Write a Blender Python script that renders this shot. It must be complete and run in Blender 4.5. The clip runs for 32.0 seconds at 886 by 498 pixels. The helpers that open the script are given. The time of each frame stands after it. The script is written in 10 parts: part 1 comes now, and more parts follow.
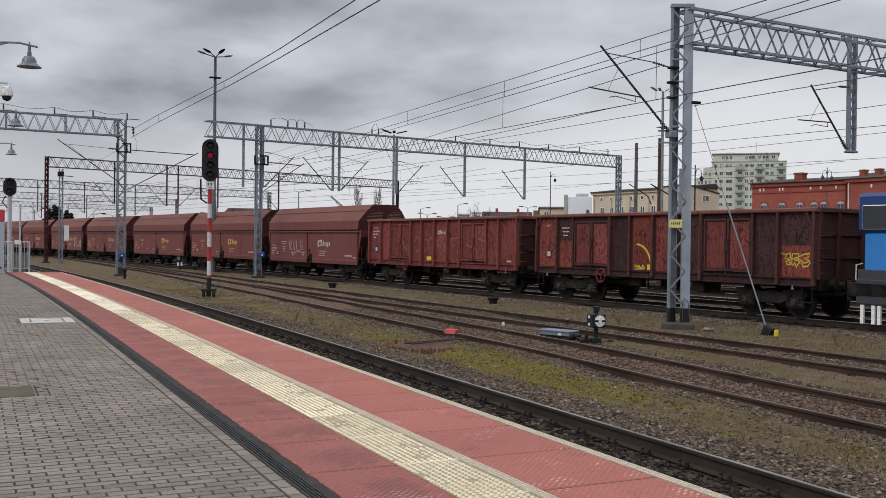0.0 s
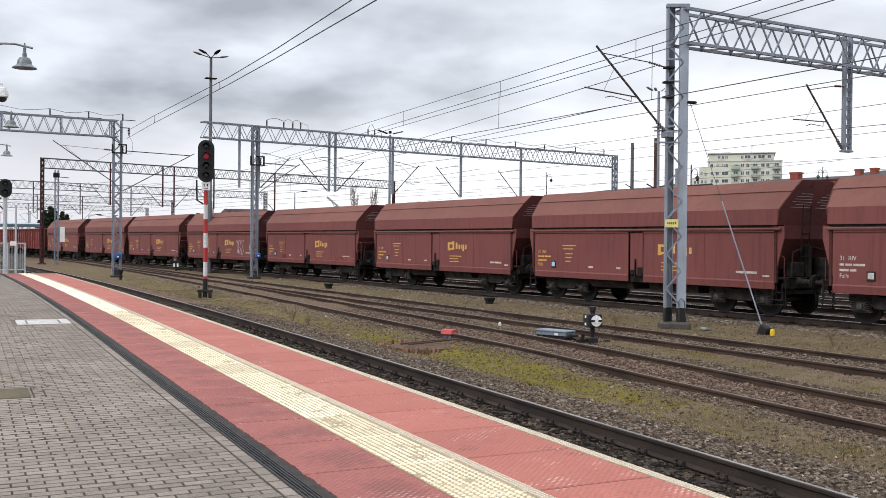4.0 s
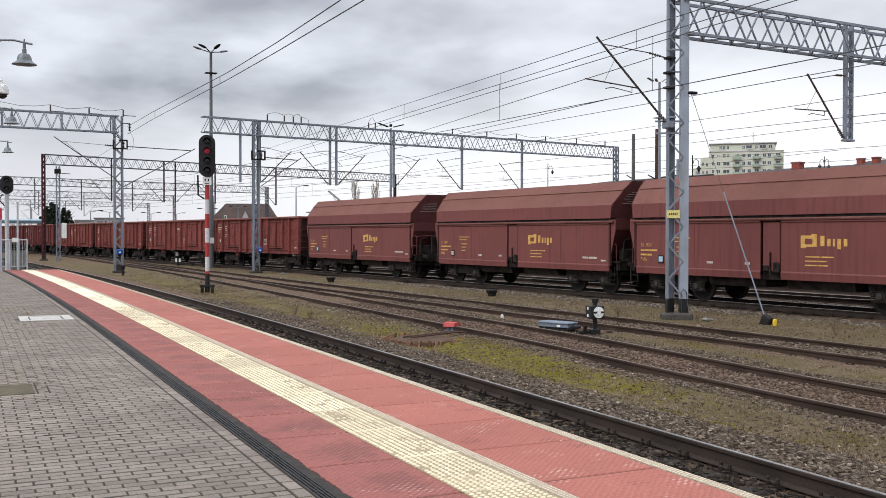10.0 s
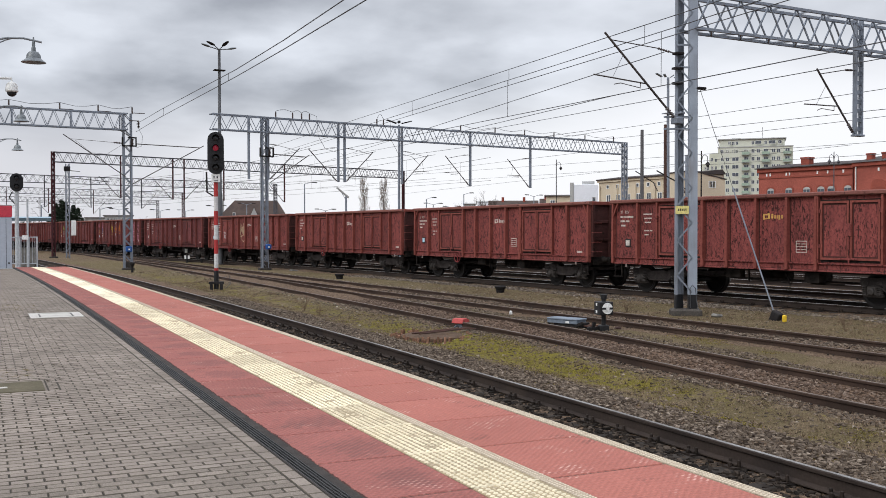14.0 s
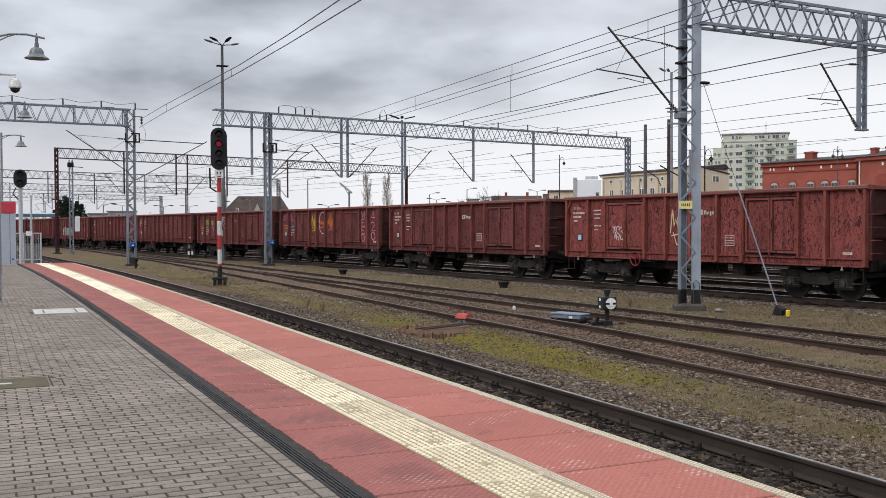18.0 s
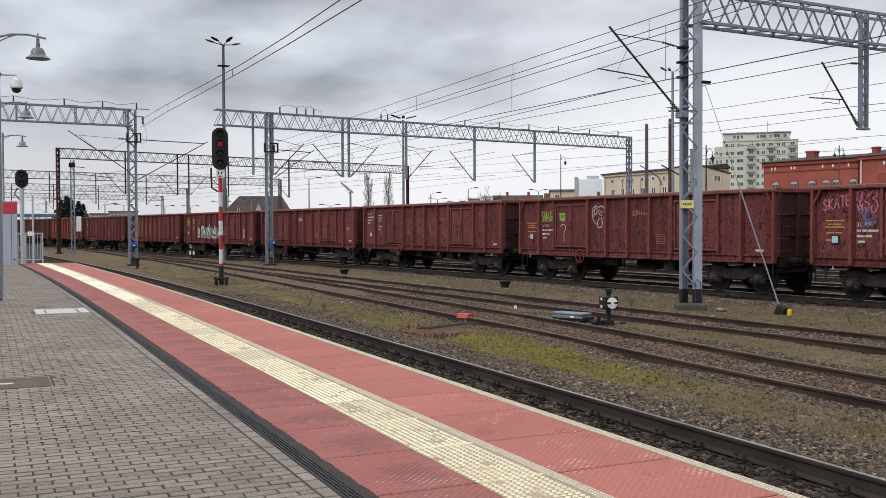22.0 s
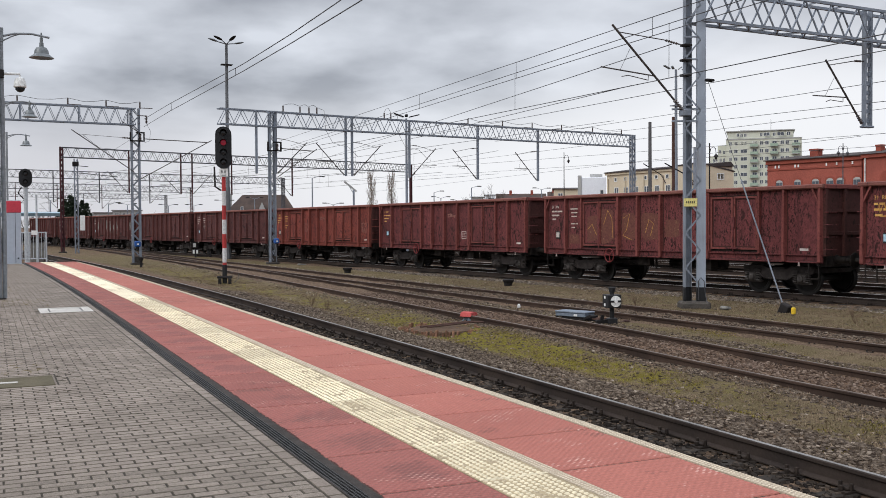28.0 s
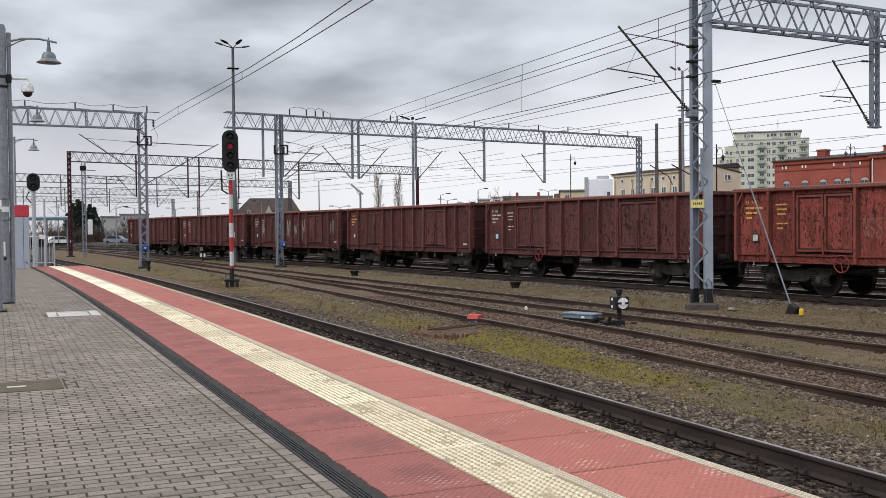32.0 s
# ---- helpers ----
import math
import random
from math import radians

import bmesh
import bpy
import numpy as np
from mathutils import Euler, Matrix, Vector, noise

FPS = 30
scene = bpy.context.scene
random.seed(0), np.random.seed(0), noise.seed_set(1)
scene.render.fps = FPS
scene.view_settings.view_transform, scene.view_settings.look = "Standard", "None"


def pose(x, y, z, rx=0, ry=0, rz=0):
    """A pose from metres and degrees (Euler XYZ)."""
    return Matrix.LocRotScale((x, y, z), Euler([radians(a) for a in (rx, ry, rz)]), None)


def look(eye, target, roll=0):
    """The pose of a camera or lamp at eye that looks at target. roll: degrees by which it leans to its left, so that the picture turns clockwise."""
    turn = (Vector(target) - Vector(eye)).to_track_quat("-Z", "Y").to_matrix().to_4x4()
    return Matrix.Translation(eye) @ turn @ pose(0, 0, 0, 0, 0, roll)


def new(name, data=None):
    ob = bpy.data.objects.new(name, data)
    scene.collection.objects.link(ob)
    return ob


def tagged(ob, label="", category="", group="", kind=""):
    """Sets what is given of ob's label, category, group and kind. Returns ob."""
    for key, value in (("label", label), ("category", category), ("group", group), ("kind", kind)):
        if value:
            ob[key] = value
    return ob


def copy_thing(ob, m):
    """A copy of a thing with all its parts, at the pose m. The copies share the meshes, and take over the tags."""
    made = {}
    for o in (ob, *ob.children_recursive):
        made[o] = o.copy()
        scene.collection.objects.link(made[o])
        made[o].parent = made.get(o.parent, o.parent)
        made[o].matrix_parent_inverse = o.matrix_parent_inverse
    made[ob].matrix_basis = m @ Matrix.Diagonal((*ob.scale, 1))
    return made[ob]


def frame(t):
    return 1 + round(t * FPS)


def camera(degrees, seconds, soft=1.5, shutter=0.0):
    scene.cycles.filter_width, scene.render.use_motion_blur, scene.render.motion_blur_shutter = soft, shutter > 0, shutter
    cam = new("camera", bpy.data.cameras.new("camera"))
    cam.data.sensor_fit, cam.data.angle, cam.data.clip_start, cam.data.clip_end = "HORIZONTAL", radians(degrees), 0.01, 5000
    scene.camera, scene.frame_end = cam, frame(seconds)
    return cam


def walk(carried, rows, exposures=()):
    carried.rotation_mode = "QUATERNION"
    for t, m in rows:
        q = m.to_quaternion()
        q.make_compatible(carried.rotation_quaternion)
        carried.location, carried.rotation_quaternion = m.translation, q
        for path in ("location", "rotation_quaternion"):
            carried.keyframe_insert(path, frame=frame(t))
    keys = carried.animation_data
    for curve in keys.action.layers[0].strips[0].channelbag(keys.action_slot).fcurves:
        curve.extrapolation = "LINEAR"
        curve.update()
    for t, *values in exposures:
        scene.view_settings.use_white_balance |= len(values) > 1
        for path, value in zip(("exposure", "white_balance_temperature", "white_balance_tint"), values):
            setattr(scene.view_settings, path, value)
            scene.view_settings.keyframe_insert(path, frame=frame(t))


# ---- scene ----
# The camera stands still on the platform and is turned by hand: seconds, heading, tilt, roll in degrees.
EYE = Vector((0.0, 0.0, 1.571))
TURNS = [
    (0, -25.755, -0.424, 0.694), (0.5, -25.778, -0.421, 0.719), (1, -25.8, -0.405, 0.744),
    (1.5, -25.824, -0.383, 0.76), (2, -25.865, -0.372, 0.756), (2.5, -25.914, -0.374, 0.724),
    (3, -25.958, -0.381, 0.681), (3.5, -25.979, -0.386, 0.647), (5.5, -25.815, -0.468, 0.135),
    (6, -25.779, -0.494, 0.103), (6.5, -25.746, -0.532, 0.068), (7, -25.756, -0.569, 0.038),
    (7.5, -25.797, -0.607, -0), (8, -25.845, -0.656, -0.009), (8.5, -25.881, -0.71, 0.02),
    (9, -25.892, -0.764, 0.046), (9.5, -25.884, -0.803, 0.05), (10, -25.868, -0.825, 0.053),
    (10.5, -25.839, -0.849, 0.049), (11, -25.785, -0.882, 0.033), (11.5, -25.713, -0.912, 0.03),
    (12, -25.646, -0.934, 0.018), (12.5, -25.585, -0.952, -0.016), (13, -25.517, -0.971, -0.041),
    (13.5, -25.443, -1.002, -0.063), (14, -25.372, -1.035, -0.084), (14.5, -25.327, -1.057, -0.09),
    (16.5, -25.139, -1.209, -0.151), (17, -25.155, -1.246, -0.158), (17.5, -25.175, -1.284, -0.176),
    (18, -25.18, -1.309, -0.188), (18.5, -25.187, -1.326, -0.195), (19, -25.21, -1.331, -0.202),
    (19.5, -25.229, -1.331, -0.207), (20, -25.219, -1.325, -0.223), (20.5, -25.185, -1.314, -0.242),
    (21, -25.153, -1.308, -0.244), (21.5, -25.126, -1.313, -0.24), (22, -25.102, -1.33, -0.253),
    (22.5, -25.084, -1.353, -0.271), (23, -25.08, -1.387, -0.268), (23.5, -25.084, -1.422, -0.252),
    (24, -25.086, -1.434, -0.246), (24.5, -25.078, -1.43, -0.242), (25, -25.057, -1.424, -0.256),
    (25.5, -25.04, -1.416, -0.284), (27.5, -24.945, -1.419, -0.29), (28, -24.908, -1.414, -0.328),
    (28.5, -24.856, -1.398, -0.368), (29, -24.808, -1.376, -0.382), (29.5, -24.752, -1.347, -0.402),
    (30, -24.693, -1.329, -0.44), (30.5, -24.638, -1.323, -0.486), (31, -24.581, -1.305, -0.53),
    (31.5, -24.531, -1.282, -0.562), (32, -24.508, -1.268, -0.581),
]


def aim(heading, tilt, roll):
    h, p = radians(heading), radians(tilt)
    ahead = Vector((-math.sin(h) * math.cos(p), math.cos(h) * math.cos(p), math.sin(p)))
    return look(EYE, EYE + ahead, ROLL_SIGN * roll)


ROLL_SIGN = 1
EXPOSURES = [(0, -0.42), (1, -0.33), (2, -0.1), (3, 0.13), (6, 0.2), (9, 0.1), (13, 0.0), (17, -0.1), (20, -0.11), (25, -0.14), (28, -0.13), (32, -0.12)]
cam = camera(48.87, 32.0, 0.55)
walk(cam, [(t, aim(a, b, c)) for t, a, b, c in TURNS], EXPOSURES)

# ---- world and light: overcast sky with a soft, weak sun ----
SUN_HEIGHT, SUN_TURN = 40.0, 258.0


def build_world():
    world = bpy.data.worlds.new("overcast_sky")
    scene.world = world
    world.use_nodes = True
    nt = world.node_tree
    nt.nodes.clear()
    out = nt.nodes.new("ShaderNodeOutputWorld")
    mixer = nt.nodes.new("ShaderNodeMixShader")
    clear = nt.nodes.new("ShaderNodeBackground")
    cloud = nt.nodes.new("ShaderNodeBackground")
    sky = nt.nodes.new("ShaderNodeTexSky")
    sky.sky_type = "NISHITA"
    sky.sun_disc = False
    sky.sun_elevation, sky.sun_rotation = radians(SUN_HEIGHT), radians(SUN_TURN)
    clear.inputs["Strength"].default_value = 0.1
    nt.links.new(sky.outputs[0], clear.inputs[0])
    co = nt.nodes.new("ShaderNodeTexCoord")
    sep = nt.nodes.new("ShaderNodeSeparateXYZ")
    nt.links.new(co.outputs["Generated"], sep.inputs[0])
    # clouds lie on a flat layer: direction divided by its height
    up = nt.nodes.new("ShaderNodeMath")
    up.operation = "MAXIMUM"
    up.inputs[1].default_value = 0.03
    nt.links.new(sep.outputs[2], up.inputs[0])
    lift = nt.nodes.new("ShaderNodeMath")
    lift.operation = "ADD"
    lift.inputs[1].default_value = 0.24
    nt.links.new(up.outputs[0], lift.inputs[0])
    flat = nt.nodes.new("ShaderNodeVectorMath")
    flat.operation = "DIVIDE"
    comb = nt.nodes.new("ShaderNodeCombineXYZ")
    for i in range(3):
        nt.links.new(lift.outputs[0], comb.inputs[i])
    nt.links.new(co.outputs["Generated"], flat.inputs[0])
    nt.links.new(comb.outputs[0], flat.inputs[1])
    big = nt.nodes.new("ShaderNodeTexNoise")
    big.noise_dimensions = "4D"
    big.inputs["W"].default_value = 55.3
    big.inputs["Scale"].default_value = 2.6
    big.inputs["Detail"].default_value = 7
    big.inputs["Roughness"].default_value = 0.47
    big.inputs["Distortion"].default_value = 0.0
    nt.links.new(flat.outputs[0], big.inputs["Vector"])
    tone = nt.nodes.new("ShaderNodeValToRGB")
    tone.color_ramp.elements[0].position, tone.color_ramp.elements[0].color = 0.36, (0.40, 0.425, 0.48, 1)
    tone.color_ramp.elements[1].position, tone.color_ramp.elements[1].color = 0.62, (0.80, 0.84, 0.92, 1)
    nt.links.new(big.outputs["Fac"], tone.inputs[0])
    near = nt.nodes.new("ShaderNodeMapRange")
    near.interpolation_type = "SMOOTHSTEP"
    near.inputs["From Min"].default_value, near.inputs["From Max"].default_value = 0.05, 0.15
    near.inputs["To Min"].default_value, near.inputs["To Max"].default_value = 1.0, 0.0
    # the band stands higher across the yard
    rise = nt.nodes.new("ShaderNodeMapRange")
    rise.interpolation_type = "SMOOTHSTEP"
    rise.inputs["From Min"].default_value, rise.inputs["From Max"].default_value = 0.40, 0.72
    rise.inputs["To Min"].default_value, rise.inputs["To Max"].default_value = 0.0, 0.065
    nt.links.new(sep.outputs[0], rise.inputs["Value"])
    above = nt.nodes.new("ShaderNodeMath")
    above.operation = "SUBTRACT"
    nt.links.new(sep.outputs[2], above.inputs[0])
    nt.links.new(rise.outputs[0], above.inputs[1])
    nt.links.new(above.outputs[0], near.inputs["Value"])
    blend = nt.nodes.new("ShaderNodeMix")
    blend.data_type = "RGBA"
    # the bright band along the horizon is greyer up the line
    band = nt.nodes.new("ShaderNodeMapRange")
    band.interpolation_type = "SMOOTHSTEP"
    band.inputs["From Min"].default_value, band.inputs["From Max"].default_value = 0.05, 0.42
    nt.links.new(sep.outputs[0], band.inputs["Value"])
    strip_tone = nt.nodes.new("ShaderNodeMix")
    strip_tone.data_type = "RGBA"
    strip_tone.inputs[6].default_value = (0.75, 0.755, 0.81, 1)
    strip_tone.inputs[7].default_value = (1.02, 1.03, 1.07, 1)
    nt.links.new(band.outputs[0], strip_tone.inputs[0])
    nt.links.new(strip_tone.outputs[2], blend.inputs[7])
    nt.links.new(near.outputs[0], blend.inputs[0])
    side = nt.nodes.new("ShaderNodeMapRange")
    side.interpolation_type = "SMOOTHSTEP"
    side.inputs["From Min"].default_value, side.inputs["From Max"].default_value = 0.25, 0.90
    side.inputs["To Min"].default_value, side.inputs["To Max"].default_value = 0.0, 0.35
    nt.links.new(sep.outputs[0], side.inputs["Value"])
    pale = nt.nodes.new("ShaderNodeMix")
    pale.data_type = "RGBA"
    pale.inputs[7].default_value = (0.98, 1.0, 1.06, 1)
    nt.links.new(side.outputs[0], pale.inputs[0])
    nt.links.new(tone.outputs[0], pale.inputs[6])
    nt.links.new(pale.outputs[2], blend.inputs[6])
    nt.links.new(blend.outputs[2], cloud.inputs[0])
    # an overcast sky is brightest overhead
    zenith = nt.nodes.new("ShaderNodeMapRange")
    zenith.interpolation_type = "SMOOTHSTEP"
    zenith.inputs["From Min"].default_value, zenith.inputs["From Max"].default_value = 0.30, 0.85
    zenith.inputs["To Min"].default_value, zenith.inputs["To Max"].default_value = 1.0, 3.1
    nt.links.new(sep.outputs[2], zenith.inputs["Value"])
    nt.links.new(zenith.outputs[0], cloud.inputs["Strength"])
    mixer.inputs[0].default_value = 0.94
    nt.links.new(clear.outputs[0], mixer.inputs[1])
    nt.links.new(cloud.outputs[0], mixer.inputs[2])
    nt.links.new(mixer.outputs[0], out.inputs[0])
    lamp = bpy.data.lights.new("sun", "SUN")
    lamp.energy, lamp.angle, lamp.color = 1.75, radians(35), (1.0, 0.97, 0.93)
    sun = new("sun", lamp)
    a, h = radians(SUN_TURN), radians(SUN_HEIGHT)
    sun.matrix_basis = look((0, 0, 30), Vector((0, 0, 30)) - Vector((math.sin(a) * math.cos(h), math.cos(a) * math.cos(h), math.sin(h))))


build_world()

# ---- materials ----
MATS = {}


def paint(name, base, other=None, rough=0.75, metal=0.0, size=0.6, grain=18.0, bump=0.25, amount=0.5, stain=None, stain_at=0.62,
          stretch=(1, 1, 1), vary=0.0, bump_size=None, depth=0.01, glow=None, world_space=False, streak=None, weave=0.0, fleck=None, grime_shade=None, speck=0.28, blot=None):
    """A surface with patches of two colours at a large scale, grain at a small one, stains, relief and a random change from piece to piece."""
    if name in MATS:
        return MATS[name]
    m = bpy.data.materials.new(name)
    m.use_nodes = True
    nt = m.node_tree
    n, link = nt.nodes, nt.links
    bsdf = n["Principled BSDF"]
    other = other or tuple(c * 0.75 for c in base)
    co = n.new("ShaderNodeTexCoord")
    pos = co.outputs["Object"]
    if world_space:
        geo = n.new("ShaderNodeNewGeometry")
        pos = geo.outputs["Position"]
    mp = n.new("ShaderNodeMapping")
    mp.inputs["Scale"].default_value = stretch
    link.new(pos, mp.inputs[0])
    info = n.new("ShaderNodeObjectInfo")
    off = n.new("ShaderNodeVectorMath")
    off.operation = "ADD"
    spread = n.new("ShaderNodeMath")
    spread.operation = "MULTIPLY"
    spread.inputs[1].default_value = 0.0 if world_space else 37.0
    link.new(info.outputs["Random"], spread.inputs[0])
    link.new(mp.outputs[0], off.inputs[0])
    link.new(spread.outputs[0], off.inputs[1])

    def tex(scale, detail=4, roughness=0.55):
        t = n.new("ShaderNodeTexNoise")
        t.inputs["Scale"].default_value, t.inputs["Detail"].default_value, t.inputs["Roughness"].default_value = scale, detail, roughness
        link.new(off.outputs[0], t.inputs["Vector"])
        return t

    def mixed(fac, a, b):
        x = n.new("ShaderNodeMix")
        x.data_type = "RGBA"
        for sock, val in ((x.inputs[0], fac), (x.inputs[6], a), (x.inputs[7], b)):
            if isinstance(val, (int, float, tuple)):
                sock.default_value = val if not isinstance(val, tuple) else (*val[:3], 1)
            else:
                link.new(val, sock)
        return x.outputs[2]

    def ramp(value, lo, hi):
        r = n.new("ShaderNodeMapRange")
        r.inputs["From Min"].default_value, r.inputs["From Max"].default_value = lo, hi
        link.new(value, r.inputs["Value"])
        return r.outputs[0]

    large, small = tex(1.0 / size), tex(grain, 3, 0.7)
    col = mixed(ramp(large.outputs["Fac"], 0.5 - 0.5 * amount * 0.6, 0.5 + 0.5 * amount * 0.6), base, other)
    dark = n.new("ShaderNodeMapRange")
    dark.inputs["From Min"].default_value, dark.inputs["From Max"].default_value = 0.25, 0.75
    dark.inputs["To Min"].default_value, dark.inputs["To Max"].default_value = (0.92, 1.08) if size >= 2 else (1 - speck, 1 + speck)
    link.new(small.outputs["Fac"], dark.inputs["Value"])
    hsv = n.new("ShaderNodeHueSaturation")
    link.new(col, hsv.inputs["Color"])
    value = dark.outputs[0]
    if vary:
        v = n.new("ShaderNodeMapRange")
        v.inputs["To Min"].default_value, v.inputs["To Max"].default_value = 1 - vary, 1 + vary
        link.new(info.outputs["Random"], v.inputs["Value"])
        mul = n.new("ShaderNodeMath")
        mul.operation = "MULTIPLY"
        link.new(value, mul.inputs[0])
        link.new(v.outputs[0], mul.inputs[1])
        value = mul.outputs[0]
    link.new(value, hsv.inputs["Value"])
    col = hsv.outputs[0]
    if streak:
        st = n.new("ShaderNodeMapping")
        st.inputs["Scale"].default_value = (7.0, 7.0, 0.55)
        link.new(off.outputs[0], st.inputs[0])
        t = n.new("ShaderNodeTexNoise")
        t.inputs["Scale"].default_value, t.inputs["Detail"].default_value = 1.0, 5
        link.new(st.outputs[0], t.inputs["Vector"])
        f = ramp(t.outputs["Fac"], 0.50, 0.72)
        k = n.new("ShaderNodeMath")
        k.operation = "MULTIPLY"
        k.inputs[1].default_value = 0.65
        link.new(f, k.inputs[0])
        col = mixed(k.outputs[0], col, streak)
    if stain:
        t = tex(1.0 / (size * 0.35), 6, 0.65)
        col = mixed(ramp(t.outputs["Fac"], stain_at, stain_at + 0.06), col, stain)
    if fleck:
        # small upright chips through the paint
        st = n.new("ShaderNodeMapping")
        st.inputs["Scale"].default_value = (1.0, 1.0, 0.38)
        link.new(off.outputs[0], st.inputs[0])
        cluster = ramp(tex(1.3, 4, 0.6).outputs["Fac"], 0.30, 0.52)
        for scale, lo, hi in ((fleck[1], fleck[2], fleck[2] + 0.03), (fleck[1] * 2.4, fleck[2] + 0.02, fleck[2] + 0.05)):
            t = n.new("ShaderNodeTexNoise")
            t.inputs["Scale"].default_value, t.inputs["Detail"].default_value, t.inputs["Roughness"].default_value, t.inputs["Distortion"].default_value = scale, 5, 0.62, 1.2
            link.new(st.outputs[0], t.inputs["Vector"])
            k = n.new("ShaderNodeMath")
            k.operation = "MULTIPLY"
            link.new(ramp(t.outputs["Fac"], lo, hi), k.inputs[0])
            link.new(cluster, k.inputs[1])
            col = mixed(k.outputs[0], col, fleck[0])
    crests = None
    if weave:
        sp = n.new("ShaderNodeSeparateXYZ")
        link.new(pos, sp.inputs[0])
        waves = []
        for axis in (0, 1):
            b = n.new("ShaderNodeMath")
            b.operation = "MULTIPLY"
            b.inputs[1].default_value = 2 * math.pi / weave
            link.new(sp.outputs[axis], b.inputs[0])
            c = n.new("ShaderNodeMath")
            c.operation = "SINE"
            link.new(b.outputs[0], c.inputs[0])
            waves.append(c)
        k = n.new("ShaderNodeMath")
        k.operation = "MULTIPLY"
        link.new(waves[0].outputs[0], k.inputs[0])
        link.new(waves[1].outputs[0], k.inputs[1])
        crests = k.outputs[0]
    if grime_shade and weave:
        # dirt lodged between the raised knobs, in patches; rubbed pale knobs elsewhere
        # The first, faint layer paints the shade of every trough into the colour.
        for sign, colour, scale, lo, hi, strength in ((-1, grime_shade[0], 0.9, 0.0, 0.7, 0.28), (-1, grime_shade[0], 1.9, grime_shade[2], grime_shade[2] + 0.07, 0.8), (1, grime_shade[1], 2.7, 0.57, 0.66, 0.75)):
            t = tex(scale, 5, 0.65)
            f = ramp(t.outputs["Fac"], lo, hi)
            r = n.new("ShaderNodeMapRange")
            r.inputs["From Min"].default_value, r.inputs["From Max"].default_value = (0.35, -0.25) if sign < 0 else (0.3, 0.7)
            link.new(crests, r.inputs["Value"])
            q = n.new("ShaderNodeMath")
            q.operation = "MULTIPLY"
            link.new(f, q.inputs[0])
            link.new(r.outputs[0], q.inputs[1])
            q2 = n.new("ShaderNodeMath")
            q2.operation = "MULTIPLY"
            q2.inputs[1].default_value = strength
            link.new(q.outputs[0], q2.inputs[0])
            col = mixed(q2.outputs[0], col, colour)
    if blot:
        # a trodden dirty round on the slab, larger on some pieces, and a ragged grimy fringe along one edge
        sp = n.new("ShaderNodeSeparateXYZ")
        link.new(pos, sp.inputs[0])

        def calc(op, a, b=0.0, c=0.0):
            x = n.new("ShaderNodeMath")
            x.operation = op
            for i, val in enumerate((a, b, c)):
                if isinstance(val, (int, float)):
                    x.inputs[i].default_value = val
                else:
                    link.new(val, x.inputs[i])
            return x.outputs[0]

        colour, cx, cy, rx, ry = blot
        rough_edge = calc("MULTIPLY_ADD", tex(7.0, 7, 0.72).outputs["Fac"], 4.4, -2.2)
        away = calc("SQRT", calc("ADD", calc("POWER", calc("MULTIPLY_ADD", sp.outputs[0], 1 / rx, -cx / rx), 2.0), calc("POWER", calc("MULTIPLY_ADD", sp.outputs[1], 1 / ry, -cy / ry), 2.0)))
        size_of = calc("MULTIPLY_ADD", info.outputs["Random"], 1.5, -0.75)
        f = ramp(calc("SUBTRACT", calc("ADD", size_of, 0.75), calc("ADD", away, rough_edge)), -0.35, 0.35)
        col = mixed(calc("MULTIPLY", f, calc("MULTIPLY_ADD", crests, -0.30, 0.42)), col, colour)
        fringe = ramp(calc("ADD", sp.outputs[0], calc("MULTIPLY", rough_edge, 0.012)), 0.013, 0.007)
        col = mixed(fringe, col, tuple(0.55 * c for c in colour))
    link.new(col, bsdf.inputs["Base Color"])
    rr = n.new("ShaderNodeMapRange")
    rr.inputs["To Min"].default_value, rr.inputs["To Max"].default_value = max(0.02, rough - 0.12), min(1.0, rough + 0.12)
    link.new(small.outputs["Fac"], rr.inputs["Value"])
    link.new(rr.outputs[0], bsdf.inputs["Roughness"])
    bsdf.inputs["Metallic"].default_value = metal
    bsdf.inputs["Specular IOR Level"].default_value = 0.5 if rough < 0.5 else 0.3 if rough < 0.65 else 0.12
    if bump:
        t = tex(bump_size or grain * 1.5, 5, 0.6)
        bp = n.new("ShaderNodeBump")
        bp.inputs["Strength"].default_value, bp.inputs["Distance"].default_value = bump, depth
        height = t.outputs["Fac"]
        if weave:
            j = n.new("ShaderNodeMath")
            j.operation = "ADD"
            link.new(crests, j.inputs[0])
            link.new(height, j.inputs[1])
            height = j.outputs[0]
        link.new(height, bp.inputs["Height"])
        link.new(bp.outputs[0], bsdf.inputs["Normal"])
    if glow:
        bsdf.inputs["Emission Color"].default_value = (*glow[:3], 1)
        bsdf.inputs["Emission Strength"].default_value = glow[3]
    MATS[name] = m
    return m


STEEL = paint("galvanised_grey_steel", (0.24, 0.268, 0.315), (0.182, 0.204, 0.242), 0.55, 0.25, 0.8, 25, 0.05, streak=(0.17, 0.168, 0.168), speck=0.07)
STEEL_RUSTY = paint("rusty_brown_steel", (0.10, 0.055, 0.042), (0.06, 0.036, 0.032), 0.8, 0.1, 0.5, 25, 0.2)
STEEL_DARK = paint("dark_weathered_steel", (0.030, 0.027, 0.027), (0.017, 0.0155, 0.0155), 0.7, 0.2, 0.4, 20, 0.2)
CABLE = paint("dark_wire", (0.085, 0.085, 0.09), None, 0.6, 0.3, bump=0)
INSULATOR = paint("brown_insulator", (0.06, 0.04, 0.035), None, 0.35, bump=0)
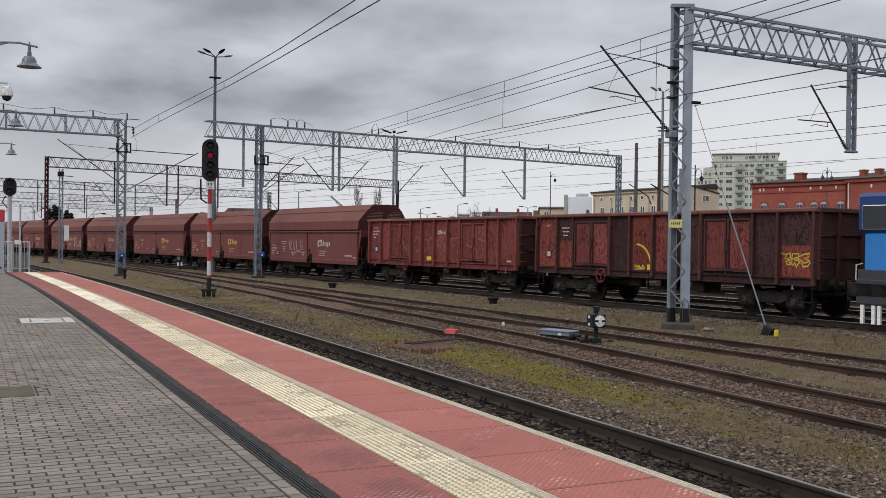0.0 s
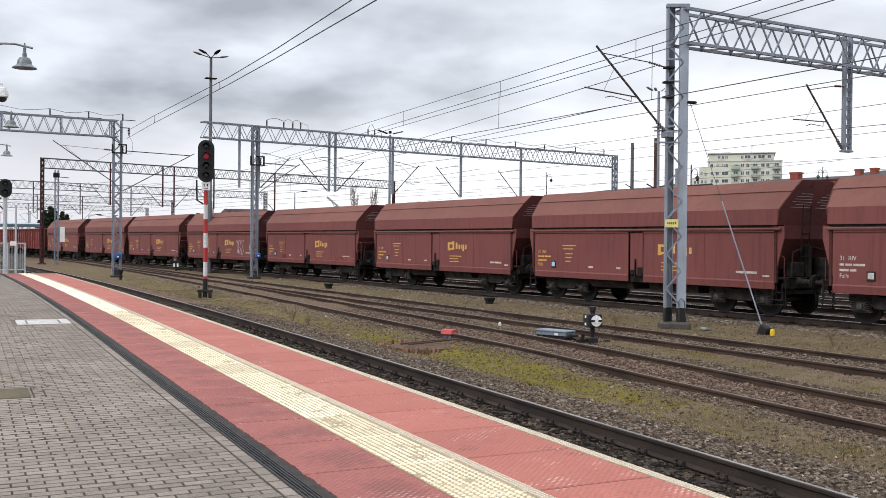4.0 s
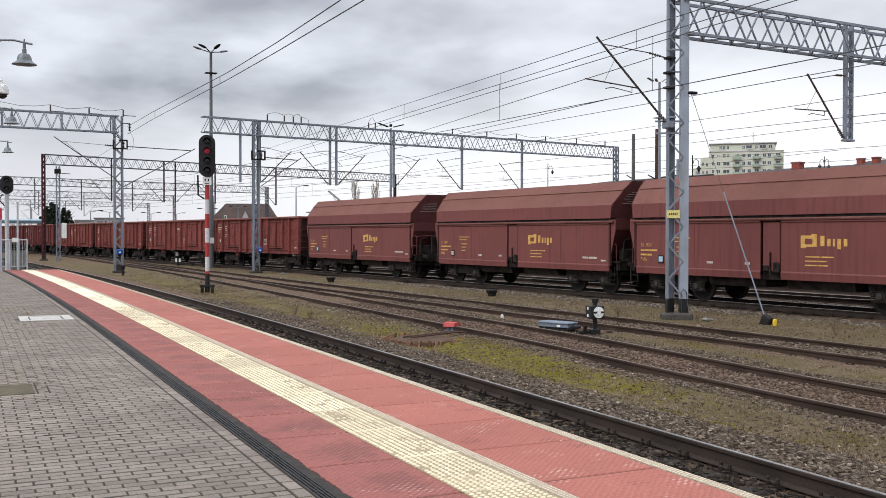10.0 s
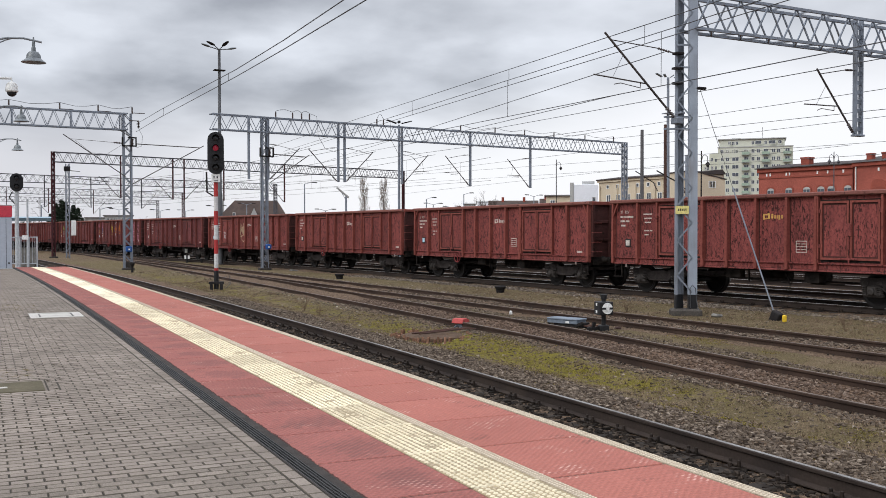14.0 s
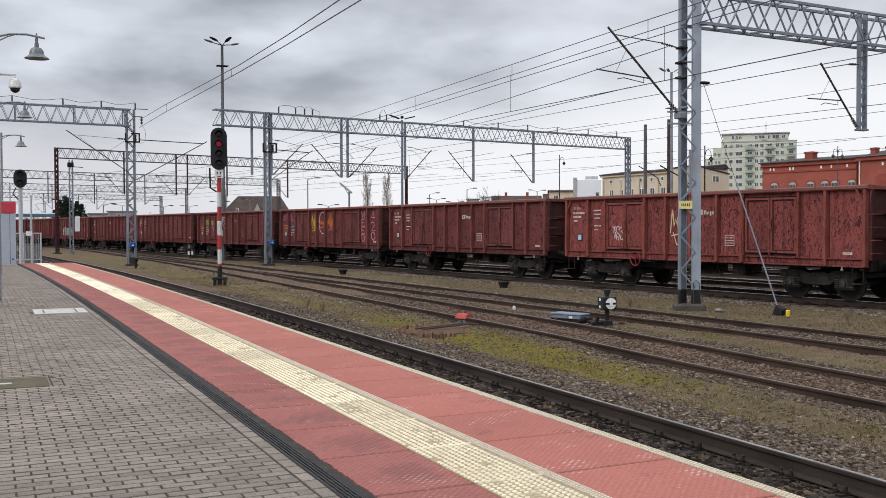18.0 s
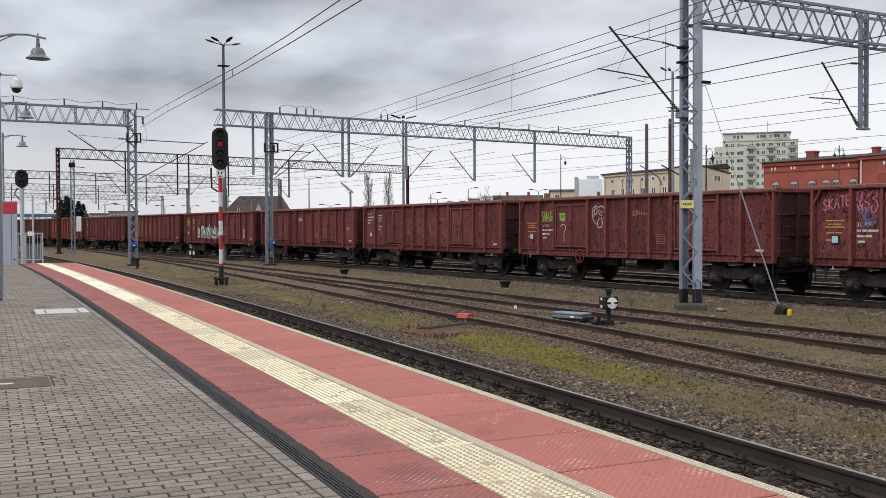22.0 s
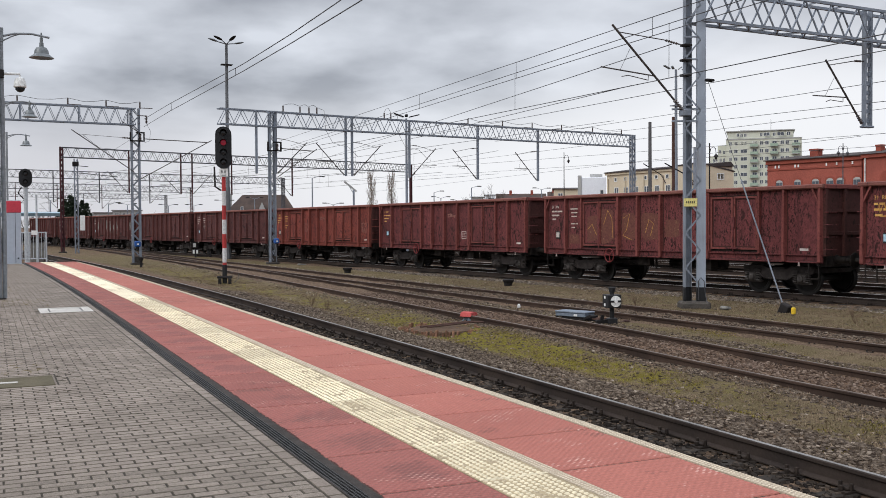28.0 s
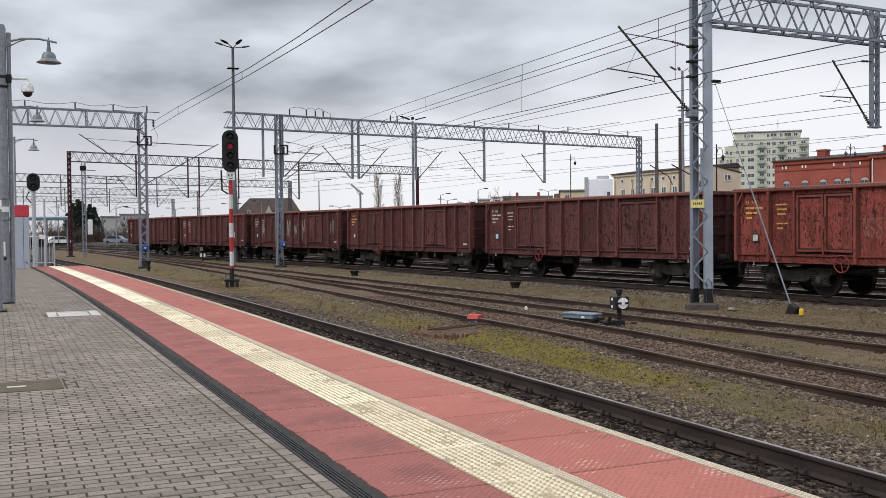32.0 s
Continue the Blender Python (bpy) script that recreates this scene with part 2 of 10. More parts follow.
CONCRETE = paint("weathered_concrete", (0.20, 0.19, 0.17), (0.13, 0.125, 0.115), 0.9, 0, 0.5, 20, 0.4)
WHITE = paint("white_paint", (0.75, 0.75, 0.73), (0.66, 0.66, 0.64), 0.6, bump=0.05)
FADEDRED = paint("faded_red_paint", (0.44, 0.085, 0.08), (0.33, 0.06, 0.056), 0.75, 0, 0.1, 20, 0.1, 0.8, (0.12, 0.05, 0.04), 0.6)
BLACK = paint("black_paint", (0.011, 0.011, 0.012), (0.018, 0.018, 0.02), 0.55, bump=0.05)
YELLOW = paint("yellow_paint", (0.75, 0.50, 0.03), (0.62, 0.42, 0.03), 0.6, bump=0.05)
BLUE = paint("blue_paint", (0.02, 0.085, 0.30), (0.015, 0.07, 0.24), 0.5, bump=0.05)
RUSTTOP = paint("dull_brown_rail_head", (0.16, 0.125, 0.10), (0.10, 0.075, 0.06), 0.5, 0.5, 1.0, 30, 0.05)
FASTENER = paint("greasy_rail_fastening", (0.036, 0.027, 0.022), (0.019, 0.015, 0.013), 0.75, 0.1, 0.2, 20, 0.3)
PALE = paint("pale_lettering", (0.52, 0.48, 0.44), (0.36, 0.30, 0.27), 0.7, bump=0, size=0.1)
OCHRE = paint("ochre_lettering", (0.60, 0.36, 0.10), (0.45, 0.25, 0.08), 0.7, bump=0, size=0.1)
LITSTEEL = paint("lit_grey_mast_steel", (0.33, 0.37, 0.43), (0.255, 0.285, 0.335), 0.55, 0.2, 0.8, 25, 0.05, streak=(0.20, 0.19, 0.185), speck=0.07)
RAILTOP = paint("worn_rail_head", (0.34, 0.33, 0.32), (0.20, 0.185, 0.17), 0.38, 0.8, 1.0, 30, 0.05)
RAILBRIGHT = paint("polished_rail_head", (0.56, 0.55, 0.54), (0.42, 0.40, 0.385), 0.34, 0.7, 1.0, 30, 0.03)
RAILSIDE = paint("rusty_rail_web", (0.048, 0.036, 0.030), (0.030, 0.0235, 0.021), 0.8, 0.1, 0.8, 30, 0.2)
RAILRUST = paint("rusty_unused_rail", (0.066, 0.043, 0.033), (0.038, 0.026, 0.021), 0.8, 0.1, 0.8, 30, 0.2)
SLEEPER = paint("old_sleeper", (0.040, 0.033, 0.028), (0.022, 0.0185, 0.016), 0.9, 0, 0.3, 15, 0.5, vary=0.25)

# ---- mesh helpers ----
class Shape:
    """Vertices and faces that become one mesh."""

    def __init__(self):
        self.v, self.f = [], []

    def add(self, verts, faces):
        k = len(self.v)
        self.v += [tuple(p) for p in verts]
        self.f += [tuple(i + k for i in face) for face in faces]
        return self

    def box(self, x0, y0, z0, x1, y1, z1, c=0.0):
        x0, x1, y0, y1, z0, z1 = min(x0, x1), max(x0, x1), min(y0, y1), max(y0, y1), min(z0, z1), max(z0, z1)
        if c <= 0:
            vs = [(x, y, z) for x in (x0, x1) for y in (y0, y1) for z in (z0, z1)]
            return self.add(vs, [(0, 1, 3, 2), (4, 6, 7, 5), (0, 4, 5, 1), (2, 3, 7, 6), (0, 2, 6, 4), (1, 5, 7, 3)])
        c = min(c, 0.45 * min(x1 - x0, y1 - y0, z1 - z0))
        mid, half = Vector(((x0 + x1) / 2, (y0 + y1) / 2, (z0 + z1) / 2)), Vector(((x1 - x0) / 2, (y1 - y0) / 2, (z1 - z0) / 2))
        ids, vs, fs = {}, [], []
        for sx in (-1, 1):
            for sy in (-1, 1):
                for sz in (-1, 1):
                    s = (sx, sy, sz)
                    for a in range(3):
                        ids[s, a] = len(vs)
                        vs.append([mid[i] + s[i] * (half[i] - (0 if i == a else c)) for i in range(3)])
        for a in range(3):
            b, d = (a + 1) % 3, (a + 2) % 3
            for sa in (-1, 1):
                quad = []
                for sb, sd in ((-1, -1), (1, -1), (1, 1), (-1, 1)):
                    s = [0, 0, 0]
                    s[a], s[b], s[d] = sa, sb, sd
                    quad.append(ids[tuple(s), a])
                fs.append(quad if sa > 0 else quad[::-1])
            for sb in (-1, 1):
                for sd in (-1, 1):
                    lo, hi = [0, 0, 0], [0, 0, 0]
                    lo[a], lo[b], lo[d], hi[a], hi[b], hi[d] = -1, sb, sd, 1, sb, sd
                    quad = [ids[tuple(lo), b], ids[tuple(hi), b], ids[tuple(hi), d], ids[tuple(lo), d]]
                    fs.append(quad if sb * sd < 0 else quad[::-1])
        for sx in (-1, 1):
            for sy in (-1, 1):
                for sz in (-1, 1):
                    tri = [ids[(sx, sy, sz), a] for a in range(3)]
                    fs.append(tri if sx * sy * sz > 0 else tri[::-1])
        return self.add(vs, fs)

    def beam(self, p, q, w, h, up=(0, 0, 1)):
        p, q, up = Vector(p), Vector(q), Vector(up)
        d = (q - p).normalized()
        side = d.cross(up)
        side = side.normalized() if side.length > 1e-4 else Vector((1, 0, 0))
        top = side.cross(d).normalized()
        vs = [e + side * (sx * w / 2) + top * (sy * h / 2) for e in (p, q) for sx, sy in ((-1, -1), (1, -1), (1, 1), (-1, 1))]
        return self.add(vs, [(0, 1, 2, 3), (7, 6, 5, 4), (0, 4, 5, 1), (1, 5, 6, 2), (2, 6, 7, 3), (3, 7, 4, 0)])

    def tube(self, pts, r, n=8, caps=True):
        pts = [Vector(p) for p in pts]
        rs = r if isinstance(r, (list, tuple)) else [r] * len(pts)
        k, vs, fs = len(pts), [], []
        ref = None
        for i, p in enumerate(pts):
            d = (pts[min(i + 1, k - 1)] - pts[max(i - 1, 0)]).normalized()
            if ref is None:
                ref = d.orthogonal().normalized()
            a = (ref - d * ref.dot(d)).normalized()
            ref = a
            b = d.cross(a)
            vs += [p + (a * math.cos(2 * math.pi * j / n) + b * math.sin(2 * math.pi * j / n)) * rs[i] for j in range(n)]
        for i in range(k - 1):
            for j in range(n):
                fs.append((i * n + j, i * n + (j + 1) % n, (i + 1) * n + (j + 1) % n, (i + 1) * n + j))
        if caps:
            fs.append(tuple(range(n))[::-1])
            fs.append(tuple((k - 1) * n + j for j in range(n)))
        return self.add(vs, fs)

    def lathe(self, profile, n=12, at=(0, 0, 0), m=None):
        vs, fs, k = [], [], len(profile)
        for r, z in profile:
            vs += [Vector((r * math.cos(2 * math.pi * j / n), r * math.sin(2 * math.pi * j / n), z)) for j in range(n)]
        for i in range(k - 1):
            for j in range(n):
                fs.append((i * n + j, i * n + (j + 1) % n, (i + 1) * n + (j + 1) % n, (i + 1) * n + j))
        fs.append(tuple(range(n))[::-1])
        fs.append(tuple((k - 1) * n + j for j in range(n)))
        t = Matrix.Translation(at) @ (m or Matrix())
        return self.add([t @ p for p in vs], fs)

    def prism(self, profile, x0, x1):
        """A profile of (y, z) points, drawn out along x."""
        k = len(profile)
        vs = [(x, y, z) for x in (x0, x1) for y, z in profile]
        fs = [(i, (i + 1) % k, k + (i + 1) % k, k + i) for i in range(k)]
        return self.add(vs, fs + [tuple(range(k))[::-1], tuple(range(k, 2 * k))])

    def put(self, other, m):
        return self.add([m @ Vector(p) for p in other.v], other.f)

    def mesh(self, name, material, smooth=False):
        me = bpy.data.meshes.new(name)
        me.from_pydata(self.v, [], self.f)
        me.materials.append(material)
        if smooth:
            me.shade_smooth()
        me.update()
        bm = bmesh.new()
        bm.from_mesh(me)
        bmesh.ops.recalc_face_normals(bm, faces=bm.faces)
        bm.to_mesh(me)
        bm.free()
        if smooth:
            me.set_sharp_from_angle(angle=radians(35))
        return me


def part(name, shape, material, parent, label="", smooth=False, at=None):
    """Links a Shape, or a mesh made before, as one mesh under a thing or a part."""
    me = shape if isinstance(shape, bpy.types.Mesh) else shape.mesh(name, material, smooth)
    ob = new(name, me)
    ob.parent = parent
    if at is not None:
        ob.matrix_basis = at
    return tagged(ob, label) if label else ob


def thing(name, label, category, at=None, group="", kind=""):
    ob = tagged(new(name), label, category, group, kind)
    if at is not None:
        ob.matrix_basis = at
    return ob


def solid(name, shape, material, label, category, at=None, group="", kind="", smooth=False):
    ob = tagged(new(name, shape.mesh(name, material, smooth)), label, category, group, kind)
    if at is not None:
        ob.matrix_basis = at
    return ob


# ---- plan: platform at z = 0, rail heads 0.534 m lower; +y runs along the platform ----
RAIL_Z, GROUND_Z = -0.534, -0.73


def bend(y):
    """How far the platform and its track swing to the left, far off."""
    return -0.00065 * max(0.0, y - 15.0) ** 2 if y < 70 else -0.00065 * 55.0 ** 2 - 0.0715 * (y - 70.0)


def ease(a, b, y):
    t = min(1.0, max(0.0, (y - a) / (b - a)))
    return t * t * (3 - 2 * t)


TRAIN_TURN, TRAIN_OFF = radians(6.274), 24.8
ALONG = Vector((-math.sin(TRAIN_TURN), math.cos(TRAIN_TURN), 0))
ACROSS = Vector((math.cos(TRAIN_TURN), math.sin(TRAIN_TURN), 0))


def train_path(s, off=0.0):
    """A point of the goods track s metres along it, off metres to its far side."""
    turn, a, b = 0.062, 46.0, 62.0
    base = ACROSS * (TRAIN_OFF)
    if s <= a:
        p, h = base + ALONG * s, 0.0
    else:
        r = (b - a) / turn
        q = min(s, b) - a
        h = q / r
        p = base + ALONG * (a + r * math.sin(h)) - ACROSS * (r * (1 - math.cos(h)))
        if s > b:
            p = p + (ALONG * math.cos(h) - ACROSS * math.sin(h)) * (s - b)
    side = ACROSS * math.cos(h) + ALONG * math.sin(h)
    return p + side * off, TRAIN_TURN + h

# ---- ground ----
def track_one(y):
    return 5.925 + bend(y)


def track_two(y):
    return 10.42 + 0.42 * ease(9, 18, y) + 0.08 * ease(20, 34, y) - 0.0005 * max(0.0, y - 45) ** 2 if y < 100 else 10.92 - 1.51 - 0.055 * (y - 100)


def track_three(y):
    return 15.32 - 0.058 * y


def ground_material():
    m = bpy.data.materials.new("gravel_and_winter_grass")
    m.use_nodes = True
    n, link = m.node_tree.nodes, m.node_tree.links
    bsdf = n["Principled BSDF"]
    geo = n.new("ShaderNodeNewGeometry")
    pos = geo.outputs["Position"]

    def tex(scale, detail=5, rough=0.6, kind="ShaderNodeTexNoise"):
        t = n.new(kind)
        t.inputs["Scale"].default_value = scale
        if kind == "ShaderNodeTexNoise":
            t.inputs["Detail"].default_value, t.inputs["Roughness"].default_value = detail, rough
        link.new(pos, t.inputs["Vector"])
        return t

    def ramp(value, stops):
        r = n.new("ShaderNodeValToRGB")
        while len(r.color_ramp.elements) < len(stops):
            r.color_ramp.elements.new(0.5)
        for e, (p, c) in zip(r.color_ramp.elements, stops):
            e.position, e.color = p, (*c, 1)
        link.new(value, r.inputs[0])
        return r.outputs[0]

    def mixed(fac, a, b):
        x = n.new("ShaderNodeMix")
        x.data_type = "RGBA"
        link.new(fac, x.inputs[0])
        link.new(a, x.inputs[6])
        link.new(b, x.inputs[7])
        return x.outputs[2]

    cells = tex(22, kind="ShaderNodeTexVoronoi")
    gravel = ramp(cells.outputs["Color"], [(0.0, (0.045, 0.029, 0.019)), (0.5, (0.128, 0.086, 0.058)), (1.0, (0.21, 0.148, 0.104))])
    blades = tex(42, 4, 0.8)
    grass = ramp(blades.outputs["Fac"], [(0.3, (0.046, 0.034, 0.017)), (0.5, (0.114, 0.088, 0.045)), (0.7, (0.20, 0.157, 0.085))])
    moss = ramp(blades.outputs["Fac"], [(0.3, (0.036, 0.029, 0.008)), (0.5, (0.138, 0.114, 0.016)), (0.7, (0.275, 0.225, 0.034))])
    at = n.new("ShaderNodeAttribute")
    at.attribute_name = "cover"
    sep = n.new("ShaderNodeSeparateColor")
    link.new(at.outputs["Color"], sep.inputs[0])
    patch = tex(0.9, 6, 0.65)

    def masked(value, bias, lo, hi):
        a = n.new("ShaderNodeMath")
        a.operation = "ADD"
        link.new(value, a.inputs[0])
        link.new(bias, a.inputs[1])
        r = n.new("ShaderNodeMapRange")
        r.inputs["From Min"].default_value, r.inputs["From Max"].default_value = lo, hi
        link.new(a.outputs[0], r.inputs["Value"])
        return r.outputs[0]

    worn = n.new("ShaderNodeMapRange")
    worn.inputs["From Min"].default_value, worn.inputs["From Max"].default_value = 0.50, 0.62
    link.new(tex(0.75, 5, 0.7).outputs["Fac"], worn.inputs["Value"])
    straw = ramp(blades.outputs["Fac"], [(0.3, (0.070, 0.052, 0.030)), (0.5, (0.148, 0.110, 0.066)), (0.7, (0.24, 0.183, 0.115))])
    grass = mixed(worn.outputs[0], grass, straw)
    soil = mixed(masked(tex(2.6, 9, 0.82).outputs["Fac"], sep.outputs[1], 1.10, 1.22), grass, moss)
    col = mixed(masked(patch.outputs["Fac"], sep.outputs[0], 0.85, 1.1), soil, gravel)
    rust = n.new("ShaderNodeRGB")
    rust.outputs[0].default_value = (0.145, 0.068, 0.040, 1)
    k = n.new("ShaderNodeMath")
    k.operation = "MULTIPLY"
    link.new(sep.outputs[2], k.inputs[0])
    link.new(tex(6, 4).outputs["Fac"], k.inputs[1])
    col = mixed(k.outputs[0], col, rust.outputs[0])
    link.new(col, bsdf.inputs["Base Color"])
    bsdf.inputs["Roughness"].default_value = 0.95
    bsdf.inputs["Specular IOR Level"].default_value = 0.1
    bp = n.new("ShaderNodeBump")
    bp.inputs["Strength"].default_value, bp.inputs["Distance"].default_value = 0.8, 0.04
    h = n.new("ShaderNodeMath")
    h.operation = "ADD"
    link.new(cells.outputs["Distance"], h.inputs[0])
    link.new(blades.outputs["Fac"], h.inputs[1])
    link.new(h.outputs[0], bp.inputs["Height"])
    link.new(bp.outputs[0], bsdf.inputs["Normal"])
    return m


def steps(*spans):
    out = []
    for a, b, d in spans:
        k = max(1, round((b - a) / d))
        out += [a + (b - a) * i / k for i in range(k)]
    return out + [spans[-1][1]]


def ground_height(x, y):
    z = GROUND_Z
    if 4 < x < 60 and -5 < y < 130:
        for f, w in ((track_two, 1.5), (track_three, 1.6)):
            z = max(z, GROUND_Z + 0.085 * (1 - ease(w, w + 0.9, abs(x - f(y)))))
        d = abs(x - track_one(y))
        z -= 0.045 * (1 - ease(1.2, 1.45, d))
        z = max(z, GROUND_Z + 0.10 * ease(0.8, 1.0, d) * (1 - ease(1.6, 2.6, d)) * (x > track_one(y)))
        z += 0.05 * ease(0.9, 1.6, d) * (noise.noise((x * 0.45, y * 0.45, 0))) + 0.018 * noise.noise((x * 2.1, y * 2.1, 5))
        z = min(z, -0.60)
    return z


def build_ground():
    xs = steps((-2500, -60, 300), (-60, 4, 8), (4, 20, 0.25), (20, 60, 2), (60, 300, 30), (300, 2500, 300))
    ys = steps((-2500, -60, 300), (-60, 0, 6), (0, 45, 0.3), (45, 130, 2.5), (130, 400, 30), (400, 2800, 300))
    vs, cover = [], []
    for y in ys:
        for x in xs:
            vs.append((x, y, ground_height(x, y)))
            near = min(abs(x - f(y)) - w for f, w in ((track_one, 1.45), (track_two, 0.8), (track_three, 0.9)))
            gravel = 1 - ease(0.0, 0.6, near)
            d = (Vector((x, y, 0)).dot(ACROSS)) - TRAIN_OFF
            if d > -2.3 or y > 75:
                gravel = max(gravel, ease(-2.9, -2.2, d), ease(70, 85, y) * 0.5)
            moss = 0.70 * math.exp(-(((x - 8.75) / 1.7) ** 2 + ((y - 14.0) / 10.0) ** 2)) + 0.5 * math.exp(-(((x - 12.9) / 0.7) ** 2 + ((y - 12) / 5) ** 2)) \
                + 0.63 * math.exp(-(((x - 8.6 + 0.0009 * (y - 30) ** 2) / 2.3) ** 2 + ((y - 44.0) / 24.0) ** 4))
            rust = 1 - ease(0.6, 0.9, abs(x - track_two(y))) if y < 22 else 0.0
            cover.append((gravel, min(1, moss), rust * 0.35, 1))
    w = len(xs)
    fs = [(j * w + i, j * w + i + 1, (j + 1) * w + i + 1, (j + 1) * w + i) for j in range(len(ys) - 1) for i in range(w - 1)]
    me = bpy.data.meshes.new("ground")
    me.from_pydata(vs, [], fs)
    me.materials.append(ground_material())
    att = me.color_attributes.new("cover", "FLOAT_COLOR", "POINT")
    att.data.foreach_set("color", [c for q in cover for c in q])
    me.shade_smooth()
    tagged(new("ground", me), "gravel ground with dry winter grass and moss patches", "ground", kind="structure")


build_ground()


# ---- tracks ----
RAIL_PROFILE = [(-0.070, -0.172), (0.070, -0.172), (0.070, -0.160), (0.012, -0.140), (0.010, -0.045), (0.034, -0.034), (0.036, -0.006),
                (0.030, 0.0), (-0.030, 0.0), (-0.036, -0.006), (-0.034, -0.034), (-0.010, -0.045), (-0.012, -0.140), (-0.070, -0.160)]
HEAD_PROFILE = [(-0.022, 0.0), (0.022, 0.0), (0.022, 0.003), (-0.022, 0.003)]
WIDE_HEAD = [(-0.031, -0.004), (0.031, -0.004), (0.031, 0.003), (-0.031, 0.003)]


def swept(profile, line, off):
    s, k = Shape(), len(profile)
    vs, fs = [], []
    for i, (p, q) in enumerate(zip(line, line[1:] + line[-1:])):
        d = (Vector(q) - Vector(p)) if i < len(line) - 1 else (Vector(p) - Vector(line[i - 1]))
        side = Vector((d.y, -d.x, 0)).normalized()
        c = Vector(p) + side * off
        vs += [(c.x + side.x * a, c.y + side.y * a, c.z + z) for a, z in profile]
    for i in range(len(line) - 1):
        for j in range(k):
            fs.append((i * k + j, i * k + (j + 1) % k, (i + 1) * k + (j + 1) % k, (i + 1) * k + j))
    fs += [tuple(range(k)), tuple((len(line) - 1) * k + j for j in range(k))]
    return s.add(vs, fs)


def build_track(name, label, line, side_mat, top_mat, sleepers=True, near=(0, 60), lift=0.0, head=HEAD_PROFILE):
    t = thing(name, label, "railway track", kind="structure")
    line = [(x, y, RAIL_Z + lift) for x, y in line]
    for off in (-0.7535, 0.7535):
        r = part("rail", swept(RAIL_PROFILE, line, off), side_mat, t)
        part("rail_head", swept(head, line, off), top_mat, r)
    if sleepers:
        me = Shape().box(-1.25, -0.12, -0.155, 1.25, 0.12, 0, 0.02).mesh("sleeper", SLEEPER)
        chair = Shape().box(-0.19, -0.08, 0, 0.19, 0.08, 0.02)
        for sx in (-1, 1):
            chair.box(sx * 0.075, -0.055, 0.02, sx * 0.14, 0.055, 0.05, 0.008).box(sx * 0.09, -0.075, 0.02, sx * 0.12, -0.045, 0.085, 0.006).box(sx * 0.09, 0.045, 0.02, sx * 0.12, 0.075, 0.085, 0.006).box(sx * 0.15, -0.02, 0.02, sx * 0.18, 0.02, 0.065, 0.006)
        chair_me = chair.mesh("rail_fastening", FASTENER)
        far, run, k = Shape(), 0.0, 0
        for (x0, y0, z0), (x1, y1, z1) in zip(line, line[1:]):
            seg = math.hypot(x1 - x0, y1 - y0)
            turn = math.atan2(y1 - y0, x1 - x0) - math.pi / 2
            while run < seg:
                f = run / seg
                m = Matrix.Translation((x0 + (x1 - x0) * f, y0 + (y1 - y0) * f, z0 - 0.185)) @ Matrix.Rotation(turn, 4, "Z")
                if near[0] <= m.translation.y <= near[1]:
                    ob = part("sleeper", me, None, t, at=m)
                    if m.translation.y < 26:
                        for o in (-0.7535, 0.7535):
                            part("rail_fastening", chair_me, None, ob, at=Matrix.Translation((o, 0, 0)))
                else:
                    far.put(Shape().box(-1.25, -0.12, -0.155, 1.25, 0.12, 0), m)
                run += 0.62
            run -= seg
        if far.v:
            tagged(part("far_sleepers", far, SLEEPER, t), kind="stuff")
    return t


def line_of(f, y0, y1, d=2.0):
    return [(f(y), y) for y in steps((y0, y1, d))]


build_track("track_1", "platform track with worn rails on dark ballast", line_of(track_one, -20, 150), RAILSIDE, RAILTOP, near=(2, 50))
build_track("track_2", "rusty siding track half sunk in gravel and grass", line_of(track_two, -20, 140), RAILRUST, RUSTTOP, near=(6, 40))
build_track("track_3", "rusty through track with moss between rails", line_of(track_three, -20, 120), RAILRUST, RUSTTOP, near=(8, 46), lift=0.004)
build_track("track_4", "goods track with polished rails under the train", [tuple(train_path(s)[0].xy) for s in steps((-60, 44, 4), (44, 64, 2), (64, 260, 10))],
            RAILSIDE, RAILBRIGHT, near=(4, 30), head=WIDE_HEAD)
for k, off in enumerate((4.6, 9.2, 13.8, 18.6)):
    build_track("track_%d" % (5 + k), "yard track beyond the goods train", [tuple(train_path(s, off)[0].xy) for s in steps((-60, 200, 20))],
                RAILSIDE, RAILBRIGHT, sleepers=False, head=WIDE_HEAD)

# ---- platform ----
BRICKRED = paint("red_platform_slab", (0.365, 0.132, 0.103), (0.308, 0.110, 0.087), 0.8, 0, 0.7, 60, 0.6, 0.9, vary=0.06, depth=0.005, weave=0.056, grime_shade=((0.165, 0.068, 0.056), (0.62, 0.42, 0.36), 0.62))
BRICKDIRTY = paint("trodden_red_platform_slab", (0.298, 0.108, 0.091), (0.250, 0.091, 0.078), 0.8, 0, 0.5, 60, 0.6, 0.9, vary=0.09, depth=0.006, weave=0.056, grime_shade=((0.110, 0.060, 0.052), (0.52, 0.32, 0.27), 0.575), blot=((0.125, 0.060, 0.055), 0.417, 0.42, 0.20, 0.24))
TACTILE = paint("cream_tactile_tile", (0.74, 0.655, 0.48), (0.62, 0.54, 0.385), 0.75, 0, 0.7, 30, 0.2, 0.8, (0.36, 0.295, 0.205), 0.56, vary=0.13)
TACTILEBASE = paint("dirty_tactile_ground", (0.36, 0.295, 0.185), (0.26, 0.21, 0.135), 0.85, 0, 0.5, 30, 0.2, 0.6)
